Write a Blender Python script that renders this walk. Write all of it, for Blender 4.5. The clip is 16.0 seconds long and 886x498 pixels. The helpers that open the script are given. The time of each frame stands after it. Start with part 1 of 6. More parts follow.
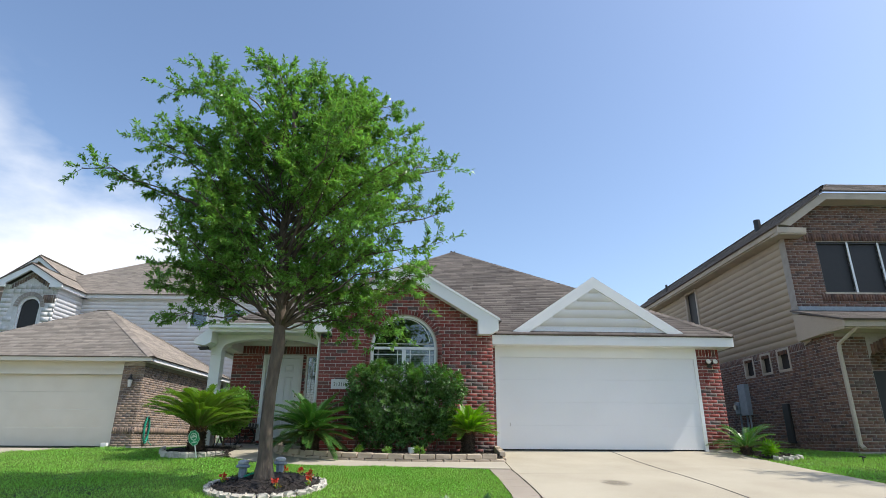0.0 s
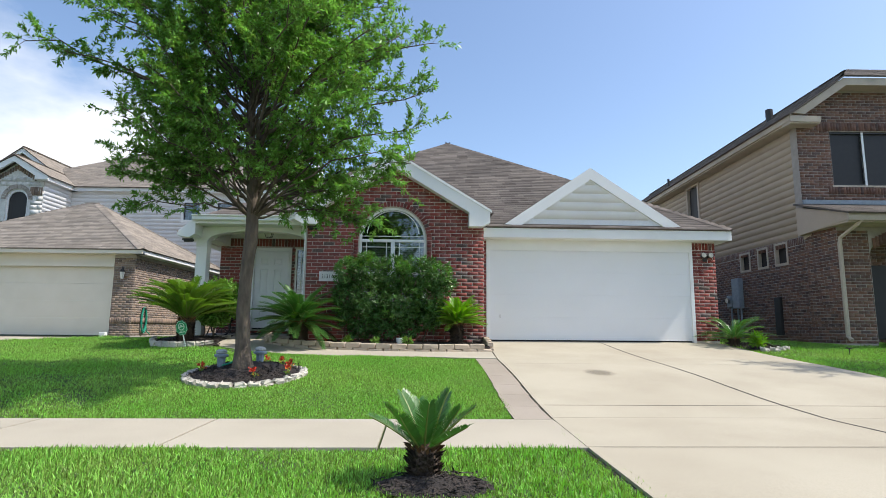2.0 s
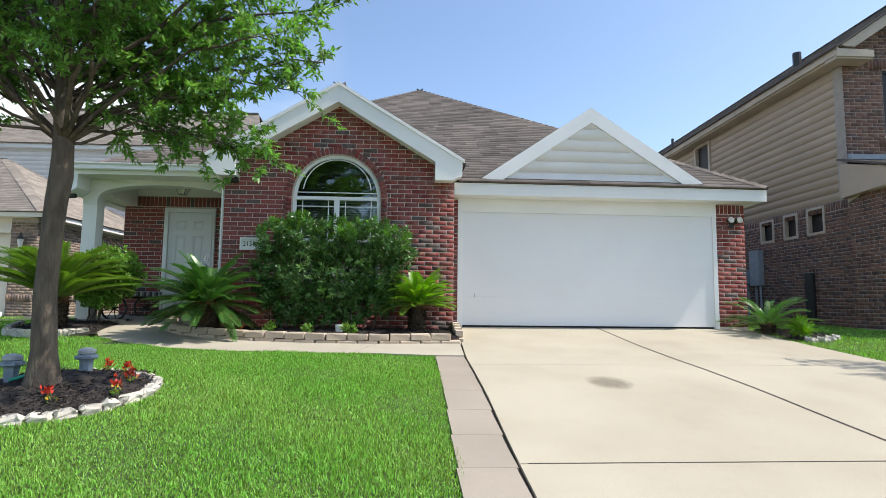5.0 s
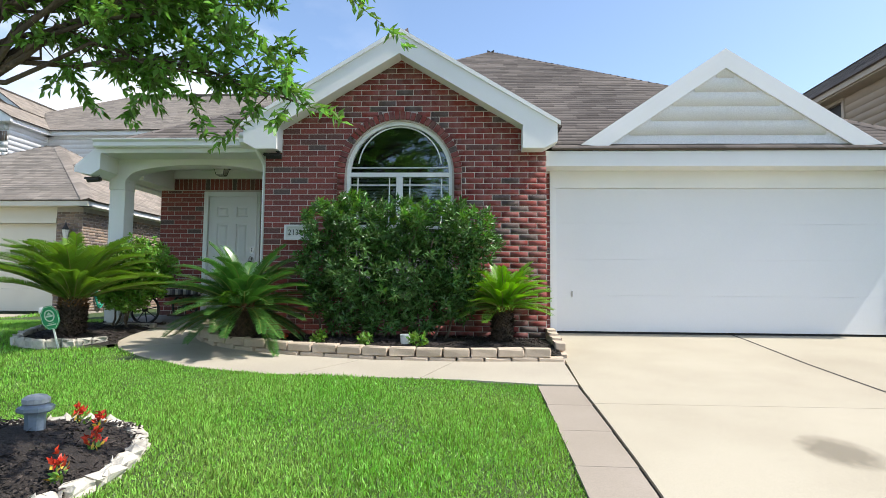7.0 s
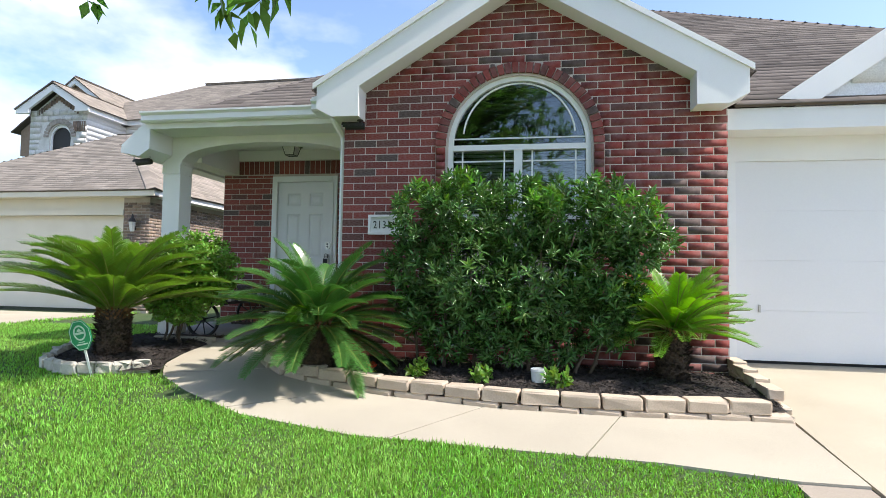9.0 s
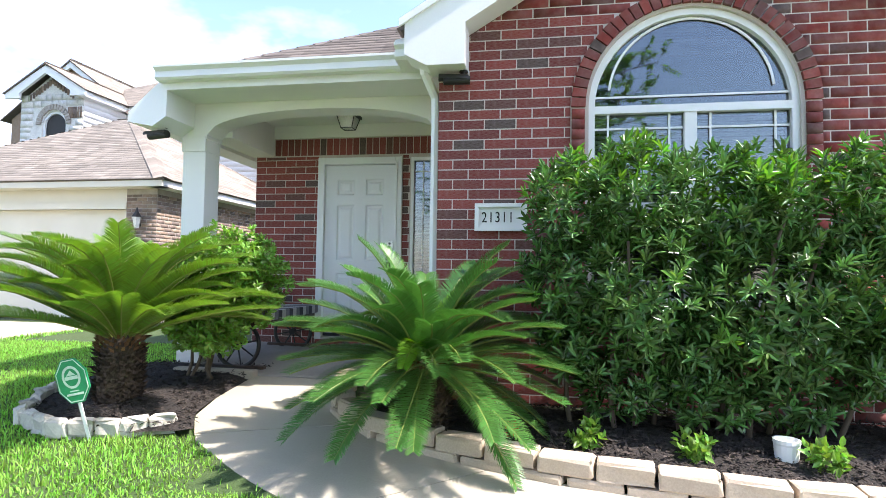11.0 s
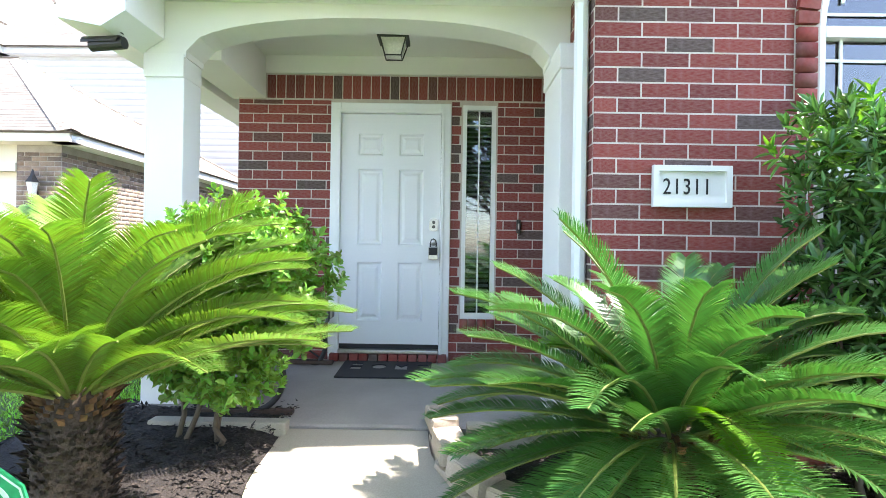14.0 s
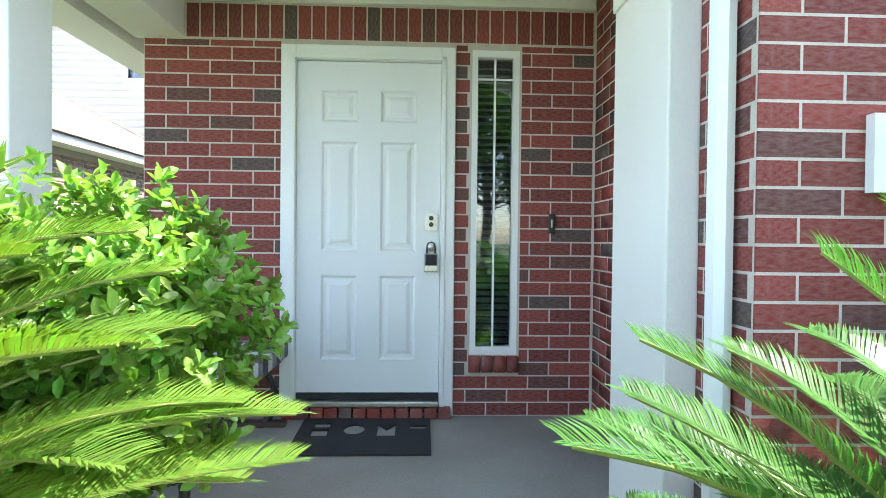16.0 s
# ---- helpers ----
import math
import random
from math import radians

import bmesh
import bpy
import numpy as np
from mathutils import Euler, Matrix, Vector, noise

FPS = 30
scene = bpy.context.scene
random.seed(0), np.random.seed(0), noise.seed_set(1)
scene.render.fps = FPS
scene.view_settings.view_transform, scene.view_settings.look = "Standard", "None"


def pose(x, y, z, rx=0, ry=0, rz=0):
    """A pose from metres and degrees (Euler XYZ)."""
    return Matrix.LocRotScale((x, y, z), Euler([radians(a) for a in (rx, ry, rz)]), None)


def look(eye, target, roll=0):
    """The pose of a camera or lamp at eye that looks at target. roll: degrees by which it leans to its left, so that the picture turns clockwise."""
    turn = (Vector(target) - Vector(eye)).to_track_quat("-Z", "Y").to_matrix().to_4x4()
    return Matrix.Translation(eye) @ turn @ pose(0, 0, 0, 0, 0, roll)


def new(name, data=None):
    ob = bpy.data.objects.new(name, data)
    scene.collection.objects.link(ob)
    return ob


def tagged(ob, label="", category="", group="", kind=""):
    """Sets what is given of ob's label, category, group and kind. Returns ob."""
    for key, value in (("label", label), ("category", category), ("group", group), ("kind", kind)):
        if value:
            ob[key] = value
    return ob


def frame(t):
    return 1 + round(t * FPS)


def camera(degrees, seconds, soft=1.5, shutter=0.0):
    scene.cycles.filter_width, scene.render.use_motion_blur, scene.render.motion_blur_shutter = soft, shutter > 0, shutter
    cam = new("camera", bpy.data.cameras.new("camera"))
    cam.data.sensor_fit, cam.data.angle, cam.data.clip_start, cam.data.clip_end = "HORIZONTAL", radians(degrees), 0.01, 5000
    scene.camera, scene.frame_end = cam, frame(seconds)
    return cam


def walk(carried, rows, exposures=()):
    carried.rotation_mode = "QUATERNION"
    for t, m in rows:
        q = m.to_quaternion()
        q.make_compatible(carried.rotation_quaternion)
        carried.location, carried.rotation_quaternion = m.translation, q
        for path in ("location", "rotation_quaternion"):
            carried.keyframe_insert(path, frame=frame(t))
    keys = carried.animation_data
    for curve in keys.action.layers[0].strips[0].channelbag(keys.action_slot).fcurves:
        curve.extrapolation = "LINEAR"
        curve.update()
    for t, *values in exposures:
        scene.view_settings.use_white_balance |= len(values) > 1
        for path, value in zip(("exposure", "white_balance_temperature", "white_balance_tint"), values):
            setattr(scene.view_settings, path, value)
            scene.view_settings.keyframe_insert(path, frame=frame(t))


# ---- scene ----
cam = camera(77.1, 16.0, soft=0.8)
PATH = [
    (0, (-0.244, 0.076, 1.003), (-0.164, 1.968, 1.648), 0.3),
    (0.5, (-0.249, 0.129, 0.998), (-0.168, 2.052, 1.539), 0.4),
    (1, (-0.192, 0.221, 0.983), (-0.112, 2.174, 1.409), 0.4),
    (1.5, (-0.097, 0.392, 0.992), (-0.016, 2.363, 1.326), 0.5),
    (2, (0.064, 0.593, 1.009), (0.142, 2.571, 1.294), 0.5),
    (2.5, (0.249, 0.904, 1.048), (0.346, 2.885, 1.304), 0.6),
    (3, (0.422, 1.309, 1.067), (0.54, 3.293, 1.294), 0.6),
    (3.5, (0.603, 1.809, 1.084), (0.727, 3.794, 1.299), 0.6),
    (4, (0.707, 2.352, 1.109), (0.846, 4.337, 1.316), 0.7),
    (6.5, (0.555, 4.908, 1.359), (0.548, 6.902, 1.513), 0.5),
    (7, (0.414, 5.413, 1.414), (0.321, 7.407, 1.548), 0.5),
    (7.5, (0.304, 5.944, 1.408), (0.125, 7.932, 1.532), 0.6),
    (8, (0.16, 6.444, 1.459), (-0.079, 8.426, 1.57), 0.8),
    (8.5, (-0.043, 6.882, 1.56), (-0.337, 8.857, 1.663), 0.9),
    (9, (-0.363, 7.324, 1.625), (-0.704, 9.293, 1.718), 0.9),
    (11.5, (-2.069, 9.135, 1.729), (-2.401, 11.106, 1.807), 0.9),
    (12, (-2.376, 9.377, 1.732), (-2.7, 11.349, 1.796), 1.0),
    (12.5, (-2.684, 9.633, 1.769), (-2.967, 11.612, 1.818), 1.1),
    (13, (-2.974, 9.863, 1.783), (-3.148, 11.855, 1.81), 1.2),
    (13.5, (-3.18, 10.078, 1.796), (-3.254, 12.076, 1.81), 1.0),
    (14, (-3.334, 10.338, 1.817), (-3.343, 12.338, 1.82), 0.9),
    (14.5, (-3.467, 10.684, 1.834), (-3.404, 12.683, 1.815), 0.7),
    (15, (-3.54, 11.006, 1.849), (-3.431, 13.003, 1.831), 0.6),
    (15.5, (-3.511, 11.388, 1.906), (-3.417, 13.386, 1.88), 0.6),
    (16, (-3.494, 11.771, 1.915), (-3.417, 13.77, 1.886), 0.6),
]
EXPOSURES = [(0.0, 0.52, 6500, 10), (2.0, 0.58, 6500, 10), (4.0, 0.62, 6500, 10), (7.0, 0.8, 6500, 10), (9.0, 0.99, 6500, 12), (11.5, 1.9, 6450, 17), (12.5, 2.17, 6450, 18), (14.0, 2.58, 6450, 15), (15.0, 2.7, 6500, 11), (16.0, 2.62, 6500, 10)]
walk(cam, [(t, look(eye, target, roll)) for t, eye, target, roll in PATH], EXPOSURES)

# ---- sky and sun ----
SUN_AIM = Vector((0.7, -0.09, 1.0)).normalized()
world = bpy.data.worlds.new("sky")
scene.world = world
world.use_nodes = True
wn, wl = world.node_tree.nodes, world.node_tree.links
wn.clear()
sky = wn.new("ShaderNodeTexSky")
sky.sky_type, sky.sun_disc = "NISHITA", False
sky.sun_elevation = math.asin(SUN_AIM.z)
sky.sun_rotation = math.atan2(SUN_AIM.x, SUN_AIM.y)
sky.air_density, sky.dust_density, sky.ozone_density = 1.0, 1.3, 2.2
coord = wn.new("ShaderNodeTexCoord")
stretch = wn.new("ShaderNodeMapping")
stretch.inputs["Scale"].default_value = (1.0, 1.0, 2.0)
stretch.inputs["Location"].default_value = (0.35, 0.0, 0.1)
puff = wn.new("ShaderNodeTexNoise")
puff.inputs["Scale"].default_value, puff.inputs["Detail"].default_value, puff.inputs["Roughness"].default_value = 2.1, 7.0, 0.52
veil = wn.new("ShaderNodeMapRange")
veil.inputs["From Min"].default_value, veil.inputs["From Max"].default_value = 0.47, 0.64
split = wn.new("ShaderNodeSeparateXYZ")
west = wn.new("ShaderNodeMapRange")
west.inputs["From Min"].default_value, west.inputs["From Max"].default_value = -0.1, -0.4
both = wn.new("ShaderNodeMath")
both.operation = "MULTIPLY"
cover = wn.new("ShaderNodeMixRGB")
cover.inputs["Color2"].default_value = (5.2, 5.35, 5.6, 1)
back = wn.new("ShaderNodeBackground")
back.inputs["Strength"].default_value = 0.15
out = wn.new("ShaderNodeOutputWorld")
wl.new(coord.outputs["Generated"], stretch.inputs["Vector"])
wl.new(stretch.outputs["Vector"], puff.inputs["Vector"])
wl.new(puff.outputs["Fac"], veil.inputs["Value"])
wl.new(coord.outputs["Generated"], split.inputs["Vector"])
wl.new(split.outputs["X"], west.inputs["Value"])
wl.new(veil.outputs["Result"], both.inputs[0])
wl.new(west.outputs["Result"], both.inputs[1])
low = wn.new("ShaderNodeMapRange")
low.inputs["From Min"].default_value, low.inputs["From Max"].default_value = 0.52, 0.36
low_west = wn.new("ShaderNodeMath")
low_west.operation = "MULTIPLY"
wl.new(split.outputs["Z"], low.inputs["Value"])
wl.new(low.outputs["Result"], low_west.inputs[0])
wl.new(both.outputs["Value"], low_west.inputs[1])
wl.new(low_west.outputs["Value"], cover.inputs["Fac"])
wl.new(sky.outputs["Color"], cover.inputs["Color1"])
wl.new(cover.outputs["Color"], back.inputs["Color"])
wl.new(back.outputs["Background"], out.inputs["Surface"])
sun = new("sun", bpy.data.lights.new("sun", "SUN"))
sun.data.energy, sun.data.angle, sun.data.color = 3.5, radians(0.55), (1.0, 0.955, 0.88)
sun.matrix_world = look(SUN_AIM * 60, (0, 0, 0))


# ---- materials ----
def material(name, colour, rough=0.6, colour2=None, scale=8.0, bump=0.0, bump_scale=60.0, metal=0.0, vary="", hue=0.0, light=0.25,
             translucent=0.0, spec=0.5, coat=0.0, stretch_by=(1, 1, 1), grit=0.1):
    """A surface with stains at one scale, grain at another, and, with vary, a shade of its own for each piece."""
    m = bpy.data.materials.new(name)
    m.use_nodes = True
    n, l = m.node_tree.nodes, m.node_tree.links
    b = n["Principled BSDF"]
    b.inputs["Roughness"].default_value, b.inputs["Metallic"].default_value = rough, metal
    b.inputs["Specular IOR Level"].default_value = spec
    b.inputs["Coat Weight"].default_value = coat
    c = n.new("ShaderNodeTexCoord")
    mp = n.new("ShaderNodeMapping")
    mp.inputs["Scale"].default_value = stretch_by
    l.new(c.outputs["Object"], mp.inputs["Vector"])
    big = n.new("ShaderNodeTexNoise")
    big.inputs["Scale"].default_value, big.inputs["Detail"].default_value = scale, 6.0
    l.new(mp.outputs["Vector"], big.inputs["Vector"])
    fine = n.new("ShaderNodeTexNoise")
    fine.inputs["Scale"].default_value, fine.inputs["Detail"].default_value = bump_scale, 4.0
    l.new(mp.outputs["Vector"], fine.inputs["Vector"])
    mix = n.new("ShaderNodeMixRGB")
    mix.inputs["Color1"].default_value = (*colour, 1)
    mix.inputs["Color2"].default_value = (*(colour2 or [v * 0.82 for v in colour]), 1)
    span = n.new("ShaderNodeMapRange")
    span.inputs["From Min"].default_value, span.inputs["From Max"].default_value = 0.35, 0.68
    l.new(big.outputs["Fac"], span.inputs["Value"])
    l.new(span.outputs["Result"], mix.inputs["Fac"])
    grain = n.new("ShaderNodeHueSaturation")
    gr = n.new("ShaderNodeMapRange")
    gr.inputs["From Min"].default_value, gr.inputs["From Max"].default_value = 0.3, 0.7
    gr.inputs["To Min"].default_value, gr.inputs["To Max"].default_value = 1 - grit, 1 + grit
    l.new(fine.outputs["Fac"], gr.inputs["Value"])
    l.new(gr.outputs["Result"], grain.inputs["Value"])
    l.new(mix.outputs["Color"], grain.inputs["Color"])
    last = grain
    if vary:
        if vary == "object":
            r = n.new("ShaderNodeObjectInfo").outputs["Random"]
        else:
            r = n.new("ShaderNodeNewGeometry").outputs["Random Per Island"]
        own = n.new("ShaderNodeHueSaturation")
        v = n.new("ShaderNodeMapRange")
        v.inputs["To Min"].default_value, v.inputs["To Max"].default_value = 1 - light, 1 + light
        l.new(r, v.inputs["Value"])
        l.new(v.outputs["Result"], own.inputs["Value"])
        h = n.new("ShaderNodeMath")
        h.operation = "MULTIPLY_ADD"
        h.inputs[1].default_value, h.inputs[2].default_value = hue, 0.5 - hue / 2
        l.new(r, h.inputs[0])
        l.new(h.outputs["Value"], own.inputs["Hue"])
        l.new(grain.outputs["Color"], own.inputs["Color"])
        last = own
    l.new(last.outputs["Color"], b.inputs["Base Color"])
    if bump:
        bp = n.new("ShaderNodeBump")
        bp.inputs["Strength"].default_value, bp.inputs["Distance"].default_value = min(1.0, bump * 100), 0.01
        bp.inputs["Distance"].default_value = bump
        l.new(fine.outputs["Fac"], bp.inputs["Height"])
        l.new(bp.outputs["Normal"], b.inputs["Normal"])
    if translucent:
        t = n.new("ShaderNodeBsdfTranslucent")
        mx = n.new("ShaderNodeMixShader")
        mx.inputs["Fac"].default_value = translucent
        tint = n.new("ShaderNodeHueSaturation")
        tint.inputs["Saturation"].default_value, tint.inputs["Value"].default_value = 1.15, 1.7
        l.new(last.outputs["Color"], tint.inputs["Color"])
        l.new(tint.outputs["Color"], t.inputs["Color"])
        l.new(b.outputs["BSDF"], mx.inputs[1])
        l.new(t.outputs["BSDF"], mx.inputs[2])
        l.new(mx.outputs["Shader"], n["Material Output"].inputs["Surface"])
    return m


def brick_material(name, tones, vary, pit=0.004):
    """Fired brick: each piece takes one of the tones, with pits, streaks and a dusty bloom."""
    m = material(name, (0.2, 0.05, 0.04), 0.85, bump=pit, bump_scale=45.0, spec=0.25)
    n, l = m.node_tree.nodes, m.node_tree.links
    ramp = n.new("ShaderNodeValToRGB")
    ramp.color_ramp.interpolation = "CONSTANT"
    while len(ramp.color_ramp.elements) < len(tones):
        ramp.color_ramp.elements.new(0.5)
    for e, (at, c) in zip(ramp.color_ramp.elements, tones):
        e.position, e.color = at, (*c, 1)
    r = n.new("ShaderNodeObjectInfo").outputs["Random"] if vary == "object" else n.new("ShaderNodeNewGeometry").outputs["Random Per Island"]
    l.new(r, ramp.inputs["Fac"])
    old = [k for k in n if k.bl_idname == "ShaderNodeMixRGB"][0]
    hs = [k for k in n if k.bl_idname == "ShaderNodeHueSaturation"][0]
    bloom = n.new("ShaderNodeMixRGB")
    bloom.inputs["Color2"].default_value = (0.42, 0.33, 0.3, 1)
    f = n.new("ShaderNodeMath")
    f.operation = "MULTIPLY"
    f.inputs[1].default_value = 0.22
    l.new(old.inputs["Fac"].links[0].from_socket, f.inputs[0])
    l.new(f.outputs["Value"], bloom.inputs["Fac"])
    l.new(ramp.outputs["Color"], bloom.inputs["Color1"])
    l.new(bloom.outputs["Color"], hs.inputs["Color"])
    return m


RED = [(0.0, (0.2, 0.037, 0.03)), (0.2, (0.255, 0.05, 0.04)), (0.4, (0.16, 0.032, 0.028)), (0.55, (0.225, 0.043, 0.034)), (0.7, (0.185, 0.04, 0.033)), (0.84, (0.085, 0.058, 0.052)), (0.93, (0.12, 0.046, 0.04))]
TAN = [(0.0, (0.22, 0.16, 0.115)), (0.25, (0.28, 0.2, 0.14)), (0.5, (0.17, 0.125, 0.1)), (0.7, (0.25, 0.175, 0.125)), (0.85, (0.13, 0.1, 0.085))]
BROWN = [(0.0, (0.15, 0.075, 0.05)), (0.25, (0.2, 0.1, 0.065)), (0.5, (0.115, 0.06, 0.045)), (0.7, (0.17, 0.085, 0.055)), (0.85, (0.09, 0.055, 0.045))]
brick_one = brick_material("red_brick_piece", RED, "object", 0.0025)
brick_many = brick_material("red_brick", RED, "island", 0.0025)
tan_brick = brick_material("tan_brick", TAN, "island")
brown_brick = brick_material("brown_brick", BROWN, "island")
mortar = material("mortar", (0.6, 0.53, 0.47), 0.95, (0.5, 0.44, 0.39), 6, 0.002, 120)
mortar_grey = material("grey_mortar", (0.42, 0.37, 0.32), 0.95, None, 6, 0.003, 120)
white_trim = material("white_trim_paint", (0.84, 0.84, 0.82), 0.45, (0.79, 0.79, 0.77), 1.2, 0.0003, 90, grit=0.012)
white_door = material("white_door_paint", (0.8, 0.8, 0.8), 0.5, (0.775, 0.775, 0.77), 0.8, 0.0002, 60, grit=0.01)
cream_paint = material("cream_paint", (0.72, 0.67, 0.56), 0.6, (0.68, 0.63, 0.52), 1.5, 0.0005, 60, grit=0.015)
stucco = material("cream_stucco", (0.83, 0.82, 0.77), 0.75, (0.79, 0.775, 0.73), 1.5, 0.0012, 130, grit=0.025)
beige_siding = material("beige_siding", (0.5, 0.4, 0.3), 0.65, (0.46, 0.365, 0.275), 2, 0.001, 60, vary="island", light=0.03)
beige_trim = material("beige_trim", (0.54, 0.45, 0.35), 0.6, None, 2, 0.001, 60)
white_siding = material("white_siding", (0.8, 0.8, 0.8), 0.6, (0.74, 0.74, 0.74), 2, 0.001, 60, vary="island", light=0.02)
white_stone = material("white_stone", (0.74, 0.72, 0.68), 0.85, (0.62, 0.6, 0.56), 5, 0.01, 25, vary="island", light=0.1)
shingle = material("brown_shingles", (0.165, 0.142, 0.125), 0.95, (0.115, 0.1, 0.09), 0.7, 0.004, 110, vary="island", light=0.26, spec=0.15)
shingle_tan = material("tan_shingles", (0.29, 0.25, 0.21), 0.95, (0.235, 0.205, 0.175), 0.7, 0.004, 110, vary="island", light=0.2, spec=0.15)
deck_dark = material("roof_underlay", (0.14, 0.115, 0.1), 0.95)
concrete = material("driveway_concrete", (0.43, 0.385, 0.295), 0.9, (0.37, 0.325, 0.245), 0.9, 0.0015, 140, spec=0.25)
walk_concrete = material("walk_concrete", (0.43, 0.385, 0.305), 0.9, (0.37, 0.33, 0.26), 0.9, 0.0015, 140, spec=0.25)
porch_concrete = material("porch_concrete", (0.34, 0.31, 0.275), 0.75, (0.25, 0.23, 0.2), 1.7, 0.001, 120, spec=0.3)
paver_mat = material("brown_paver", (0.33, 0.28, 0.225), 0.9, (0.28, 0.237, 0.185), 1.2, 0.002, 120, vary="object", light=0.025)
joint_dark = material("joint_soil", (0.05, 0.042, 0.034), 1.0)
asphalt = material("asphalt", (0.05, 0.05, 0.052), 0.95, (0.07, 0.068, 0.065), 1.5, 0.004, 160)
soil = material("lawn_soil", (0.04, 0.075, 0.018), 1.0, (0.06, 0.085, 0.025), 1.2, 0.02, 35)
mulch_mat = material("dark_mulch", (0.036, 0.029, 0.025), 0.95, (0.065, 0.05, 0.042), 9, 0.02, 60, vary="island", light=0.5)
block_mat = material("tan_edging_block", (0.5, 0.41, 0.315), 0.9, (0.43, 0.345, 0.26), 7, 0.004, 90, vary="object", light=0.1)
pale_block = material("pale_edging_block", (0.56, 0.52, 0.45), 0.9, (0.44, 0.4, 0.34), 8, 0.006, 60, vary="object", light=0.1)
bark = material("grey_brown_bark", (0.15, 0.115, 0.085), 0.95, (0.075, 0.058, 0.045), 14, 0.02, 42, stretch_by=(1, 1, 0.28))
twig_mat = material("twig_bark", (0.12, 0.09, 0.06), 0.9)
leaf_oak = material("oak_leaf", (0.17, 0.315, 0.072), 0.38, (0.125, 0.245, 0.054), 3, vary="island", hue=0.03, light=0.45, translucent=0.4, spec=0.4)
leaf_hedge = material("hedge_leaf", (0.1, 0.2, 0.052), 0.27, (0.068, 0.148, 0.04), 3, vary="island", hue=0.04, light=0.5, translucent=0.12, spec=0.5)
leaf_bush = material("bush_leaf", (0.2, 0.35, 0.07), 0.33, (0.145, 0.27, 0.05), 3, vary="island", hue=0.05, light=0.35, translucent=0.35, spec=0.5)
frond_mat = material("sago_leaflet", (0.075, 0.185, 0.04), 0.28, (0.055, 0.14, 0.032), 3, vary="island", hue=0.03, light=0.25, translucent=0.22, spec=0.5)
frond_new = material("young_sago_leaflet", (0.17, 0.36, 0.03), 0.36, (0.135, 0.29, 0.028), 3, vary="island", hue=0.03, light=0.2, translucent=0.3, spec=0.5)
# lighter green that paints the sunlit top into the hedge's leaf colour
leaf_sunlit = material("sunlit_hedge_leaf", (0.13, 0.28, 0.045), 0.3, (0.1, 0.22, 0.038), 3, vary="island", hue=0.04, light=0.3, translucent=0.35, spec=0.5)
frond_olive = material("olive_sago_leaflet", (0.155, 0.26, 0.042), 0.3, (0.11, 0.2, 0.036), 3, vary="island", hue=0.04, light=0.25, translucent=0.3, spec=0.5)
rachis_mat = material("frond_stalk", (0.2, 0.24, 0.05), 0.5)
sago_trunk = material("shaggy_sago_trunk", (0.085, 0.055, 0.035), 0.95, (0.045, 0.03, 0.02), 20, 0.02, 50, vary="island", light=0.45)
sago_crown = material("rusty_sago_crown", (0.24, 0.12, 0.05), 0.9, (0.16, 0.08, 0.035), 20, 0.01, 60, vary="island", light=0.3)
grass_mat = material("grass_blade", (0.195, 0.39, 0.062), 0.42, (0.26, 0.41, 0.088), 0.8, vary="island", hue=0.04, light=0.65, translucent=0.3, spec=0.3)
black_iron = material("black_iron", (0.018, 0.017, 0.017), 0.5, bump=0.001)
dark_metal = material("dark_bronze_metal", (0.03, 0.027, 0.025), 0.45)
steel = material("brushed_nickel", (0.55, 0.53, 0.5), 0.32, metal=1.0)
grey_box = material("grey_painted_metal", (0.3, 0.34, 0.38), 0.5)
rubber = material("black_rubber", (0.022, 0.022, 0.024), 0.8, bump=0.001)
cushion_mat = material("grey_cushion", (0.2, 0.2, 0.21), 0.9, (0.15, 0.15, 0.16), 20, 0.001, 200)
cushion_pale = material("pale_cushion_stripe", (0.5, 0.49, 0.47), 0.9)
cushion_dark = material("dark_cushion_stripe", (0.06, 0.06, 0.065), 0.9)
green_sign = material("green_sign", (0.02, 0.3, 0.12), 0.4)
pale_print = material("pale_print", (0.6, 0.75, 0.62), 0.5)
teal_hose = material("teal_hose", (0.02, 0.3, 0.2), 0.4)
lamp_blue = material("blue_grey_plastic", (0.16, 0.21, 0.27), 0.4, (0.22, 0.27, 0.32), 12)
lamp_grey = material("weathered_grey_cap", (0.4, 0.42, 0.44), 0.5)
petal_red = material("red_petals", (0.5, 0.02, 0.012), 0.5, (0.6, 0.06, 0.02), 20)
petal_yellow = material("yellow_petals", (0.65, 0.42, 0.04), 0.5)
ink = material("black_ink", (0.01, 0.01, 0.012), 0.5)
blind_mat = material("white_blind", (0.75, 0.76, 0.76), 0.5)
# near-black so that the shade of unlit interiors is in the colour
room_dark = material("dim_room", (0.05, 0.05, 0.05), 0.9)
bulb_glass = material("frosted_bulb", (0.75, 0.73, 0.68), 0.25)
flood_glass = material("pale_flood_lens", (0.7, 0.66, 0.58), 0.2)
wood_dark = material("dark_wood", (0.06, 0.035, 0.022), 0.6, (0.04, 0.024, 0.016), 12, 0.001, 60, stretch_by=(1, 0.1, 1))
screen_mat = material("dark_window_screen", (0.018, 0.016, 0.016), 0.55)


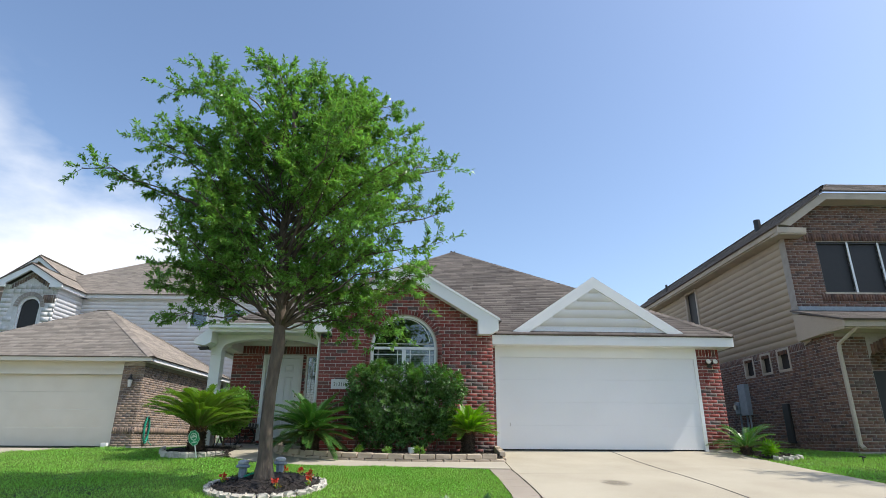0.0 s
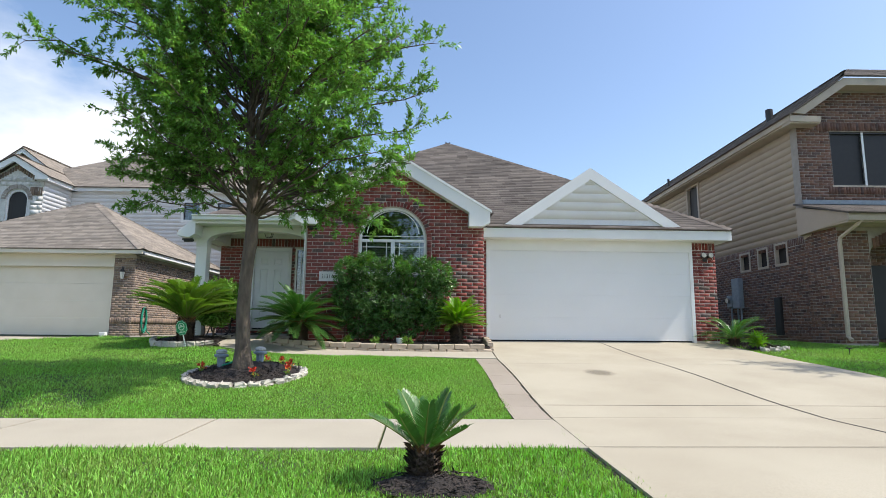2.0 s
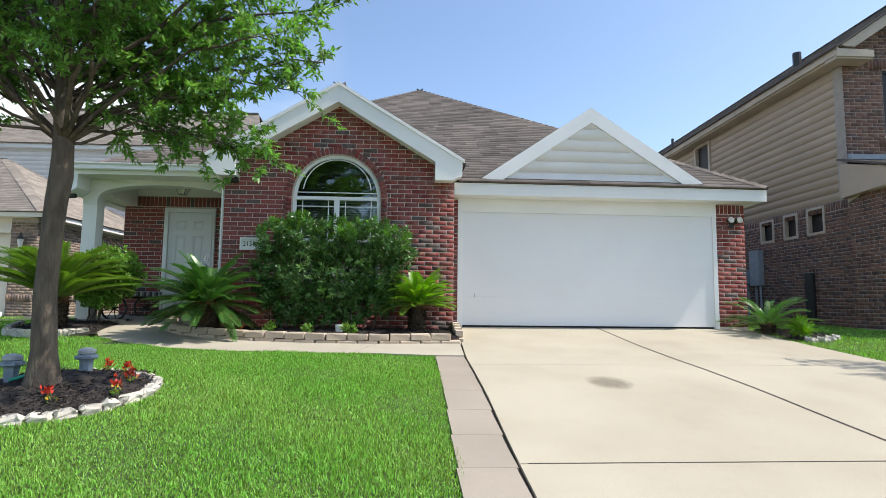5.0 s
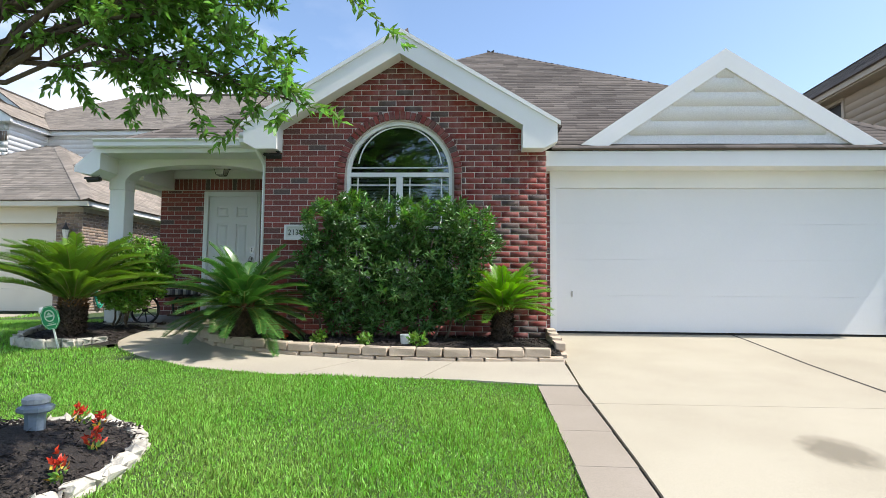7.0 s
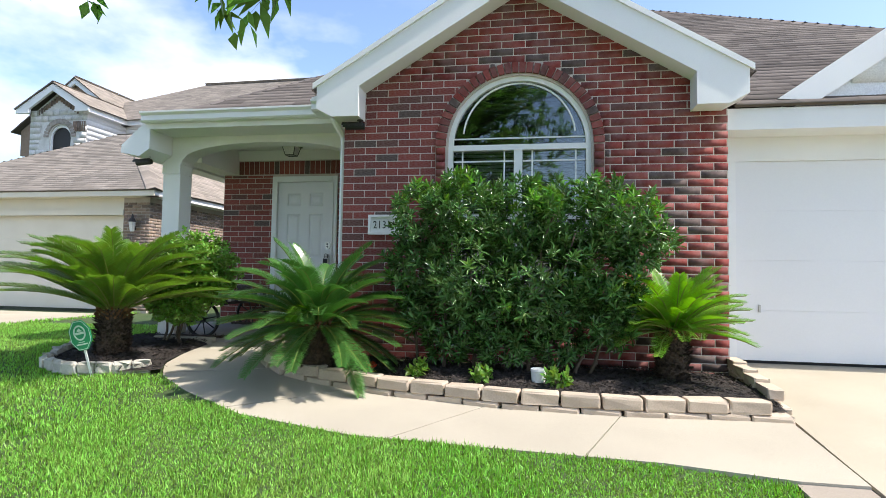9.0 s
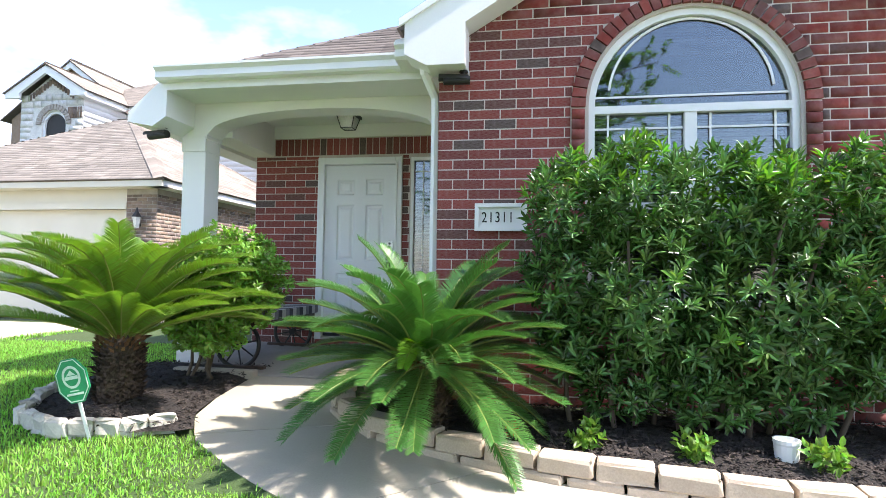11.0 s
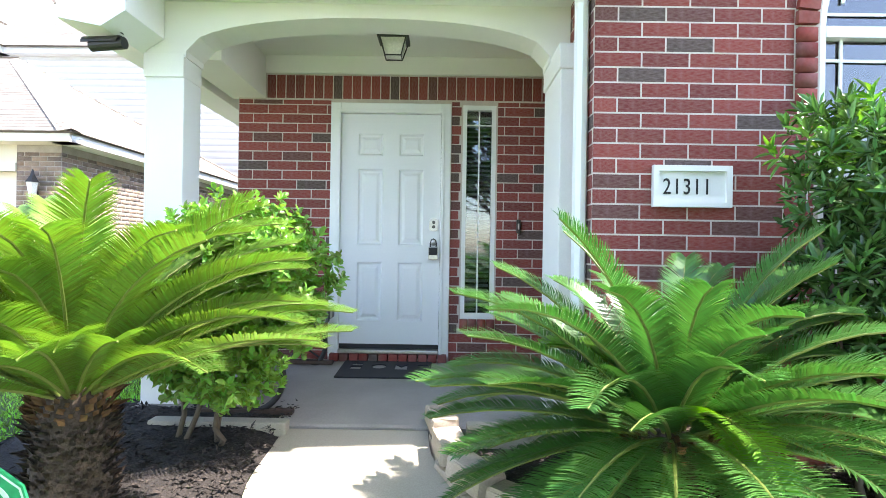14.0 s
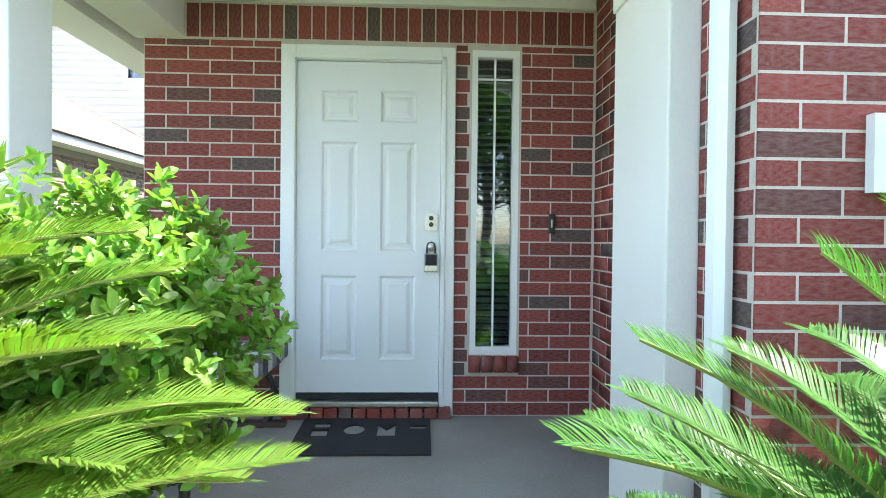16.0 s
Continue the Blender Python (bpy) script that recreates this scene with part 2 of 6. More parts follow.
def glass_material(name, tint, rough=0.02):
    """A pane: seen through, with a mirror's gloss that grows at grazing angles."""
    m = bpy.data.materials.new(name)
    m.use_nodes = True
    n, l = m.node_tree.nodes, m.node_tree.links
    n.remove(n["Principled BSDF"])
    clear, gloss = n.new("ShaderNodeBsdfTransparent"), n.new("ShaderNodeBsdfGlossy")
    clear.inputs["Color"].default_value = (*tint, 1)
    gloss.inputs["Roughness"].default_value = rough
    mx, fr, gain = n.new("ShaderNodeMixShader"), n.new("ShaderNodeFresnel"), n.new("ShaderNodeMath")
    fr.inputs["IOR"].default_value = 1.7
    gain.operation, gain.inputs[1].default_value = "MULTIPLY", 2.2
    gain.use_clamp = True
    l.new(fr.outputs["Fac"], gain.inputs[0])
    l.new(gain.outputs["Value"], mx.inputs["Fac"])
    l.new(clear.outputs["BSDF"], mx.inputs[1])
    l.new(gloss.outputs["BSDF"], mx.inputs[2])
    l.new(mx.outputs["Shader"], n["Material Output"].inputs["Surface"])
    return m


pane_glass = glass_material("window_glass", (0.62, 0.68, 0.68))


# ---- builders ----
def part(name, bm, mat, parent=None, label="", smooth=False):
    """Links a bmesh, or a finished mesh, as one object under a thing or a part."""
    if isinstance(bm, bmesh.types.BMesh):
        me = bpy.data.meshes.new(name)
        bmesh.ops.recalc_face_normals(bm, faces=bm.faces)
        bm.to_mesh(me)
        bm.free()
    else:
        me = bm
    me.materials.clear()
    me.materials.append(mat)
    if smooth:
        me.polygons.foreach_set("use_smooth", [True] * len(me.polygons))
    ob = new(name, me)
    ob.parent = parent
    return tagged(ob, label)


def thing(name, label, category, group="", kind="", at=None):
    ob = new(name)
    ob.empty_display_size = 0.1
    if at is not None:
        ob.matrix_basis = at
    return tagged(ob, label, category, group, kind)


def soup(name, verts, faces):
    """A mesh from an array of points and an array of equal faces, in one go."""
    verts, faces = np.asarray(verts, np.float32).reshape(-1, 3), np.asarray(faces, np.int32)
    me = bpy.data.meshes.new(name)
    k = faces.shape[1]
    me.vertices.add(len(verts))
    me.vertices.foreach_set("co", verts.ravel())
    me.loops.add(faces.size)
    me.loops.foreach_set("vertex_index", faces.ravel())
    me.polygons.add(len(faces))
    me.polygons.foreach_set("loop_start", np.arange(0, faces.size, k, dtype=np.int32))
    me.polygons.foreach_set("loop_total", np.full(len(faces), k, np.int32))
    me.update(calc_edges=True)
    return me


def box(bm, x0, x1, y0, y1, z0, z1, bevel=0.0):
    vs = [bm.verts.new((x, y, z)) for x in (x0, x1) for y in (y0, y1) for z in (z0, z1)]
    fs = [bm.faces.new([vs[i] for i in q]) for q in ((0, 1, 3, 2), (4, 6, 7, 5), (0, 4, 5, 1), (2, 3, 7, 6), (0, 2, 6, 4), (1, 5, 7, 3))]
    if bevel:
        es = list({e for f in fs for e in f.edges})
        bmesh.ops.bevel(bm, geom=es, offset=bevel, segments=2, affect="EDGES", profile=0.6)
    return bm


def block(x0, x1, y0, y1, z0, z1, bevel=0.0):
    return box(bmesh.new(), x0, x1, y0, y1, z0, z1, bevel)


def prism(points, low, high, axis="y", bm=None, holes=()):
    """A flat outline, in the two other axes, with holes, drawn out along an axis."""
    bm = bm or bmesh.new()
    def at(a, b, c):
        return (a, c, b) if axis == "y" else (c, a, b) if axis == "x" else (a, b, c)
    if not holes:
        f = bm.faces.new([bm.verts.new(at(a, b, low)) for a, b in points])
        faces = [f]
    else:
        edges = []
        for loop in (points, *holes):
            vs = [bm.verts.new(at(a, b, low)) for a, b in loop]
            edges += [bm.edges.new((vs[i - 1], vs[i])) for i in range(len(vs))]
        got = bmesh.ops.triangle_fill(bm, use_beauty=True, use_dissolve=False, edges=edges)
        faces = [g for g in got["geom"] if isinstance(g, bmesh.types.BMFace)]
    moved = bmesh.ops.extrude_face_region(bm, geom=faces)
    shift = Vector(at(0, 0, high - low))
    bmesh.ops.translate(bm, vec=shift, verts=[g for g in moved["geom"] if isinstance(g, bmesh.types.BMVert)])
    return bm


def tube(points, radius, sides=8, bm=None, closed=False):
    """A round bar along points; radius may be one for each."""
    bm = bm or bmesh.new()
    pts = [Vector(p) for p in points]
    rads = [float(q) for q in radius] if isinstance(radius, (list, tuple)) else [float(radius)] * len(pts)
    rings, side = [], None
    for i, p in enumerate(pts):
        a = pts[i - 1] if i or closed else p
        b = pts[(i + 1) % len(pts)] if i + 1 < len(pts) or closed else p
        d = (b - a).normalized()
        side = (side or d.orthogonal()).copy()
        side = (side - d * side.dot(d)).normalized()
        up = d.cross(side)
        rings.append([bm.verts.new(p + rads[i] * (math.cos(t) * side + math.sin(t) * up)) for t in [math.tau * k / sides for k in range(sides)]])
    n = len(rings)
    for i in range(n if closed else n - 1):
        r, q = rings[i], rings[(i + 1) % n]
        for k in range(sides):
            bm.faces.new((r[k], r[(k + 1) % sides], q[(k + 1) % sides], q[k]))
    if not closed:
        bm.faces.new(rings[0][::-1])
        bm.faces.new(rings[-1])
    return bm


def lathe(profile, sides=16, bm=None, at=(0, 0, 0)):
    """A turned solid from (radius, height) pairs."""
    bm = bm or bmesh.new()
    rings = [[bm.verts.new((at[0] + r * math.cos(math.tau * k / sides), at[1] + r * math.sin(math.tau * k / sides), at[2] + z)) for k in range(sides)] for r, z in profile]
    for r, q in zip(rings, rings[1:]):
        for k in range(sides):
            bm.faces.new((r[k], r[(k + 1) % sides], q[(k + 1) % sides], q[k]))
    bm.faces.new(rings[0][::-1])
    bm.faces.new(rings[-1])
    return bm


UNIT = np.array([(-.5, 0, -.5), (.5, 0, -.5), (.5, 0, .5), (-.5, 0, .5), (-.497, 1, -.492), (.497, 1, -.492), (.497, 1, .492), (-.497, 1, .492)], float)
UNIT_FACES = np.array([(4, 5, 6, 7), (0, 1, 5, 4), (1, 2, 6, 5), (2, 3, 7, 6), (3, 0, 4, 7)])
brick_mesh = soup("brick", UNIT, UNIT_FACES[:, ::-1])
brick_mesh.materials.append(brick_one)
BRICK_L, BRICK_H, JOINT = 0.254, 0.081, 0.008
rng = np.random.default_rng(7)


def courses(u0, u1, z0, z1, spans=None, shift=0):
    """The bricks of a running bond as (u from, u to, z from, z to); spans(z low, z high) gives the stretches of wall at that height."""
    got = []
    row = 0
    z = z0
    while z + 0.03 < z1:
        top = min(z + BRICK_H, z1)
        for a, b in (spans(z, top) if spans else [(u0, u1)]):
            u = math.floor((a - u0) / BRICK_L) * BRICK_L + u0 - (BRICK_L / 2 if (row + shift) % 2 else 0)
            while u < b:
                lo, hi = max(u, a), min(u + BRICK_L, b)
                if hi - lo > 0.035:
                    got.append((lo + JOINT / 2, hi - JOINT / 2, z + JOINT / 2, top - JOINT / 2))
                u += BRICK_L
        z += BRICK_H
        row += 1
    return got


def frame_of(origin, along):
    """Wall axes: along the wall, out of it, up."""
    u = Vector(along).normalized()
    return Vector(origin), u, u.cross(Vector((0, 0, 1))), Vector((0, 0, 1))


def lay_single(bricks, origin, along, parent, proud=0.0006):
    o, u, n, w = frame_of(origin, along)
    for a, b, c, d in bricks:
        ob = new("brick", brick_mesh)
        ob.parent = parent
        p = o + u * (a + b) / 2 + w * (c + d) / 2 - n * 0.004
        dep = 0.004 + proud + random.uniform(-0.0003, 0.0003)
        m = Matrix((u * (b - a), n * dep, w * (d - c))).transposed().to_4x4()
        m.translation = p
        ob.matrix_basis = m


def lay_joined(bricks, origin, along, parent, mat, proud=0.0006, name="bricks"):
    o, u, n, w = [np.array(v) for v in frame_of(origin, along)]
    br = np.array(bricks, float)
    if not len(br):
        return
    size = np.stack([br[:, 1] - br[:, 0], 0.004 + proud + rng.uniform(-0.0003, 0.0003, len(br)), br[:, 3] - br[:, 2]], 1)
    v = UNIT[None] * size[:, None]
    v[:, :, 0] += ((br[:, 0] + br[:, 1]) / 2)[:, None]
    v[:, :, 2] += ((br[:, 2] + br[:, 3]) / 2)[:, None]
    v[:, :, 1] -= 0.004
    pts = o + v[..., :1] * u + v[..., 1:2] * n + v[..., 2:] * w
    faces = (UNIT_FACES[:, ::-1][None] + 8 * np.arange(len(br))[:, None, None]).reshape(-1, 4)
    return tagged(part(name, soup(name, pts, faces), mat, parent), kind="stuff")


def roof_plane(outline, parent, mat, tab=0.32, expo=0.145, thick=0.04, name="roof_slope"):
    """A slope of roof: a deck, and on it courses of shingle tabs. The outline starts with the eave's two ends, seen from outside left to right."""
    pts = [Vector(p) for p in outline]
    u = (pts[1] - pts[0]).normalized()
    n = u.cross(pts[2] - pts[0]).normalized()
    v = n.cross(u)
    bm = bmesh.new()
    low = [bm.verts.new(p - n * thick) for p in pts]
    high = [bm.verts.new(p) for p in pts]
    bm.faces.new(low[::-1])
    bm.faces.new(high)
    for i in range(len(pts)):
        bm.faces.new((low[i - 1], low[i], high[i], high[i - 1]))
    deck = part(name, bm, deck_dark, parent)
    flat = [((p - pts[0]).dot(u), (p - pts[0]).dot(v)) for p in pts]
    top = max(b for _, b in flat)
    rows, k = [], 0
    while k * expo < top:
        mid = min(k * expo + expo / 2, top - 0.01)
        cuts = []
        for (a0, b0), (a1, b1) in zip(flat, flat[1:] + flat[:1]):
            if (b0 - mid) * (b1 - mid) < 0:
                cuts.append(a0 + (a1 - a0) * (mid - b0) / (b1 - b0))
        if len(cuts) > 1:
            a, b = min(cuts), max(cuts)
            at = a - rng.uniform(0, tab)
            while at < b:
                wide = tab * rng.uniform(0.55, 1.3)
                lo, hi = max(at, a), min(at + wide, b)
                if hi - lo > 0.02:
                    rows.append((lo, hi, k * expo - (0.02 if not k else 0.0), (k + 1) * expo + 0.01, rng.uniform(0.005, 0.01)))
                at += wide
        k += 1
    r = np.array(rows)
    o3, u3, v3, n3 = [np.array(q) for q in (pts[0], u, v, n)]
    def at3(a, b, h):
        return o3 + a[:, None] * u3 + b[:, None] * v3 + h[:, None] * n3
    lift = r[:, 4]
    q = np.stack([at3(r[:, 0], r[:, 2], lift * 0), at3(r[:, 1] - 0.003, r[:, 2], lift * 0), at3(r[:, 0], r[:, 2], lift), at3(r[:, 1] - 0.003, r[:, 2], lift),
                  at3(r[:, 1] - 0.003, r[:, 3], lift * 0 + 0.004), at3(r[:, 0], r[:, 3], lift * 0 + 0.004)], 1)
    base = 6 * np.arange(len(r))[:, None, None]
    faces = (np.array([(0, 1, 3, 2), (2, 3, 4, 5)])[None] + base).reshape(-1, 4)
    tagged(part("shingles", soup("shingles", q, faces), mat, deck), kind="stuff")
    return deck


def ridge_cap(points, parent, mat, half=0.11):
    """Bent cap shingles along a hip or ridge."""
    pts = [Vector(p) for p in points]
    vs, fs = [], []
    for a, b in zip(pts, pts[1:]):
        d = (b - a).normalized()
        s = d.cross(Vector((0, 0, 1))).normalized()
        up = s.cross(d)
        count = max(1, int((b - a).length / 0.2))
        for k in range(count):
            p, q = a.lerp(b, k / count), a.lerp(b, min(1, (k + 1.15) / count))
            i = len(vs)
            for c, h in ((p, 0.012), (q, 0.002)):
                vs += [c + s * half - up * 0.06 + up * h, c + up * (h + 0.008), c - s * half - up * 0.06 + up * h]
            fs += [(i, i + 1, i + 4, i + 3), (i + 1, i + 2, i + 5, i + 4)]
    tagged(part("ridge_cap", soup("ridge_cap", [tuple(v) for v in vs], fs), mat, parent), kind="stuff")


def siding(u0, u1, z0, z1, origin, along, parent, mat, spans=None, course=0.2):
    """Lapped boards, each thicker at its lower edge."""
    o, u, n, w = [np.array(v) for v in frame_of(origin, along)]
    vs, fs = [], []
    z = z0
    while z < z1 - 0.02:
        top = min(z + course, z1)
        for a, b in (spans(z, top) if spans else [(u0, u1)]):
            i = len(vs)
            for uu, zz, h in ((a, z, 0), (b, z, 0), (a, z, .014), (b, z, .014), (b, top, .003), (a, top, .003)):
                vs.append(o + u * uu + w * zz + n * h)
            fs += [(i, i + 1, i + 3, i + 2), (i + 2, i + 3, i + 5 - 1, i + 5)]
        z = top
    return tagged(part("lapped_siding", soup("lapped_siding", vs, fs), mat, parent), kind="stuff")


# ---- ground ----
PROFILE_Y = [-400, 2.25, 2.45, 5.0, 6.3, 8.6, 10.8, 12.0, 13.7, 16.0, 400]
PROFILE_Z = [-0.07, -0.07, 0.085, 0.095, 0.1, 0.36, 0.475, 0.575, 0.725, 0.76, 0.76]


DRIVE_Y = [-400, 2.25, 2.45, 5.0, 6.3, 7.2, 8.0, 8.9, 10.0, 10.8, 12.0, 13.7, 16.0, 400]
DRIVE_Z = [-0.07, -0.07, 0.085, 0.095, 0.1, 0.152, 0.225, 0.315, 0.4, 0.45, 0.545, 0.715, 0.76, 0.76]


def ground_z(x, y):
    """The lawn's height, and east of it the driveway's, which rises more evenly."""
    lawn, drive = float(np.interp(y, PROFILE_Y, PROFILE_Z)), float(np.interp(y, DRIVE_Y, DRIVE_Z))
    share = min(max((x - 0.3) / 0.8, 0.0), 1.0)
    drop = min(max((-5.5 - x) / 4.0, 0.0), 1.0) * min(max((y - 8.0) / 8.0, 0.0), 1.0)
    return lawn + (drive - lawn) * share - 0.1 * drop


def sheet(xs, ys, lift, thick=0.0, west=None):
    """A grid that follows the ground; with a thickness it is a slab."""
    bm = bmesh.new()
    top = [[bm.verts.new((x + (west(y) if west and i < 2 else 0.0), y, ground_z(x, y) + lift)) for y in ys] for i, x in enumerate(xs)]
    for i in range(len(xs) - 1):
        for j in range(len(ys) - 1):
            bm.faces.new((top[i][j], top[i + 1][j], top[i + 1][j + 1], top[i][j + 1]))
    if thick:
        skirt = [top[i][0] for i in range(len(xs))] + top[-1][1:] + [top[i][-1] for i in range(len(xs) - 2, -1, -1)] + top[0][-2:0:-1]
        low = [bm.verts.new((v.co.x, v.co.y, v.co.z - thick)) for v in skirt]
        for i in range(len(skirt)):
            bm.faces.new((skirt[i - 1], skirt[i], low[i], low[i - 1]))
    return bm


def steps(a, b, n):
    return [a + (b - a) * i / n for i in range(n + 1)]


gx = [-400, -150, -60, -30] + steps(-20, 20, 80) + [30, 60, 150, 400]
gy = [-400, -150, -60, -20, -5, 2.0, 2.25, 2.45] + steps(3, 20, 68) + [24, 30, 60, 150, 400]
ground = tagged(part("ground", sheet(gx, gy, 0.0), soil), "green lawn soil under short thick grass", "ground", kind="structure")
road = tagged(part("road", sheet([-400, -60, 0, 60, 400], [-6, -2, 2.1], 0.012, 0.1), asphalt), "grey asphalt street in front of the houses", "road", kind="structure")
kerb = tagged(part("kerb", sheet([-400, -20, 0, 1.4], [2.12, 2.22], 0.15, 0.25), concrete), "low concrete kerb along the street", "kerb", kind="structure")

DRIVE_L, DRIVE_R = 1.46, 7.1


def drive_edge(y):
    """How far the driveway's west edge lies from DRIVE_L."""
    return float(np.interp(y, [2.5, 4.9, 6.3, 8.5, 10.8, 13.7], [-0.15, -0.1, -0.05, 0.0, 0.02, 0.16]))


driveway = thing("driveway", "pale sunlit concrete driveway with dark joints", "driveway", kind="structure")
for x0, x1 in ((DRIVE_L, 4.24), (4.265, DRIVE_R)):
    for y0, y1 in ((2.15, 4.98), (4.995, 6.36), (6.366, 7.0), (7.012, 10.22), (10.226, 13.79)):
        part("slab", sheet(steps(x0, x1, 4), steps(y0, y1, 8), 0.028, 0.12, drive_edge if x0 == DRIVE_L else None), concrete, driveway)
tagged(part("joint_soil", sheet(steps(DRIVE_L - 0.025, DRIVE_R + 0.02, 4), steps(2.15, 13.79, 24), 0.006, 0.0, drive_edge), joint_dark), "dark soil in the joints of the driveway", "joint", kind="structure")
for y0, y1 in ((2.15, 4.98), (4.995, 6.36), (6.366, 7.0), (7.012, 10.22), (10.226, 13.79)):
    part("joint_strip", sheet([4.236, 4.269], steps(y0, y1, 8), 0.0295), joint_dark, driveway)
for y0 in (4.97, 7.0):
    part("joint_strip", sheet(steps(DRIVE_L + 0.02, DRIVE_R, 8), [y0, y0 + 0.016], 0.0295), joint_dark, driveway)
def stain_material(name, colour, strength):
    """A soft blot: thickest in its middle, ragged and clear towards its rim."""
    m = material(name, colour, 0.8, [v * 1.2 for v in colour], 5)
    n, l = m.node_tree.nodes, m.node_tree.links
    c, g, f, a, k = n.new("ShaderNodeTexCoord"), n.new("ShaderNodeTexGradient"), n.new("ShaderNodeTexNoise"), n.new("ShaderNodeMath"), n.new("ShaderNodeMapRange")
    g.gradient_type = "SPHERICAL"
    f.inputs["Scale"].default_value, f.inputs["Detail"].default_value = 3.5, 5.0
    a.operation = "MULTIPLY"
    k.inputs["From Min"].default_value, k.inputs["From Max"].default_value, k.inputs["To Max"].default_value = 0.04, 0.26, strength
    clear, mix = n.new("ShaderNodeBsdfTransparent"), n.new("ShaderNodeMixShader")
    l.new(c.outputs["Object"], g.inputs["Vector"])
    l.new(c.outputs["Object"], f.inputs["Vector"])
    l.new(g.outputs["Fac"], a.inputs[0])
    l.new(f.outputs["Fac"], a.inputs[1])
    l.new(a.outputs["Value"], k.inputs["Value"])
    l.new(k.outputs["Result"], mix.inputs["Fac"])
    l.new(clear.outputs["BSDF"], mix.inputs[1])
    l.new(n["Principled BSDF"].outputs["BSDF"], mix.inputs[2])
    l.new(mix.outputs["Shader"], n["Material Output"].inputs["Surface"])
    return m


def stain(label, x, y, rx, ry, mat):
    bm = bmesh.new()
    bm.faces.new([bm.verts.new((math.cos(a), math.sin(a), 0)) for a in [math.tau * k / 24 for k in range(24)]])
    ob = tagged(part("oil_stain", bm, mat), label, "stain", kind="structure")
    rise = math.atan2(ground_z(x, y + 0.2) - ground_z(x, y - 0.2), 0.4)
    ob.matrix_basis = pose(x, y, ground_z(x, y) + 0.034, math.degrees(rise)) @ Matrix.Diagonal((rx, ry, 1, 1))


oil = stain_material("oil_stain", (0.19, 0.16, 0.115), 0.45)
stain("brown oil stain on the driveway", 2.82, 9.2, 0.27, 0.36, oil)

pavement = thing("pavement", "pale concrete pavement slabs along the street", "pavement", kind="structure")
for k in range(16):
    x1 = 1.4 if not k else -0.24 - 1.66 * (k - 1) - 0.012
    x0 = -0.24 - 1.66 * k + 0.012
    part("slab", sheet(steps(x0, x1, 3), [4.98, 5.6, 6.29], 0.024, 0.12), walk_concrete, pavement)
pavement_east = tagged(part("slab", sheet(steps(7.25, 30, 6), [4.98, 5.6, 6.29], 0.024, 0.12), walk_concrete, pavement))

pavers = thing("paver_strip", "strip of brownish paving slabs beside the driveway", "paving", kind="structure")
for k in range(7):
    part("paver", sheet([1.06 + drive_edge(6.6 + 0.64 * k), 1.435 + drive_edge(6.6 + 0.64 * k)], steps(6.3 + 0.645 * k, 6.3 + 0.645 * (k + 1) - 0.005, 2), 0.026, 0.1), paver_mat, pavers)

# the garden walk: outer and inner edge, from the driveway round to the porch
OUTER = [(1.46, 10.82), (1.1, 10.82), (0.4, 10.95), (-0.6, 11.0), (-1.68, 11.07), (-2.65, 11.35), (-3.4, 11.82), (-3.95, 12.22), (-4.19, 12.58), (-4.26, 13.0), (-4.25, 13.3), (-4.24, 13.55)]
INNER = [(1.5, 11.9), (1.1, 11.88), (0.4, 11.82), (-0.6, 11.84), (-1.68, 12.02), (-2.3, 12.2), (-2.8, 12.42), (-3.15, 12.72), (-3.33, 13.05), (-3.4, 13.3), (-3.42, 13.55)]


def walk_z(y):
    return float(np.interp(y, [10.8, 11.9, 12.6, 13.55], [0.49, 0.57, 0.66, 0.77]))


garden_walk = thing("garden_walk", "curved pale concrete garden walk to the porch", "path", kind="structure")


def resample(line, n):
    p = np.array(line, float)
    d = np.r_[0, np.cumsum(np.hypot(*np.diff(p, axis=0).T))]
    s = np.linspace(0, d[-1], n)
    return np.stack([np.interp(s, d, p[:, 0]), np.interp(s, d, p[:, 1])], 1)


wo, wi = resample(OUTER, 61), resample(INNER, 61)
for lo, hi in ((0, 13), (13, 24), (24, 37), (37, 49), (49, 60)):
    bm = bmesh.new()
    rows = []
    for k in range(lo, hi + 1):
        a, b = Vector(wo[k]), Vector(wi[k])
        if k == hi and hi < 60:
            a, b = a.lerp(Vector(wo[k - 1]), 0.1), b.lerp(Vector(wi[k - 1]), 0.1)
        rows.append([bm.verts.new((*a.lerp(b, s), walk_z(a.lerp(b, s).y))) for s in (0, 0.5, 1)])
    for r, q in zip(rows, rows[1:]):
        for i in range(2):
            bm.faces.new((r[i], r[i + 1], q[i + 1], q[i]))
    rim = [r[0] for r in rows] + [rows[-1][1]] + [r[2] for r in rows[::-1]] + [rows[0][1]]
    low = [bm.verts.new(v.co - Vector((0, 0, 0.16))) for v in rim]
    for i in range(len(rim)):
        bm.faces.new((rim[i - 1], rim[i], low[i], low[i - 1]))
    part("slab", bm, walk_concrete, garden_walk)

# ---- the brick house ----
FLOOR = 0.86
GABLE_Y, DOOR_Y, GARAGE_Y = 13.30, 15.11, 13.72
house = thing("brick_house", "single-storey red brick house with white trim and brown shingle roof", "house")

PEAK_X, SLOPE, RAKE_IN = -0.58, 0.6, 4.70
WIN_C, WIN_R, SPRING, WIN_SILL = -0.595, 0.765, 3.035, 1.5


def arc(cx, cz, r, a0, a1, n):
    return [(cx + r * math.cos(radians(a0 + (a1 - a0) * k / n)), cz + r * math.sin(radians(a0 + (a1 - a0) * k / n))) for k in range(n + 1)]


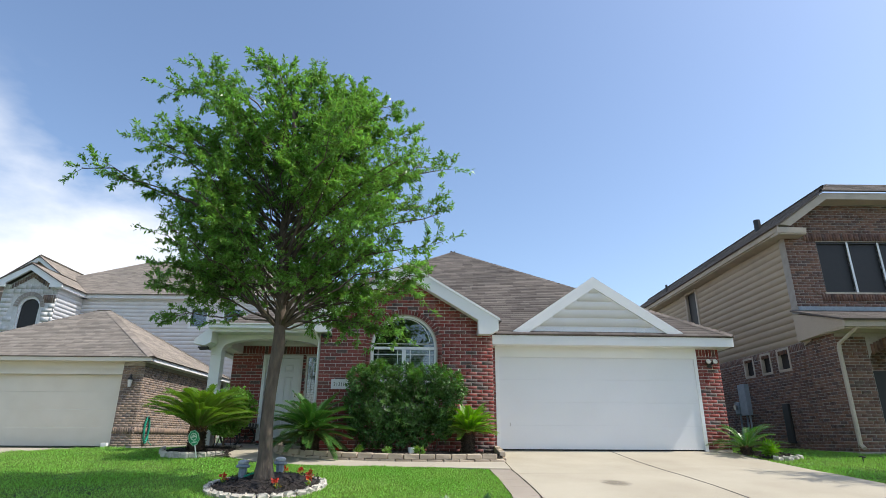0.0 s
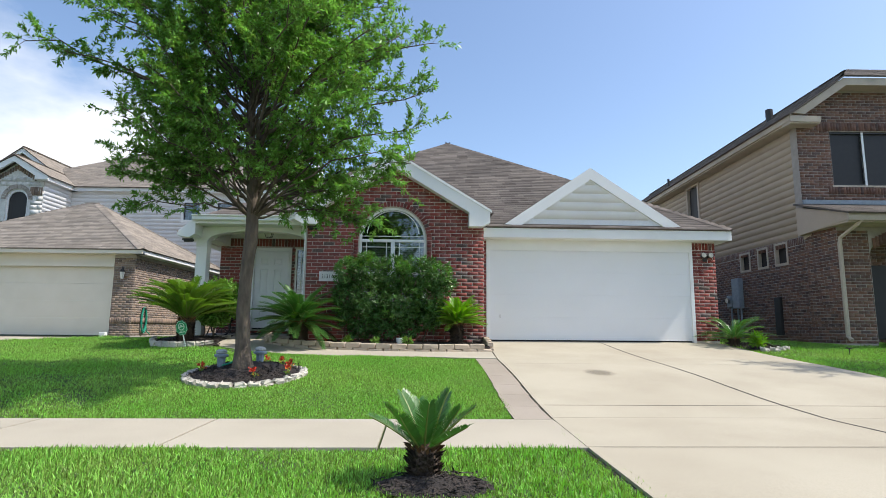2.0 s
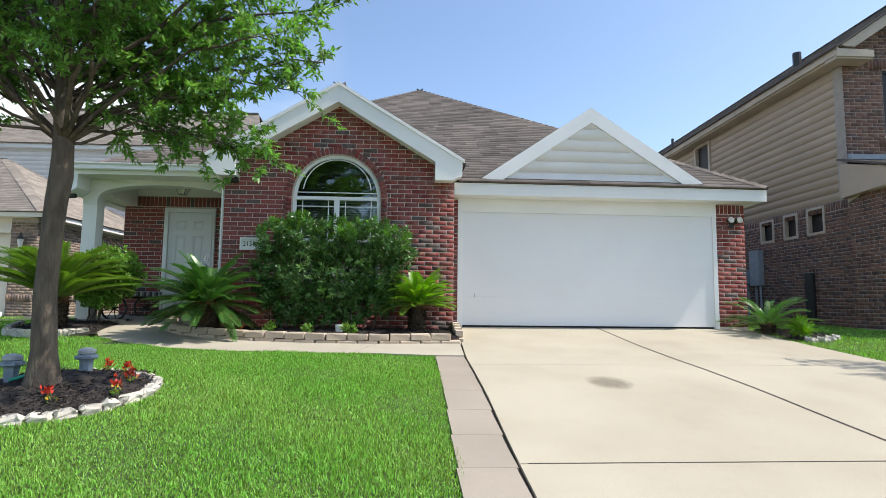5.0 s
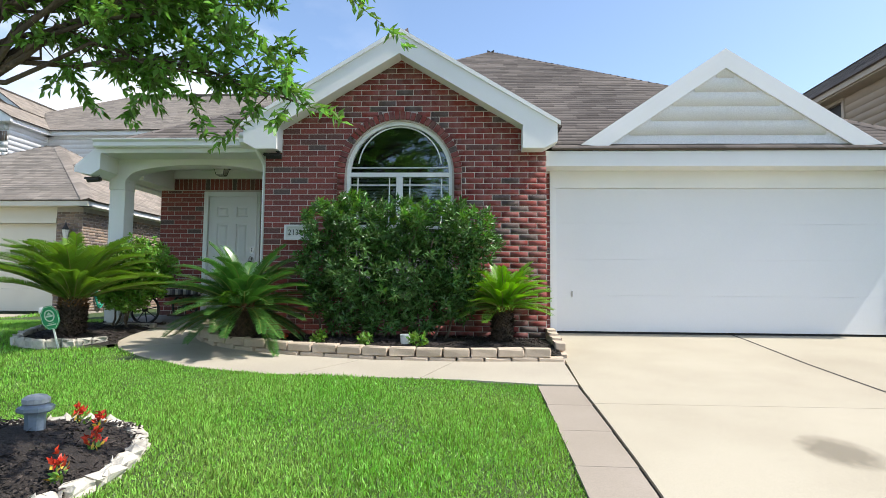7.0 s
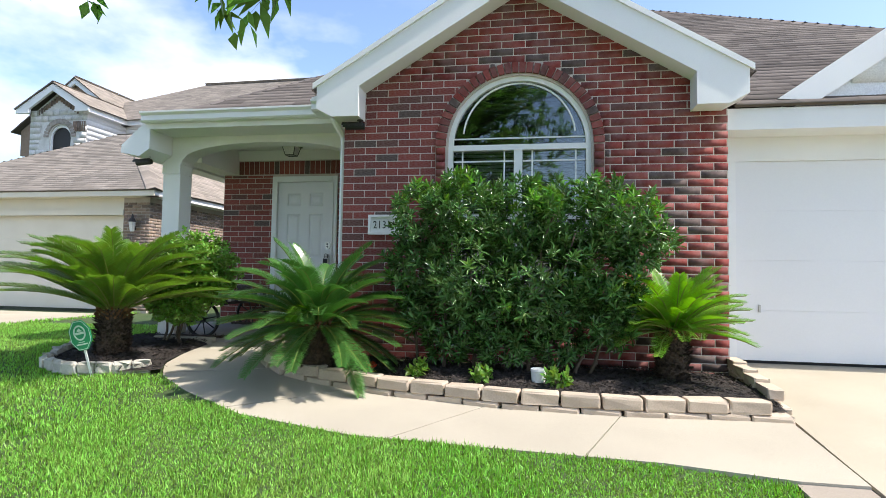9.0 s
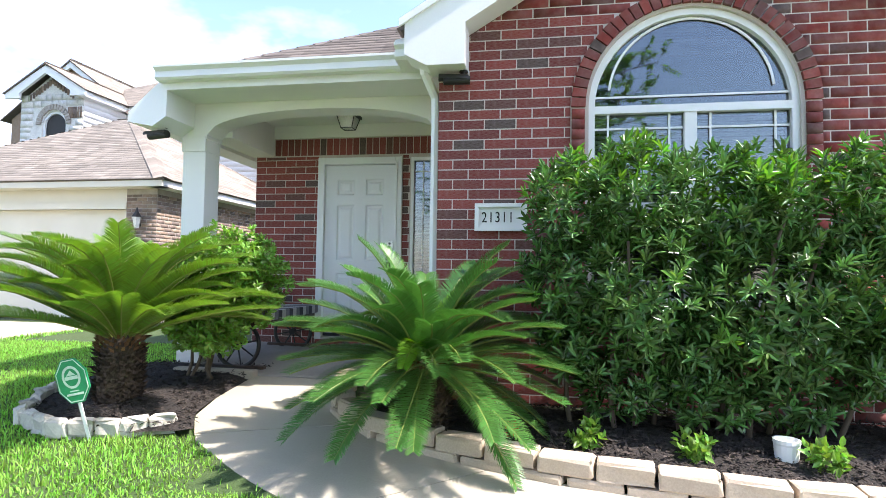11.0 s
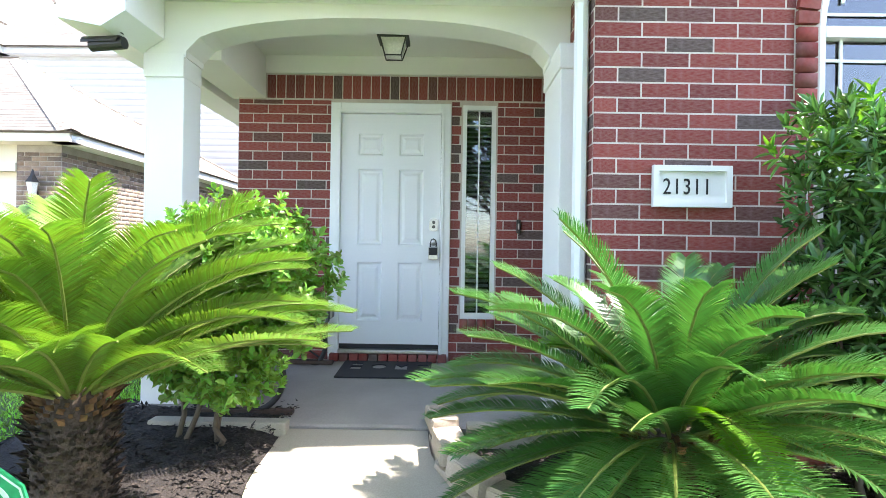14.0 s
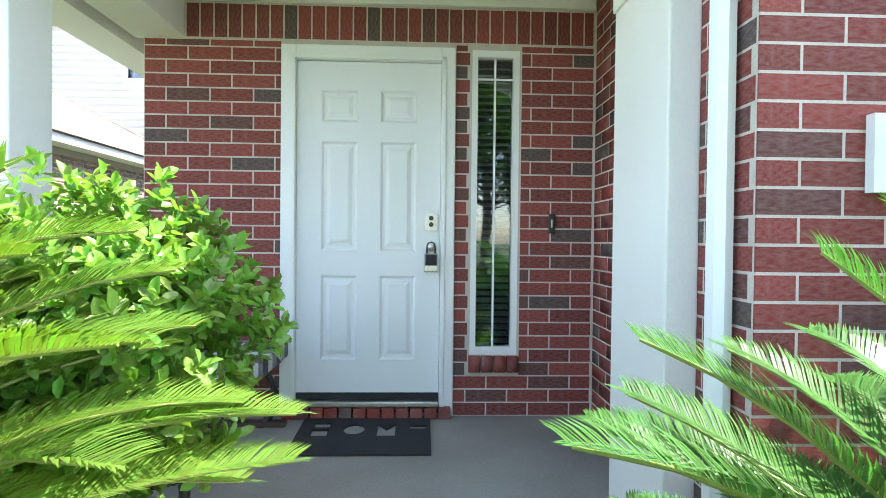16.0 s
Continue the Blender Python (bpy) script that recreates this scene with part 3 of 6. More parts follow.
opening = [(WIN_C - WIN_R, WIN_SILL), (WIN_C + WIN_R, WIN_SILL)] + arc(WIN_C, SPRING, WIN_R, 0, 180, 24)
bay_outline = [(-2.555, 0.4), (1.51, 0.4), (1.51, 3.46), (PEAK_X, RAKE_IN + 0.06), (-2.555, 3.5)]
wall_bay = part("wall", prism(bay_outline, GABLE_Y, GABLE_Y + 0.22, "y", holes=[opening]), mortar, house, "red brick gable wall with pale mortar")
part("wall", block(1.29, 1.51, GABLE_Y + 0.22, GARAGE_Y + 0.1, 0.4, 3.4), mortar, house)
wall_return = part("wall", block(-2.45, -2.2, 14.15, DOOR_Y, 0.5, 3.46), mortar, house)
wall_jog = part("wall", block(-2.555, -2.2, GABLE_Y + 0.22, 14.15, 0.5, 3.46), mortar, house)

RING_IN, RING_OUT, LEG = 0.79, 0.9, 2.62


def bay_spans(z0, z1):
    zm = (z0 + z1) / 2
    lo, hi = -2.56, 1.515
    if zm > 3.4:
        half = (RAKE_IN + 0.03 - zm) / SLOPE
        lo, hi = max(lo, PEAK_X - half), min(hi, PEAK_X + half)
    if hi - lo < 0.06:
        return []
    cut = 0.0
    if zm > SPRING:
        cut = math.sqrt(max(0, RING_OUT ** 2 - (zm - SPRING) ** 2))
    elif zm > LEG:
        cut = RING_OUT
    elif zm > WIN_SILL:
        cut = WIN_R + 0.02
    return [(lo, hi)] if cut < 0.03 else [(lo, WIN_C - cut), (WIN_C + cut, hi)]


bay = courses(-2.56, 1.515, FLOOR - 4 * BRICK_H, 4.74, bay_spans)
near = [b for b in bay if b[1] < -1.0 and b[2] < 3.75]
lay_joined([b for b in bay if not (b[1] < -1.0 and b[2] < 3.75)], (0, GABLE_Y, 0), (1, 0, 0), wall_bay, brick_many)
legs = []
for side in (-1, 1):
    z = LEG
    while z < SPRING - 0.02:
        a = WIN_C + side * (RING_IN + RING_OUT) / 2
        legs.append((a - 0.05, a + 0.05, z + JOINT / 2, z + BRICK_H - JOINT / 2))
        z += BRICK_H
lay_joined(legs, (0, GABLE_Y, 0), (1, 0, 0), wall_bay, brick_many, 0.03)
vous = bmesh.new()
count = 34
for k in range(count):
    a0, a1 = 180 * k / count + 0.45, 180 * (k + 1) / count - 0.45
    prism(arc(WIN_C, SPRING, RING_IN, a0, a1, 1) + arc(WIN_C, SPRING, RING_OUT, a1, a0, 1), GABLE_Y - 0.03, GABLE_Y + 0.01, "y", vous)
tagged(part("arch_bricks", vous, brick_many, wall_bay), kind="stuff")
part("foundation", block(-2.58, 1.54, GABLE_Y - 0.02, GABLE_Y + 0.2, 0.3, FLOOR - 4 * BRICK_H), concrete, house, "grey concrete foundation edge")
ret = courses(0, 1.8, FLOOR, 3.42, shift=1)
lay_joined([b for b in ret if b[1] < 0.97], (-2.45, DOOR_Y, 0), (0, -1, 0), wall_return, brick_many)
ret_near = [b for b in ret if b[0] >= 0.9]

# boxed white rakes and eave returns of the gable
rake = [(PEAK_X, 5.03), (1.63, 3.70), (1.63, 3.43), (1.45, 3.335), (1.15, 3.335), (1.15, RAKE_IN - SLOPE * (1.15 - PEAK_X)), (PEAK_X, RAKE_IN)]
part("rake_board", prism(rake, 13.03, GABLE_Y - 0.012, "y"), white_trim, house, "white boxed rake and eave return")
mirror = [(2 * PEAK_X - a, b) for a, b in rake][::-1]
part("rake_board", prism(mirror, 13.03, GABLE_Y - 0.012, "y"), white_trim, house, "white boxed rake and eave return")
for s in (1, -1):
    part("trim", prism([(PEAK_X, 5.06), (PEAK_X + s * 2.25, 5.06 - 2.25 * 0.601), (PEAK_X + s * 2.25, 5.0 - 2.25 * 0.601), (PEAK_X, 5.0)], 13.005, 13.03, "y"), white_trim, house)

# arched window
window = thing("window_1", "white arched window with blinds behind the glass", "window", kind="structure")
inner = [(WIN_C - WIN_R + 0.05, WIN_SILL + 0.05), (WIN_C + WIN_R - 0.05, WIN_SILL + 0.05)] + arc(WIN_C, SPRING, WIN_R - 0.05, 0, 180, 24)
fr = part("window_frame", prism(opening, GABLE_Y + 0.03, GABLE_Y + 0.1, "y", holes=[inner]), white_trim, window)
bm = block(WIN_C - WIN_R + 0.05, WIN_C + WIN_R - 0.05, GABLE_Y + 0.025, GABLE_Y + 0.1, SPRING - 0.045, SPRING + 0.015)
box(bm, WIN_C - 0.045, WIN_C + 0.045, GABLE_Y + 0.03, GABLE_Y + 0.1, WIN_SILL + 0.05, SPRING - 0.045)
part("mullion", bm, white_trim, window)
bm = prism(arc(WIN_C, SPRING + 0.09, 0.615, 6, 174, 24) + arc(WIN_C, SPRING + 0.09, 0.597, 174, 6, 24), GABLE_Y + 0.06, GABLE_Y + 0.07, "y")
box(bm, WIN_C - 0.71, WIN_C + 0.71, GABLE_Y + 0.06, GABLE_Y + 0.07, SPRING + 0.085, SPRING + 0.1)
for side in (-1, 1):
    c = WIN_C + side * 0.38
    for off in (-0.23, 0.23):
        box(bm, c + off - 0.008, c + off + 0.008, GABLE_Y + 0.06, GABLE_Y + 0.07, WIN_SILL + 0.05, SPRING - 0.045)
    for z in (SPRING - 0.16, WIN_SILL + 0.18):
        box(bm, c - 0.33, c + 0.33, GABLE_Y + 0.061, GABLE_Y + 0.069, z - 0.008, z + 0.008)
part("muntin", bm, white_trim, window)
part("meeting_rail", block(WIN_C - 0.7, WIN_C + 0.7, GABLE_Y + 0.04, GABLE_Y + 0.1, 2.24, 2.29), white_trim, window)
pane = part("pane", prism(inner, GABLE_Y + 0.078, GABLE_Y + 0.083, "y"), pane_glass, window)
pane.visible_shadow = False
part("window_sill", block(WIN_C - WIN_R - 0.03, WIN_C + WIN_R + 0.03, GABLE_Y - 0.02, GABLE_Y + 0.1, WIN_SILL - 0.04, WIN_SILL), white_trim, window)
blinds = thing("window_blinds", "white horizontal slat blinds hanging in the arched window", "blinds")
for k in range(36):
    z = 1.56 + k * 0.0405
    part("slat", prism([(GABLE_Y + 0.13, z), (GABLE_Y + 0.155, z + 0.032), (GABLE_Y + 0.157, z + 0.03), (GABLE_Y + 0.132, z - 0.002)], WIN_C - 0.7, WIN_C + 0.7, "x"), blind_mat, blinds)
part("headrail", block(WIN_C - 0.71, WIN_C + 0.71, GABLE_Y + 0.12, GABLE_Y + 0.19, SPRING - 0.03, SPRING + 0.02), blind_mat, blinds)
# added open-fronted box; its dark colour stands in for indoor shade
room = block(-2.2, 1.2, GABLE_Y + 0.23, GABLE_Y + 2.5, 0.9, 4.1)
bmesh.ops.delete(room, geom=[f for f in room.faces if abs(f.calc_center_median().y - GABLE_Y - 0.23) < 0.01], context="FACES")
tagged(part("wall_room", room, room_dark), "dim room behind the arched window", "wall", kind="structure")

# porch: door wall
door_spans_cut = [(-4.33, -3.30, FLOOR, 3.075), (-3.21, -2.905, 1.13, 3.075)]


def door_spans(z0, z1):
    zm, got = (z0 + z1) / 2, [(-5.13, -2.46)]
    for a, b, c, d in door_spans_cut:
        if c < zm < d:
            got = [q for lo, hi in got for q in ((lo, min(hi, a)), (max(lo, b), hi)) if q[1] - q[0] > 0.02]
    return got


wall_door = part("wall", prism([(-5.13, 0.5), (-2.26, 0.5), (-2.26, 3.5), (-5.13, 3.5)], DOOR_Y, DOOR_Y + 0.2, "y",
                 holes=[[(-4.29, FLOOR + 0.02), (-3.34, FLOOR + 0.02), (-3.34, 3.03), (-4.29, 3.03)], [(-3.2, 1.23), (-2.915, 1.23), (-2.915, 3.06), (-3.2, 3.06)]]), mortar, house, "red brick porch wall with a soldier course")
door_bricks = courses(-5.13, -2.46, FLOOR, 3.09, door_spans)
soldiers = []
u = -4.89
while u < -2.5:
    soldiers.append((u + JOINT / 2, min(u + 0.0815, -2.465) - JOINT / 2, 3.1, 3.3))
    u += 0.0815
sill = [(-3.21 + k * 0.0765 + JOINT / 2, -3.21 + (k + 1) * 0.0765 - JOINT / 2, 1.13, 1.225) for k in range(4)]
lay_joined(sill, (0, DOOR_Y, 0), (1, 0, 0), wall_door, brick_many, 0.04)
part("wall", block(-5.13, -4.93, DOOR_Y + 0.2, 26.5, 0.4, 3.2), mortar, house)
thresh = bmesh.new()
for k in range(12):
    x = -4.31 + k * 0.0835
    box(thresh, x + 0.005, x + 0.0785, DOOR_Y - 0.075, DOOR_Y + 0.02, FLOOR, FLOOR + 0.065, 0.006)
tagged(part("threshold_bricks", thresh, brick_many, wall_door), kind="stuff")

# front door
door = thing("door_1", "white six-panel front door, closed", "door", kind="structure")
L, R, B, T = -4.24, -3.385, 1.0, 2.975
bm = block(-4.33, L - 0.002, DOOR_Y - 0.025, DOOR_Y + 0.06, FLOOR + 0.03, 3.065, 0.006)
box(bm, R + 0.002, -3.30, DOOR_Y - 0.025, DOOR_Y + 0.06, FLOOR + 0.03, 3.065, 0.006)
box(bm, L - 0.002, R + 0.002, DOOR_Y - 0.025, DOOR_Y + 0.06, T + 0.003, 3.065, 0.006)
for x0, x1 in ((L - 0.03, L - 0.004), (R + 0.004, R + 0.03)):
    box(bm, x0, x1, DOOR_Y - 0.038, DOOR_Y - 0.02, FLOOR + 0.05, T + 0.03, 0.004)
box(bm, L - 0.03, R + 0.03, DOOR_Y - 0.038, DOOR_Y - 0.02, T + 0.008, T + 0.034, 0.004)
part("door_frame", bm, white_trim, door)
wide = R - L
panels = []
for c in (0.295, 0.705):
    for z0, z1 in ((0.1, 0.355), (0.43, 0.76), (0.82, 0.915)):
        panels.append((L + wide * (c - 0.125), L + wide * (c + 0.125), B + (T - B) * z0, B + (T - B) * z1))
rects = [[(a, c), (b, c), (b, d), (a, d)] for a, b, c, d in panels]
leaf = part("door_leaf", prism([(L, B), (R, B), (R, T), (L, T)], DOOR_Y + 0.005, DOOR_Y + 0.05, "y", holes=rects), white_door, door)
for a, b, c, d in panels:
    bm = bmesh.new()
    loops = []
    for inset, y in ((0.0, 0.005), (0.014, 0.018), (0.03, 0.018), (0.055, 0.008)):
        loops.append([bm.verts.new((x, DOOR_Y + y, z)) for x, z in ((a + inset, c + inset), (b - inset, c + inset), (b - inset, d - inset), (a + inset, d - inset))])
    for p, q in zip(loops, loops[1:]):
        for i in range(4):
            bm.faces.new((p[i - 1], p[i], q[i], q[i - 1]))
    bm.faces.new(loops[-1])
    part("panel", bm, white_door, leaf)
part("threshold", block(L, R, DOOR_Y - 0.06, DOOR_Y + 0.08, FLOOR + 0.066, FLOOR + 0.1, 0.008), steel, door, "metal door threshold")
part("door_sweep", block(L, R, DOOR_Y + 0.012, DOOR_Y + 0.04, FLOOR + 0.1, B), rubber, door)
bm = prism([(-3.438 + a * 0.04, 2.03 + b * 0.055) for a, b in [(math.copysign(abs(math.cos(t)) ** 0.6, math.cos(t)), math.copysign(abs(math.sin(t)) ** 0.8, math.sin(t))) for t in [math.tau * k / 20 for k in range(20)]]], DOOR_Y - 0.018, DOOR_Y + 0.006, "y")
dead = part("deadbolt", bm, steel, door, "brushed metal keypad deadbolt")
for dz in (0.02, -0.018):
    part("keyhole", prism(arc(-3.438, 2.03 + dz, 0.014, 0, 342, 19), DOOR_Y - 0.024, DOOR_Y - 0.017, "y"), dark_metal, dead)
bm = lathe([(0.026, 0), (0.026, 0.012), (0.012, 0.014), (0.012, 0.04), (0.026, 0.045), (0.03, 0.062), (0.022, 0.075)], 16)
bmesh.ops.transform(bm, matrix=pose(-3.438, DOOR_Y + 0.005, 1.88, 90), verts=bm.verts)
part("door_knob", bm, steel, door, smooth=True)

side = thing("window_2", "narrow sidelight window with half-open blinds", "window", kind="structure")
bm = prism([(-3.2, 1.23), (-2.915, 1.23), (-2.915, 3.06), (-3.2, 3.06)], DOOR_Y + 0.0, DOOR_Y + 0.07, "y", holes=[[(-3.165, 1.275), (-2.95, 1.275), (-2.95, 3.02), (-3.165, 3.02)]])
part("window_frame", bm, white_trim, side)
bm = block(-3.064, -3.052, DOOR_Y + 0.03, DOOR_Y + 0.04, 1.275, 3.02)
box(bm, -3.165, -2.95, DOOR_Y + 0.031, DOOR_Y + 0.039, 2.89, 2.902)
part("muntin", bm, white_trim, side)
pane = part("pane", block(-3.165, -2.95, DOOR_Y + 0.044, DOOR_Y + 0.049, 1.275, 3.02), pane_glass, side)
pane.visible_shadow = False
sb = thing("sidelight_blinds", "white slat blinds behind the sidelight glass", "blinds")
for k in range(41):
    z = 1.29 + k * 0.042
    part("slat", prism([(DOOR_Y + 0.08, z), (DOOR_Y + 0.12, z + 0.022), (DOOR_Y + 0.121, z + 0.019), (DOOR_Y + 0.081, z - 0.003)], -3.16, -2.955, "x"), blind_mat, sb)
# another added dark box, painted with the hall's shade
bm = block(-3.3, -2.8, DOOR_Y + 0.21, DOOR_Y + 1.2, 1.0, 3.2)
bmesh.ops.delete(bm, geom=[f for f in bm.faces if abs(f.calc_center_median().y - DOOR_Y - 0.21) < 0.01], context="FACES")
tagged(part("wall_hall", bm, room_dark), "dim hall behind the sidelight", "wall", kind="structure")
bell = thing("doorbell", "slim dark doorbell on the brick wall", "doorbell")
part("plate", block(-2.73, -2.695, DOOR_Y - 0.028, DOOR_Y - 0.003, 1.97, 2.085, 0.004), dark_metal, bell)
part("button", block(-2.72, -2.705, DOOR_Y - 0.033, DOOR_Y - 0.026, 2.0, 2.05, 0.003), steel, bell)

# porch floor, columns, arch, ceiling
porch = part("porch_floor", prism([(13.58, 0.4), (DOOR_Y, 0.4), (DOOR_Y, FLOOR), (13.6, 0.785), (13.58, 0.775)], -5.3, -2.46, "x"), porch_concrete)
tagged(porch, "grey concrete porch floor", "floor", kind="structure")
COL_Y = 13.9
for x0, x1, name in ((-5.28, -5.03, "column"), (-2.67, -2.556, "pilaster")):
    fy = COL_Y if name == "column" else 13.62
    col = part(name, block(x0, x1, fy, COL_Y + 0.25, FLOOR - 0.35, 2.9, 0.008), stucco, house, "white square porch column")
    part("capital", block(x0 - 0.01, x1, fy - 0.01, COL_Y + 0.255, 2.9, 3.05, 0.006), stucco, col)
SPAN_L, SPAN_R = -5.02, -2.685
beam = [(-5.28, 3.03), (SPAN_L, 3.03), (SPAN_L, 3.07)]
mid, half, rise = (SPAN_L + SPAN_R) / 2, (SPAN_R - SPAN_L) / 2, 0.225
beam += [(mid + half * s, 3.07 + rise * math.sqrt(max(0, 1 - (abs(s)) ** 2.2))) for s in [-1 + 2 * k / 28 for k in range(1, 28)]]
beam += [(SPAN_R, 3.07), (SPAN_R, 3.03), (-2.47, 3.03), (-2.47, 3.5), (-5.28, 3.5)]
part("porch_arch", prism(beam, COL_Y, COL_Y + 0.26, "y"), stucco, house, "white arched porch beam")
part("porch_beam", block(-5.2, -4.9, COL_Y + 0.262, DOOR_Y + 0.05, 3.1, 3.46, 0.006), stucco, house, "white side beam of the porch")
part("frieze", block(-4.895, -2.465, DOOR_Y - 0.03, DOOR_Y - 0.003, 3.31, 3.46), stucco, house)
tagged(part("ceiling", block(-5.2, -2.46, COL_Y + 0.262, DOOR_Y, 3.46, 3.5), stucco), "white painted porch ceiling", "ceiling", kind="structure")
eave_end = [(-5.2, 3.5), (-5.56, 3.19), (-5.56, 3.1), (-5.3, 3.05), (-5.16, 3.14), (-5.16, 3.5)]
part("eave_box", prism(eave_end, 13.46, 13.895, "y"), white_trim, house, "white boxed eave end of the porch")
part("eave_box", prism([(-5.56, 3.19), (-5.56, 3.1), (-5.3, 3.1), (-5.3, 3.42)], 13.895, 26.5, "y"), white_trim, house)
part("fascia", block(-5.16, -2.5, 13.46, 13.5, 3.385, 3.5), white_trim, house)
part("soffit", block(-5.16, -2.47, 13.5, 13.898, 3.385, 3.42), white_trim, house)
gutter = part("gutter", prism([(13.36, 3.47), (13.37, 3.53), (13.33, 3.555), (13.33, 3.575), (13.46, 3.575), (13.46, 3.45), (13.38, 3.45)], -5.22, -2.9, "x"), white_trim, house, "white metal gutter over the porch")
part("gutter", prism([(13.14, 3.46), (13.15, 3.52), (13.11, 3.545), (13.11, 3.565), (13.46, 3.565), (13.46, 3.44), (13.17, 3.44)], -2.898, -2.42, "x"), white_trim, house)
spout = tube([(-2.68, 13.25, 3.44), (-2.67, 13.26, 3.36), (-2.605, 13.4, 3.2), (-2.6, 13.41, 3.1), (-2.6, 13.41, 0.95), (-2.62, 13.3, 0.86)], 0.04, 8)
part("downspout", spout, white_trim, house, "white downspout beside the porch")

# garage front
OPEN_L, OPEN_R, HEAD = 1.70, 6.56, 2.89
part("wall", prism([(1.51, 0.4), (7.2, 0.4), (7.2, 3.2), (1.51, 3.2)], GARAGE_Y, GARAGE_Y + 0.2, "y", holes=[[(OPEN_L, 0.5), (OPEN_R, 0.5), (OPEN_R, HEAD), (OPEN_L, HEAD)]]), mortar, house)
wall_garage = part("wall", block(7.0, 7.2, GARAGE_Y + 0.2, 26.5, 0.4, 3.3), mortar, house)
g = courses(1.515, 1.62, 0.78, 3.12) + courses(6.63, 7.205, 0.78, 2.95)
s = 6.64
while s < 7.15:
    g.append((s, s + 0.07, 2.955, 3.13))
    s += 0.0815
lay_joined(g, (0, GARAGE_Y, 0), (1, 0, 0), wall_garage, brick_many)
for x0, x1 in ((1.62, OPEN_L + 0.01), (OPEN_R - 0.01, 6.63)):
    part("garage_jamb", block(x0, x1, GARAGE_Y - 0.018, GARAGE_Y + 0.12, 0.74, HEAD), white_trim, house)
part("garage_header", block(1.62, 6.63, GARAGE_Y - 0.02, GARAGE_Y + 0.12, HEAD, 3.17), white_trim, house, "white header board over the garage door")
part("garage_header_trim", block(1.62, 6.63, GARAGE_Y - 0.026, GARAGE_Y - 0.02, HEAD + 0.015, HEAD + 0.075), white_trim, house)
garage_door = thing("garage_door", "wide white sectional garage door, closed", "garage door", kind="structure")
for k in range(4):
    z0 = 0.775 + k * 0.529
    part("section", block(OPEN_L + 0.011, OPEN_R - 0.011, GARAGE_Y + 0.005, GARAGE_Y + 0.09, z0 + 0.0006, z0 + 0.5284), white_door, garage_door)
part("weather_seal", block(OPEN_L + 0.011, OPEN_R - 0.011, GARAGE_Y + 0.04, GARAGE_Y + 0.1, 0.735, 0.776), rubber, garage_door)
part("handle", block(1.93, 1.95, GARAGE_Y - 0.014, GARAGE_Y + 0.006, 1.28, 1.36, 0.003), steel, garage_door)
part("fascia", block(1.52, 7.44, 13.36, 13.40, 3.15, 3.37), white_trim, house, "white fascia board over the garage")
part("soffit", block(1.52, 7.44, 13.40, GARAGE_Y - 0.003, 3.15, 3.19), white_trim, house)
part("fascia", block(7.40, 7.44, 13.40, 26.5, 3.15, 3.37), white_trim, house)
part("soffit", block(7.205, 7.40, 13.72, 26.5, 3.15, 3.19), white_trim, house)
# false gable over the garage
GP, GZ, GS = 4.1, 4.85, 0.668
tri = [(GP, GZ + 0.03), (6.24, GZ + 0.03 - 2.11 * GS), (5.86, GZ - 2.11 * GS), (GP, GZ - 0.26), (2.40, GZ - 2.11 * GS), (2.02, GZ + 0.03 - 2.11 * GS)]
part("rake_board", prism(tri, 13.40, 13.47, "y"), white_trim, house, "white rake boards of the garage gable")
def tri_spans(z0, z1):
    half = (GZ - 0.1 - z1) / GS
    return [(GP - half, GP + half)] if half > 0.02 else []
gable_wall = part("gable_wall", prism([(2.2, 3.4), (6.06, 3.4), (GP, GZ - 0.1)], 13.445, 13.6, "y"), white_siding, house, "white lapped siding in the garage gable")
siding(0, 0, 3.62, GZ - 0.15, (0, 13.445, 0), (1, 0, 0), gable_wall, white_siding, tri_spans, 0.21)
for sgn in (1, -1):
    part("soffit", prism([(GP, GZ - 0.09), (GP + sgn * 2.0, GZ - 0.09 - 2.0 * GS), (GP + sgn * 2.0, GZ - 0.13 - 2.0 * GS), (GP, GZ - 0.13)], 13.47, 13.9, "y"), white_trim, house)

# roof
EAVE_Z, PITCH, EAVE_Y = 3.42, 0.62, 13.32
APEX = (0.96, 19.75, 7.59)
roof = part("roof", block(0.2, 1.4, 21, 22, 6.6, 6.9), deck_dark, house, "brown asphalt shingle hip roof")
roof_plane([(-5.2, 13.45, EAVE_Z + 0.08), (7.44, 13.45, EAVE_Z + 0.06), APEX], roof, shingle, thick=0.03)
roof_plane([(1.6, EAVE_Y, EAVE_Z - 0.02), (7.44, EAVE_Y, EAVE_Z - 0.02), (7.4, 13.46, EAVE_Z + 0.066), (1.6, 13.46, EAVE_Z + 0.066)], roof, shingle, thick=0.03)
roof_plane([(7.46, EAVE_Y, EAVE_Z - 0.02), (7.46, 27, EAVE_Z - 0.02), (0.96, 20.8, 7.59), APEX], roof, shingle)
roof_plane([(-5.58, 27, 3.2), (-5.58, 13.45, 3.2), APEX, (0.96, 20.8, 7.59)], roof, shingle)
roof_plane([(7.46, 27, 3.4), (-5.58, 27, 3.2), (0.96, 20.8, 7.59)], roof, shingle)
roof_plane([(1.68, 13.05, 3.65), (1.68, 13.8, 3.65), (PEAK_X, 16.0, 5.005), (PEAK_X, 13.05, 5.005)], roof, shingle, thick=0.03)
roof_plane([(-2.84, 13.8, 3.65), (-2.84, 13.05, 3.65), (PEAK_X, 13.05, 5.005), (PEAK_X, 16.0, 5.005)], roof, shingle, thick=0.03)
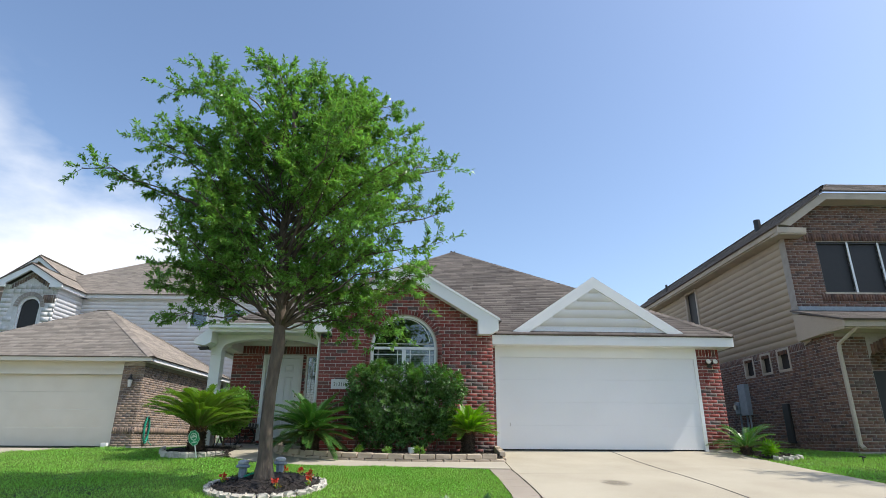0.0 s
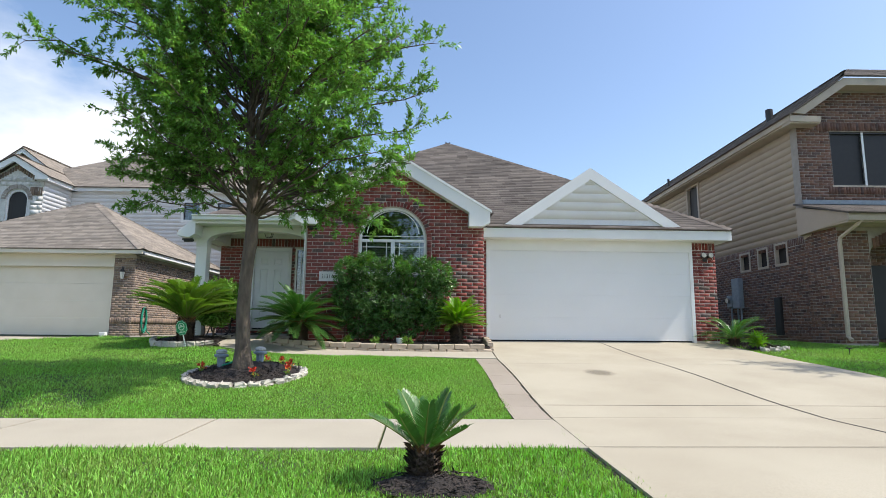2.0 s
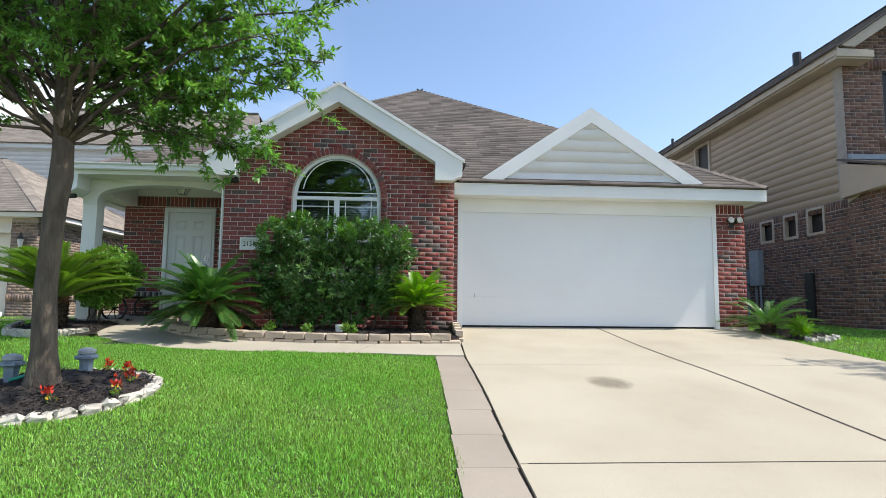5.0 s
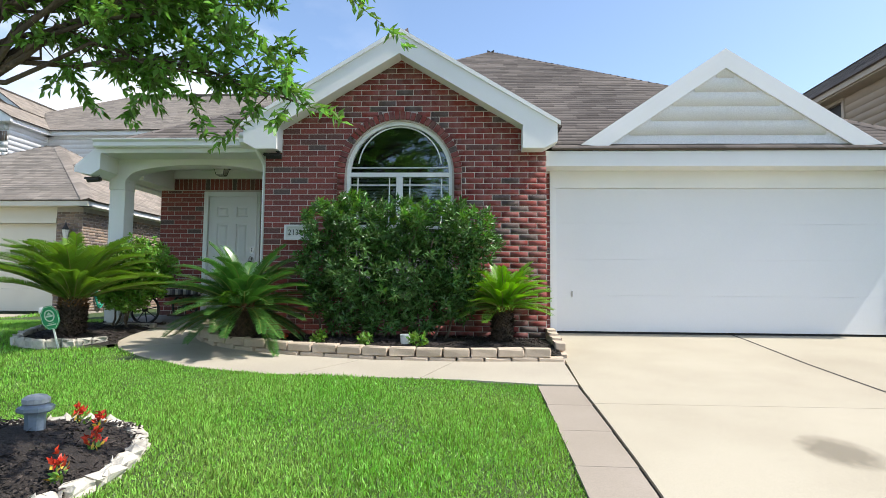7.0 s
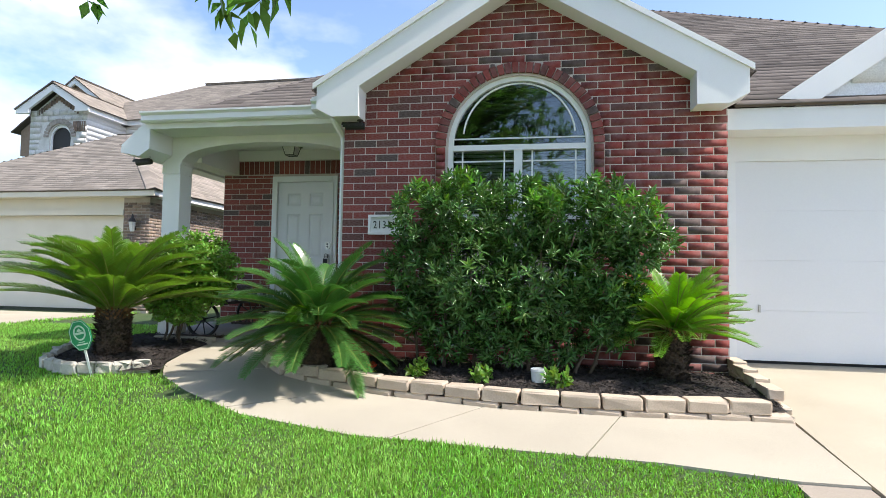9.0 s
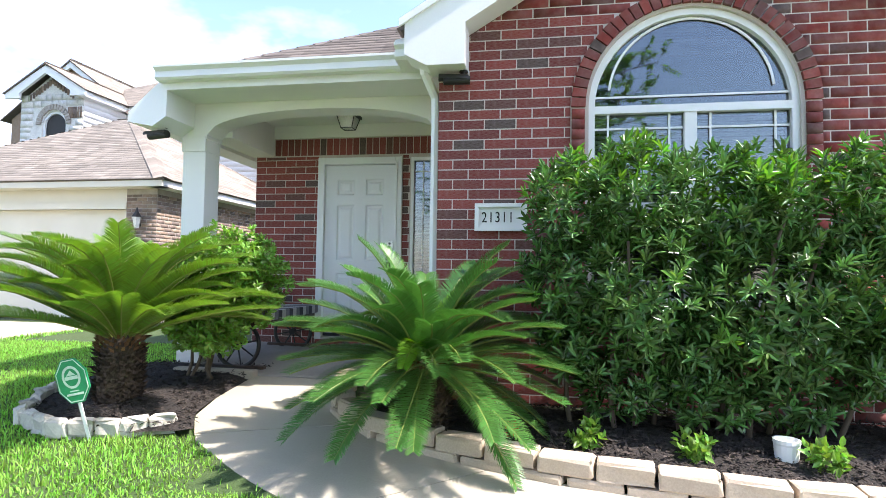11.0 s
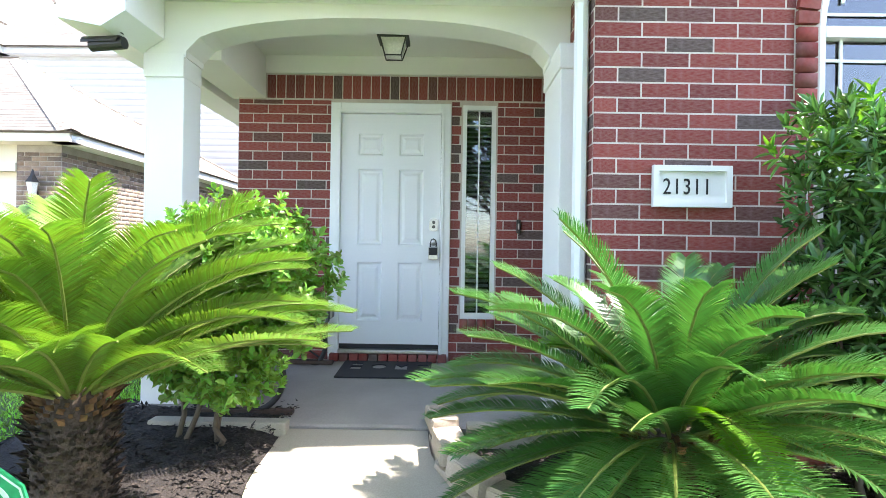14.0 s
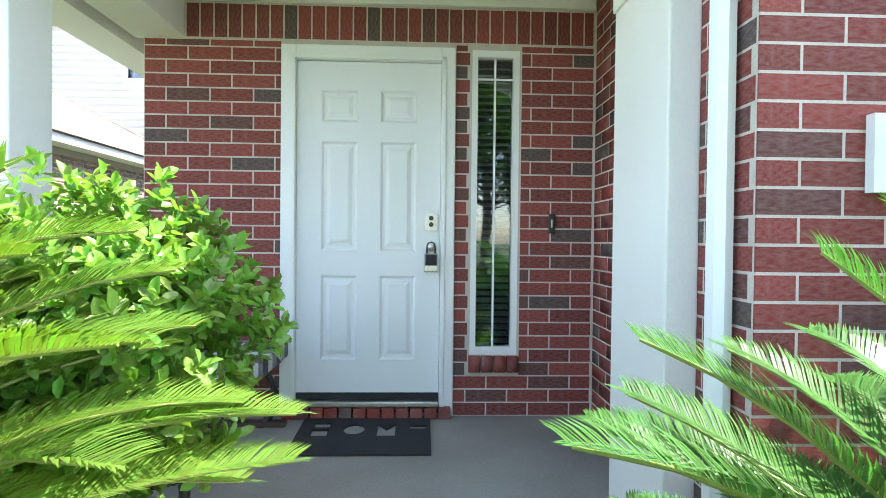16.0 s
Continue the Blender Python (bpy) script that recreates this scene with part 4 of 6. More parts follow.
roof_plane([(6.26, 13.45, 3.32), (6.26, 13.47, 3.32), (GP, 15.7, 4.75), (GP, 13.45, 4.75)], roof, shingle, thick=0.03)
roof_plane([(1.98, 13.47, 3.32), (1.98, 13.45, 3.32), (GP, 13.45, 4.75), (GP, 15.7, 4.75)], roof, shingle, thick=0.03)
ridge_cap([(7.44, EAVE_Y, EAVE_Z), APEX], roof, shingle)
ridge_cap([(-5.2, 13.45, EAVE_Z + 0.08), APEX], roof, shingle)
ridge_cap([APEX, (0.96, 20.8, 7.59)], roof, shingle)
ridge_cap([(PEAK_X, 13.4, 5.0), (PEAK_X, 16.0, 5.0)], roof, shingle)
ridge_cap([(GP, 13.75, 4.74), (GP, 15.7, 4.74)], roof, shingle)
part("roof_flashing", prism([(-2.9, 3.55), (-2.72, 3.55), (-2.72, 3.6), (-2.76, 3.68), (-2.8, 3.62), (-2.9, 3.6)], 13.15, 13.4, "y"), white_trim, house, "white flashing end above the gutter")
part("wall", block(-4.93, 7.0, 26.3, 26.5, 0.4, 3.3), mortar, house)


# ---- the tan brick house to the west ----
WEST_M = Matrix.Translation((-0.42, 0.62, 0.23)) @ pose(0, 0, 0, 0, 0, -1.0) @ Matrix.Scale(0.88, 4)
EAST_M = Matrix.Translation((-0.484, 0.031, 0.065)) @ pose(0, 0, 0, 0, 0, -1.87) @ Matrix.Scale(0.955, 4)
west_house = thing("tan_brick_house", "two-storey house with tan brick, white siding and beige garage door", "house", at=WEST_M)
WZ, WY, WX = 0.56, 19.95, -9.97
wall_w = part("wall", block(WX - 0.75, WX, WY, WY + 0.3, 0.2, 3.45), mortar_grey, west_house, "tan brick pier beside the garage door")
lay_joined(courses(-0.75, 0, WZ, 3.3), (WX, WY, 0), (1, 0, 0), wall_w, tan_brick)
wall_ws = part("wall", block(WX - 0.3, WX, WY + 0.3, 28, 0.2, 3.45), mortar_grey, west_house, "tan brick side wall")
lay_joined(courses(0, 8.0, WZ, 3.3), (WX, WY, 0), (0, 1, 0), wall_ws, tan_brick)
lay_joined([(k * 0.08, k * 0.08 + 0.068, WZ + 0.42, WZ + 0.62) for k in range(100)], (WX, WY, 0), (0, 1, 0), wall_ws, tan_brick, 0.02)
lay_joined([(-0.75 + k * 0.08, -0.75 + k * 0.08 + 0.068, WZ + 0.42, WZ + 0.62) for k in range(9)], (WX, WY, 0), (1, 0, 0), wall_w, tan_brick, 0.02)
part("wall", block(-18.0, -15.7, WY, WY + 0.3, 0.2, 3.45), mortar_grey, west_house)
part("garage_header", block(-15.7, WX - 0.75, WY + 0.02, WY + 0.3, 3.0, 3.45), cream_paint, west_house)
part("garage_header", block(-15.7, WX - 0.75, WY - 0.03, WY + 0.02, 2.98, 3.12), cream_paint, west_house)
gd = part("garage_door", block(-15.7, WX - 0.75, WY + 0.16, WY + 0.2, 0.3, 0.4), cream_paint, west_house, "beige sectional garage door")
for k in range(4):
    part("section", block(-15.69, WX - 0.76, WY + 0.15, WY + 0.2, 0.57 + 0.605 * k, 0.57 + 0.605 * (k + 1) - 0.004), cream_paint, gd)
part("fascia", block(-18.2, -9.6, WY - 0.35, WY - 0.3, 3.42, 3.6), cream_paint, west_house)
part("soffit", block(-18.2, -9.6, WY - 0.3, WY, 3.42, 3.45), cream_paint, west_house)
part("fascia", block(-9.65, -9.6, WY - 0.3, 28.2, 3.42, 3.6), white_trim, west_house)
part("soffit", block(WX, -9.65, WY - 0.3, 28.2, 3.42, 3.45), white_trim, west_house)
wr = part("roof", block(-14.4, -13.6, 23.4, 24, 4.5, 5.0), deck_dark, west_house, "tan shingle roofs")
WA, WB = (-13.75, 23.7, 6.1), (-14.3, 23.7, 6.1)
roof_plane([(-18.3, WY - 0.38, 3.58), (-9.55, WY - 0.38, 3.58), WA, WB], wr, shingle_tan)
roof_plane([(-9.55, WY - 0.38, 3.58), (-9.55, 27.9, 3.58), WA], wr, shingle_tan)
roof_plane([(-18.3, 28, 3.58), (-18.3, WY - 0.38, 3.58), WB], wr, shingle_tan)
roof_plane([(-9.55, 27.9, 3.58), (-18.3, 27.9, 3.58), WB, WA], wr, shingle_tan)
ridge_cap([(-9.55, WY - 0.38, 3.6), WA], wr, shingle_tan, 0.18)
ridge_cap([(-9.55, 27.9, 3.6), WA], wr, shingle_tan, 0.18)
# upper storey: a gabled bay in white stone, the long siding wall, and the big roof
AX0, AX1, AY, AZ = -20.35, -17.75, 26.0, 7.65
up = part("wall", prism([(AX0, 3.0), (AX1, 3.0), (AX1, AZ), ((AX0 + AX1) / 2, AZ + 0.92), (AX0, AZ)], AY, AY + 0.3, "y",
          holes=[[(-19.45, 5.15), (-18.45, 5.15)] + arc(-18.95, 6.75, 0.5, 0, 180, 12)]), white_stone, west_house, "white stone gable with an arched window")
stones = []
z = 4.4
while z < AZ:
    u, high = AX0, random.uniform(0.16, 0.26)
    while u < AX1:
        w = random.uniform(0.25, 0.55)
        b = min(u + w, AX1)
        if not (u < -18.35 and b > -19.55 and 4.8 < z + high / 2 < 7.3):
            stones.append((u + 0.01, b - 0.01, z + 0.01, z + high - 0.01))
        u += w
    z += high
lay_joined(stones, (0, AY, 0), (1, 0, 0), up, white_stone, 0.025, "stonework")
vous = bmesh.new()
for k in range(16):
    a0, a1 = 180 * k / 16 + 1, 180 * (k + 1) / 16 - 1
    prism(arc(-18.95, 6.75, 0.53, a0, a1, 1) + arc(-18.95, 6.75, 0.72, a1, a0, 1), AY - 0.06, AY + 0.02, "y", vous)
tagged(part("arch_bricks", vous, mortar_grey, up), kind="stuff")
lay_joined([(AX1 - 0.62 + k * 0.1, AX1 - 0.54 + k * 0.1, 6.95, 7.35) for k in range(6)], (0, AY, 0), (1, 0, 0), up, tan_brick, 0.03)
tw = part("window", prism([(-19.45, 5.15), (-18.45, 5.15)] + arc(-18.95, 6.75, 0.5, 0, 180, 12), AY + 0.12, AY + 0.16, "y"), screen_mat, west_house, "dark arched window")
bm = prism([(-19.45, 5.15), (-18.45, 5.15)] + arc(-18.95, 6.75, 0.5, 0, 180, 12), AY + 0.06, AY + 0.12, "y", holes=[[(-19.38, 5.23), (-18.52, 5.23)] + arc(-18.95, 6.72, 0.43, 0, 180, 12)])
part("window_frame", bm, white_trim, tw)
wsd = part("wall", block(AX1 - 0.2, AX1, AY + 0.3, 28.2, 3.0, AZ), white_siding, west_house, "white lapped siding")
siding(0, 3.2, 4.0, AZ, (AX1, AY, 0), (0, 1, 0), wsd, white_siding)
wmn = part("wall", prism([(AX1, 3.0), (-6.0, 3.0), (-6.0, AZ), (AX1, AZ)], 28.0, 28.3, "y",
           holes=[[(-12.1, 6.2), (-11.2, 6.2), (-11.2, 7.2), (-12.1, 7.2)], [(-10.4, 6.2), (-9.5, 6.2), (-9.5, 7.2), (-10.4, 7.2)]]), white_siding, west_house, "white lapped siding")
def upper_spans(z0, z1):
    if 6.1 < (z0 + z1) / 2 < 7.3:
        return [(AX1, -12.15), (-11.15, -10.45), (-9.45, -6)]
    return [(AX1, -6.0)]
siding(AX1, -6.0, 3.5, AZ, (0, 28.0, 0), (1, 0, 0), wmn, white_siding, upper_spans)
for a in (-12.1, -10.4):
    w = part("window", block(a, a + 0.9, 28.1, 28.14, 6.2, 7.2), pane_glass, west_house, "small upper window")
    part("window_frame", prism([(a - 0.05, 6.15), (a + 0.95, 6.15), (a + 0.95, 7.25), (a - 0.05, 7.25)], 27.96, 28.06, "y", holes=[[(a + 0.05, 6.25), (a + 0.85, 6.25), (a + 0.85, 7.15), (a + 0.05, 7.15)]]), white_trim, w)
    # dark plate added behind the pane in place of a shaded room
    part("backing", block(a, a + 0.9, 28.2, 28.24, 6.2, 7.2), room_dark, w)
part("fascia", block(AX1, AX1 + 0.3, AY - 0.3, 28.0, AZ - 0.02, AZ + 0.18), white_trim, west_house)
part("fascia", block(AX1, -5.8, 27.7, 28.0, AZ - 0.02, AZ + 0.18), white_trim, west_house)
AP = (AX0 + AX1) / 2
part("rake_board", prism([(AP, AZ + 1.12), (AX1 + 0.35, AZ + 0.2), (AX1 + 0.35, AZ), (AX1 - 0.25, AZ), (AX1 - 0.25, AZ + 0.18), (AP, AZ + 0.85)], AY - 0.35, AY - 0.25, "y"), white_trim, west_house)
part("rake_board", prism([(AP, AZ + 1.12), (AX0 - 0.35, AZ + 0.2), (AX0 - 0.35, AZ), (AX0 + 0.25, AZ), (AX0 + 0.25, AZ + 0.18), (AP, AZ + 0.85)], AY - 0.35, AY - 0.25, "y"), white_trim, west_house)
lay_joined([(AP + s * k * 0.11 - 0.04, AP + s * k * 0.11 + 0.04, AZ + 0.55 - k * 0.07, AZ + 0.78 - k * 0.07) for s in (-1, 1) for k in range(0, 9)], (0, AY, 0), (1, 0, 0), up, tan_brick, 0.03)
roof_plane([(AX1 + 0.4, AY - 0.4, AZ + 0.18), (AX1 + 0.4, 28.6, AZ + 0.18), (AP, 31.0, AZ + 1.2), (AP, AY - 0.4, AZ + 1.2)], wr, shingle_tan)
roof_plane([(AX0 - 0.4, 29, AZ + 0.18), (AX0 - 0.4, AY - 0.4, AZ + 0.18), (AP, AY - 0.4, AZ + 1.2), (AP, 31.0, AZ + 1.2)], wr, shingle_tan)
# a second, larger gable behind the first
BP, BY, BZ = -20.7, 28.4, 9.95
part("wall", prism([(BP - 2.9, AZ - 1.0), (BP + 2.9, AZ - 1.0), (BP + 2.9, BZ - 2.15), (BP, BZ - 0.1), (BP - 2.9, BZ - 2.15)], BY + 0.1, BY + 0.2, "y"), tan_brick, west_house)
for s in (1, -1):
    part("rake_board", prism([(BP, BZ + 0.05), (BP + s * 2.3, BZ - 1.6), (BP + s * 2.0, BZ - 1.6), (BP, BZ - 0.2)], BY - 0.1, BY, "y"), white_trim, west_house)
roof_plane([(BP + 3.2, BY - 0.15, BZ - 2.25), (BP + 3.2, 31, BZ - 2.25), (BP, 34, BZ + 0.1), (BP, BY - 0.15, BZ + 0.1)], wr, shingle_tan)
roof_plane([(BP - 3.2, 31, BZ - 2.25), (BP - 3.2, BY - 0.15, BZ - 2.25), (BP, BY - 0.15, BZ + 0.1), (BP, 34, BZ + 0.1)], wr, shingle_tan)
roof_plane([(-22, 27.6, AZ + 0.18), (-5.7, 27.6, AZ + 0.18), (-7.6, 33.2, 11.2), (-17.6, 33.2, 11.2)], wr, shingle_tan)
roof_plane([(-5.7, 38.8, AZ + 0.18), (-22, 38.8, AZ + 0.18), (-17.6, 33.2, 11.2), (-7.6, 33.2, 11.2)], wr, shingle_tan)
ridge_cap([(-17.6, 33.2, 11.2), (-7.6, 33.2, 11.2)], wr, deck_dark)
part("wall", block(-6.3, -6.0, 28.3, 38, 0.2, AZ), white_siding, west_house)
part("wall", prism([(27.9, AZ), (38.5, AZ), (33.2, 10.9)], -6.5, -6.2, "x"), white_siding, west_house)
tagged(part("driveway_west", sheet(steps(-14.0, -9.4, 4), steps(4.6, 17.9, 20), 0.02, 0.1), concrete), "pale concrete driveway of the tan brick house", "driveway", kind="structure")


# ---- the brown brick house to the east ----
east = thing("brown_brick_house", "two-storey house with brown brick and beige siding", "house", at=EAST_M)
EX, EY, EG = 10.62, 15.62, 0.72
EB, ET = 3.62, 6.72
sw = [(18.95, 18.4, 2.95, 3.52), (17.93, 17.42, 2.95, 3.54), (17.02, 16.45, 2.95, 3.56)]
holes = [[(a, c), (b, c), (b, d), (a, d)] for a, b, c, d in sw]
ew = part("wall", prism([(EY, 0.3), (32.5, 0.3), (32.5, EB), (EY, EB)], EX, EX + 0.25, "x", holes=holes), mortar_grey, east, "brown brick side wall in shade")
def east_spans(z0, z1):
    zm, got = (z0 + z1) / 2, [(EY, 27.5)]
    for a, b, c, d in sw:
        if c - 0.03 < zm < d + 0.03:
            got = [q for lo, hi in got for q in ((lo, min(hi, b - 0.03)), (max(lo, a + 0.03), hi)) if q[1] - q[0] > 0.02]
    return [(-b, -a) for a, b in got]
lay_joined(courses(-27.5, -EY, EG, EB - 0.22, east_spans), (EX, 0, 0), (0, -1, 0), ew, brown_brick)
lay_joined([(-27.5 + k * 0.08, -27.5 + k * 0.08 + 0.068, EB - 0.21, EB - 0.01) for k in range(148)], (EX, 0, 0), (0, -1, 0), ew, brown_brick)
for a, b, c, d in sw:
    w = part("window", block(EX + 0.1, EX + 0.13, b, a, c, d), screen_mat, east, "small dark side window")
    part("window_frame", prism([(b - 0.03, c - 0.03), (a + 0.03, c - 0.03), (a + 0.03, d + 0.03), (b - 0.03, d + 0.03)], EX - 0.02, EX + 0.09, "x", holes=[[(b + 0.03, c + 0.03), (a - 0.03, c + 0.03), (a - 0.03, d - 0.03), (b + 0.03, d - 0.03)]]), beige_trim, w)
es = part("wall", prism([(EY + 0.3, EB), (32.5, EB), (32.5, ET), (EY + 0.3, ET)], EX + 0.02, EX + 0.25, "x", holes=[[(21.65, 5.2), (22.6, 5.2), (22.6, 6.7), (21.65, 6.7)]]), beige_siding, east, "beige lapped siding")
def east_up(z0, z1):
    return [(-32.5, -22.65), (-21.6, -EY - 0.02)] if 5.15 < (z0 + z1) / 2 < 6.75 else [(-32.5, -EY - 0.02)]
siding(-30, -EY, EB, ET, (EX + 0.02, 0, 0), (0, -1, 0), es, beige_siding, east_up, 0.205)
w = part("window", block(EX + 0.08, EX + 0.1, 21.65, 22.6, 5.2, 6.7), screen_mat, east, "dark upper side window")
part("window_frame", prism([(21.6, 5.15), (22.65, 5.15), (22.65, 6.75), (21.6, 6.75)], EX - 0.03, EX + 0.08, "x", holes=[[(21.7, 5.25), (22.55, 5.25), (22.55, 6.65), (21.7, 6.65)]]), beige_trim, w)
# front
ef = part("wall", prism([(EX, EB), (18.0, EB), (18.0, 7.85), (11.72, 7.85), (EX, 7.1)], EY, EY + 0.3, "y", holes=[[(11.55, 5.05), (14.4, 5.05), (14.4, 6.62), (11.55, 6.62)]]), mortar_grey, east, "brown brick front wall")
def front_spans(z0, z1):
    zm = (z0 + z1) / 2
    lo = EX - 0.005 + max(0.0, (zm - 7.02) / 0.7)
    return [(lo, 11.55), (14.4, 18)] if 5.05 < zm < 6.62 else [(lo, 18)]
lay_joined(courses(EX, 18, 4.55, 7.78, front_spans), (0, EY, 0), (1, 0, 0), ef, brown_brick)
lay_joined([(11.2 + k * 0.08, 11.268 + k * 0.08, 6.64, 6.86) for k in range(40)] + [(11.4 + k * 0.08, 11.468 + k * 0.08, 4.8, 5.02) for k in range(38)], (0, EY, 0), (1, 0, 0), ef, brown_brick, 0.025)
w = part("window", block(11.55, 14.4, EY + 0.1, EY + 0.13, 5.05, 6.62), screen_mat, east, "dark screened front window")
bm = prism([(11.55, 5.05), (14.4, 5.05), (14.4, 6.62), (11.55, 6.62)], EY + 0.04, EY + 0.1, "y", holes=[[(11.6, 5.1), (12.47, 5.1), (12.47, 6.57), (11.6, 6.57)], [(12.53, 5.1), (13.4, 5.1), (13.4, 6.57), (12.53, 6.57)], [(13.46, 5.1), (14.35, 5.1), (14.35, 6.57), (13.46, 6.57)]])
part("window_frame", bm, dark_metal, w)
for a in (12.47, 13.4):
    part("mullion", block(a, a + 0.06, EY + 0.03, EY + 0.11, 5.06, 6.61), white_trim, w)
part("window_sill", block(11.5, 14.45, EY - 0.03, EY + 0.1, 5.0, 5.05), beige_trim, w)
part("fascia", prism([(10.2, 6.74), (11.05, 6.74), (11.05, 6.9), (10.2, 6.92)], EY - 0.42, EY - 0.385, "y"), beige_trim, east)
part("eave_box", block(10.22, 11.05, EY - 0.385, EY - 0.005, 6.70, 6.86), beige_trim, east)
part("rake_board", prism([(10.3, 6.99), (11.79, 8.03), (18, 8.03), (18, 7.82), (11.86, 7.82), (10.62, 6.96)], EY - 0.42, EY - 0.01, "y"), beige_trim, east)
part("fascia", prism([(EY - 0.4, 6.78), (32.9, 6.78), (32.9, 6.96), (EY - 0.4, 6.96)], 10.2, 10.26, "x"), beige_trim, east)
part("soffit", block(10.26, EX + 0.05, EY - 0.3, 32.9, 6.74, 6.78), beige_trim, east)
er = part("roof", block(14, 15, 20, 22, 6.8, 7.2), deck_dark, east, "brown shingle roof")
roof_plane([(10.15, 33, 6.95), (10.15, EY - 0.47, 6.95), (11.77, EY - 0.47, 8.085), (13.1, 16.7, 9.02), (13.1, 33, 9.02)], er, shingle)
roof_plane([(11.77, EY - 0.47, 8.085), (18.2, EY - 0.47, 8.085), (18.2, 16.7, 9.02), (13.1, 16.7, 9.02)], er, shingle)
ridge_cap([(11.77, EY - 0.45, 8.1), (13.1, 16.7, 9.04)], er, shingle)
roof_plane([(16, 33, 7.2), (16, 33.2, 7.2), (13.1, 33, 9.0), (13.1, 16.7, 9.0)], er, shingle)
# porch of the east house: a pent roof, its beige gable end, brick pier with an arch, dark entry
part("eave_box", prism([(15.3, 4.28), (15.62, 4.4), (15.62, 3.5), (15.3, 3.6)], EX - 0.05, EX + 0.02, "x"), beige_trim, east)
part("eave_box", prism([(13.75, 3.88), (EY, 4.4), (EY, 3.6), (13.75, 3.7)], EX - 0.2, EX - 0.05, "x"), beige_siding, east, "beige gable end of the porch roof")
part("fascia", block(EX - 0.2, 18, 13.68, 13.76, 3.68, 3.86), beige_trim, east)
part("soffit", block(EX - 0.18, 18, 13.76, EY, 3.64, 3.70), beige_trim, east)
roof_plane([(EX - 0.26, 13.62, 3.87), (18, 13.62, 3.87), (18, EY, 4.5), (EX - 0.26, EY, 4.5)], er, shingle)
part("flashing", block(EX, 18, EY - 0.06, EY - 0.012, 4.5, 4.62), grey_box, east)
PX0, PX1, PYF = 10.6, 11.4, 14.4
pier = part("pier", block(PX0, PX1, PYF, EY, 0.3, 3.64), mortar_grey, east, "brown brick porch pier")
lay_joined(courses(0, PX1 - PX0, EG, 3.55), (PX0, PYF, 0), (1, 0, 0), pier, brown_brick)
lay_joined(courses(0, EY - PYF, EG, 3.7), (PX0, EY, 0), (0, -1, 0), pier, brown_brick)
arch_e = [(PX1, 0.3), (PX1 + 0.02, 0.3), (PX1 + 0.02, 2.95)] + [(12.55 - 1.13 * math.cos(radians(a)), 2.95 + 0.5 * math.sin(radians(a))) for a in range(0, 91, 10)] + [(18, 3.45), (18, 3.72), (PX1, 3.72)]
part("arch", prism(arch_e, PYF + 0.02, PYF + 0.3, "y"), mortar_grey, east)
lay_joined([(PX1 + 0.1 + 0.085 * k, PX1 + 0.17 + 0.085 * k, 3.1 + 0.28 * math.sin(min(1, k / 10) * 1.5), 3.36 + 0.28 * math.sin(min(1, k / 10) * 1.5)) for k in range(20)], (0, PYF, 0), (1, 0, 0), pier, brown_brick, 0.02)
part("wall", block(EX, 18, EY, EY + 0.25, 0.3, EB), mortar_grey, east)
lay_joined(courses(EX, 13.0, EG, EB), (0, EY, 0), (1, 0, 0), ef, brown_brick)
part("door", block(12.2, 13.2, EY - 0.06, EY - 0.015, EG + 0.1, 2.8), screen_mat, east, "dark front door in the shaded porch")
part("downspout", tube([(10.75, 13.72, 3.7), (10.7, 13.8, 3.6), (10.62, 14.3, 3.35), (10.62, 14.34, 3.2), (10.62, 14.34, 0.9), (10.6, 14.2, 0.8)], 0.05, 6), beige_trim, east, "beige downspout at the porch pier")


# ---- plants ----
def unit(v):
    return v / np.maximum(np.linalg.norm(v, axis=-1, keepdims=True), 1e-9)


def leaves(base, way, up, length, width, fold=0.18, droop=0.12):
    """Folded, pointed leaves: six points and two faces each. All inputs are arrays."""
    way = unit(way)
    side = unit(np.cross(way, up))
    nrm = np.cross(side, way)
    L, W = length[:, None], width[:, None]
    mid = base + way * L * 0.45 - nrm * L * 0.0
    tip = base + way * L - nrm * L * droop
    pts = np.stack([base, mid + side * W * 0.5 + nrm * W * fold, mid - side * W * 0.5 + nrm * W * fold, tip], 1)
    faces = np.array([[0, 1, 3, 2]])[None] + 4 * np.arange(len(base))[:, None, None]
    return pts.reshape(-1, 3), faces.reshape(-1, 4)


def broad_leaves(base, way, up, length, width):
    """Lance-shaped leaves folded along the midrib and bent a little at the tip: six points each."""
    way = unit(way)
    side = unit(np.cross(way, up))
    nrm = np.cross(side, way)
    L, W = length[:, None], width[:, None]
    rib = lambda s, bend: base + way * L * s - nrm * L * bend
    low, high = rib(0.38, -0.02), rib(0.74, 0.03)
    lift = nrm * W * 0.16
    return np.stack([base, low + side * W * 0.5 + lift, high + side * W * 0.4 + lift, rib(1.0, 0.13), high - side * W * 0.4 + lift, low - side * W * 0.5 + lift], 1)


def sphere_dirs(n, r):
    return unit(r.normal(size=(n, 3)))


def branch_points(a, b, sag, n, r, wobble=0.0):
    a, b = np.array(a, float), np.array(b, float)
    t = np.linspace(0, 1, n)[:, None]
    p = a + (b - a) * t
    p[:, 2] += sag * np.sin(t[:, 0] * math.pi)
    p[1:-1] += r.normal(size=(n - 2, 3)) * wobble
    return p


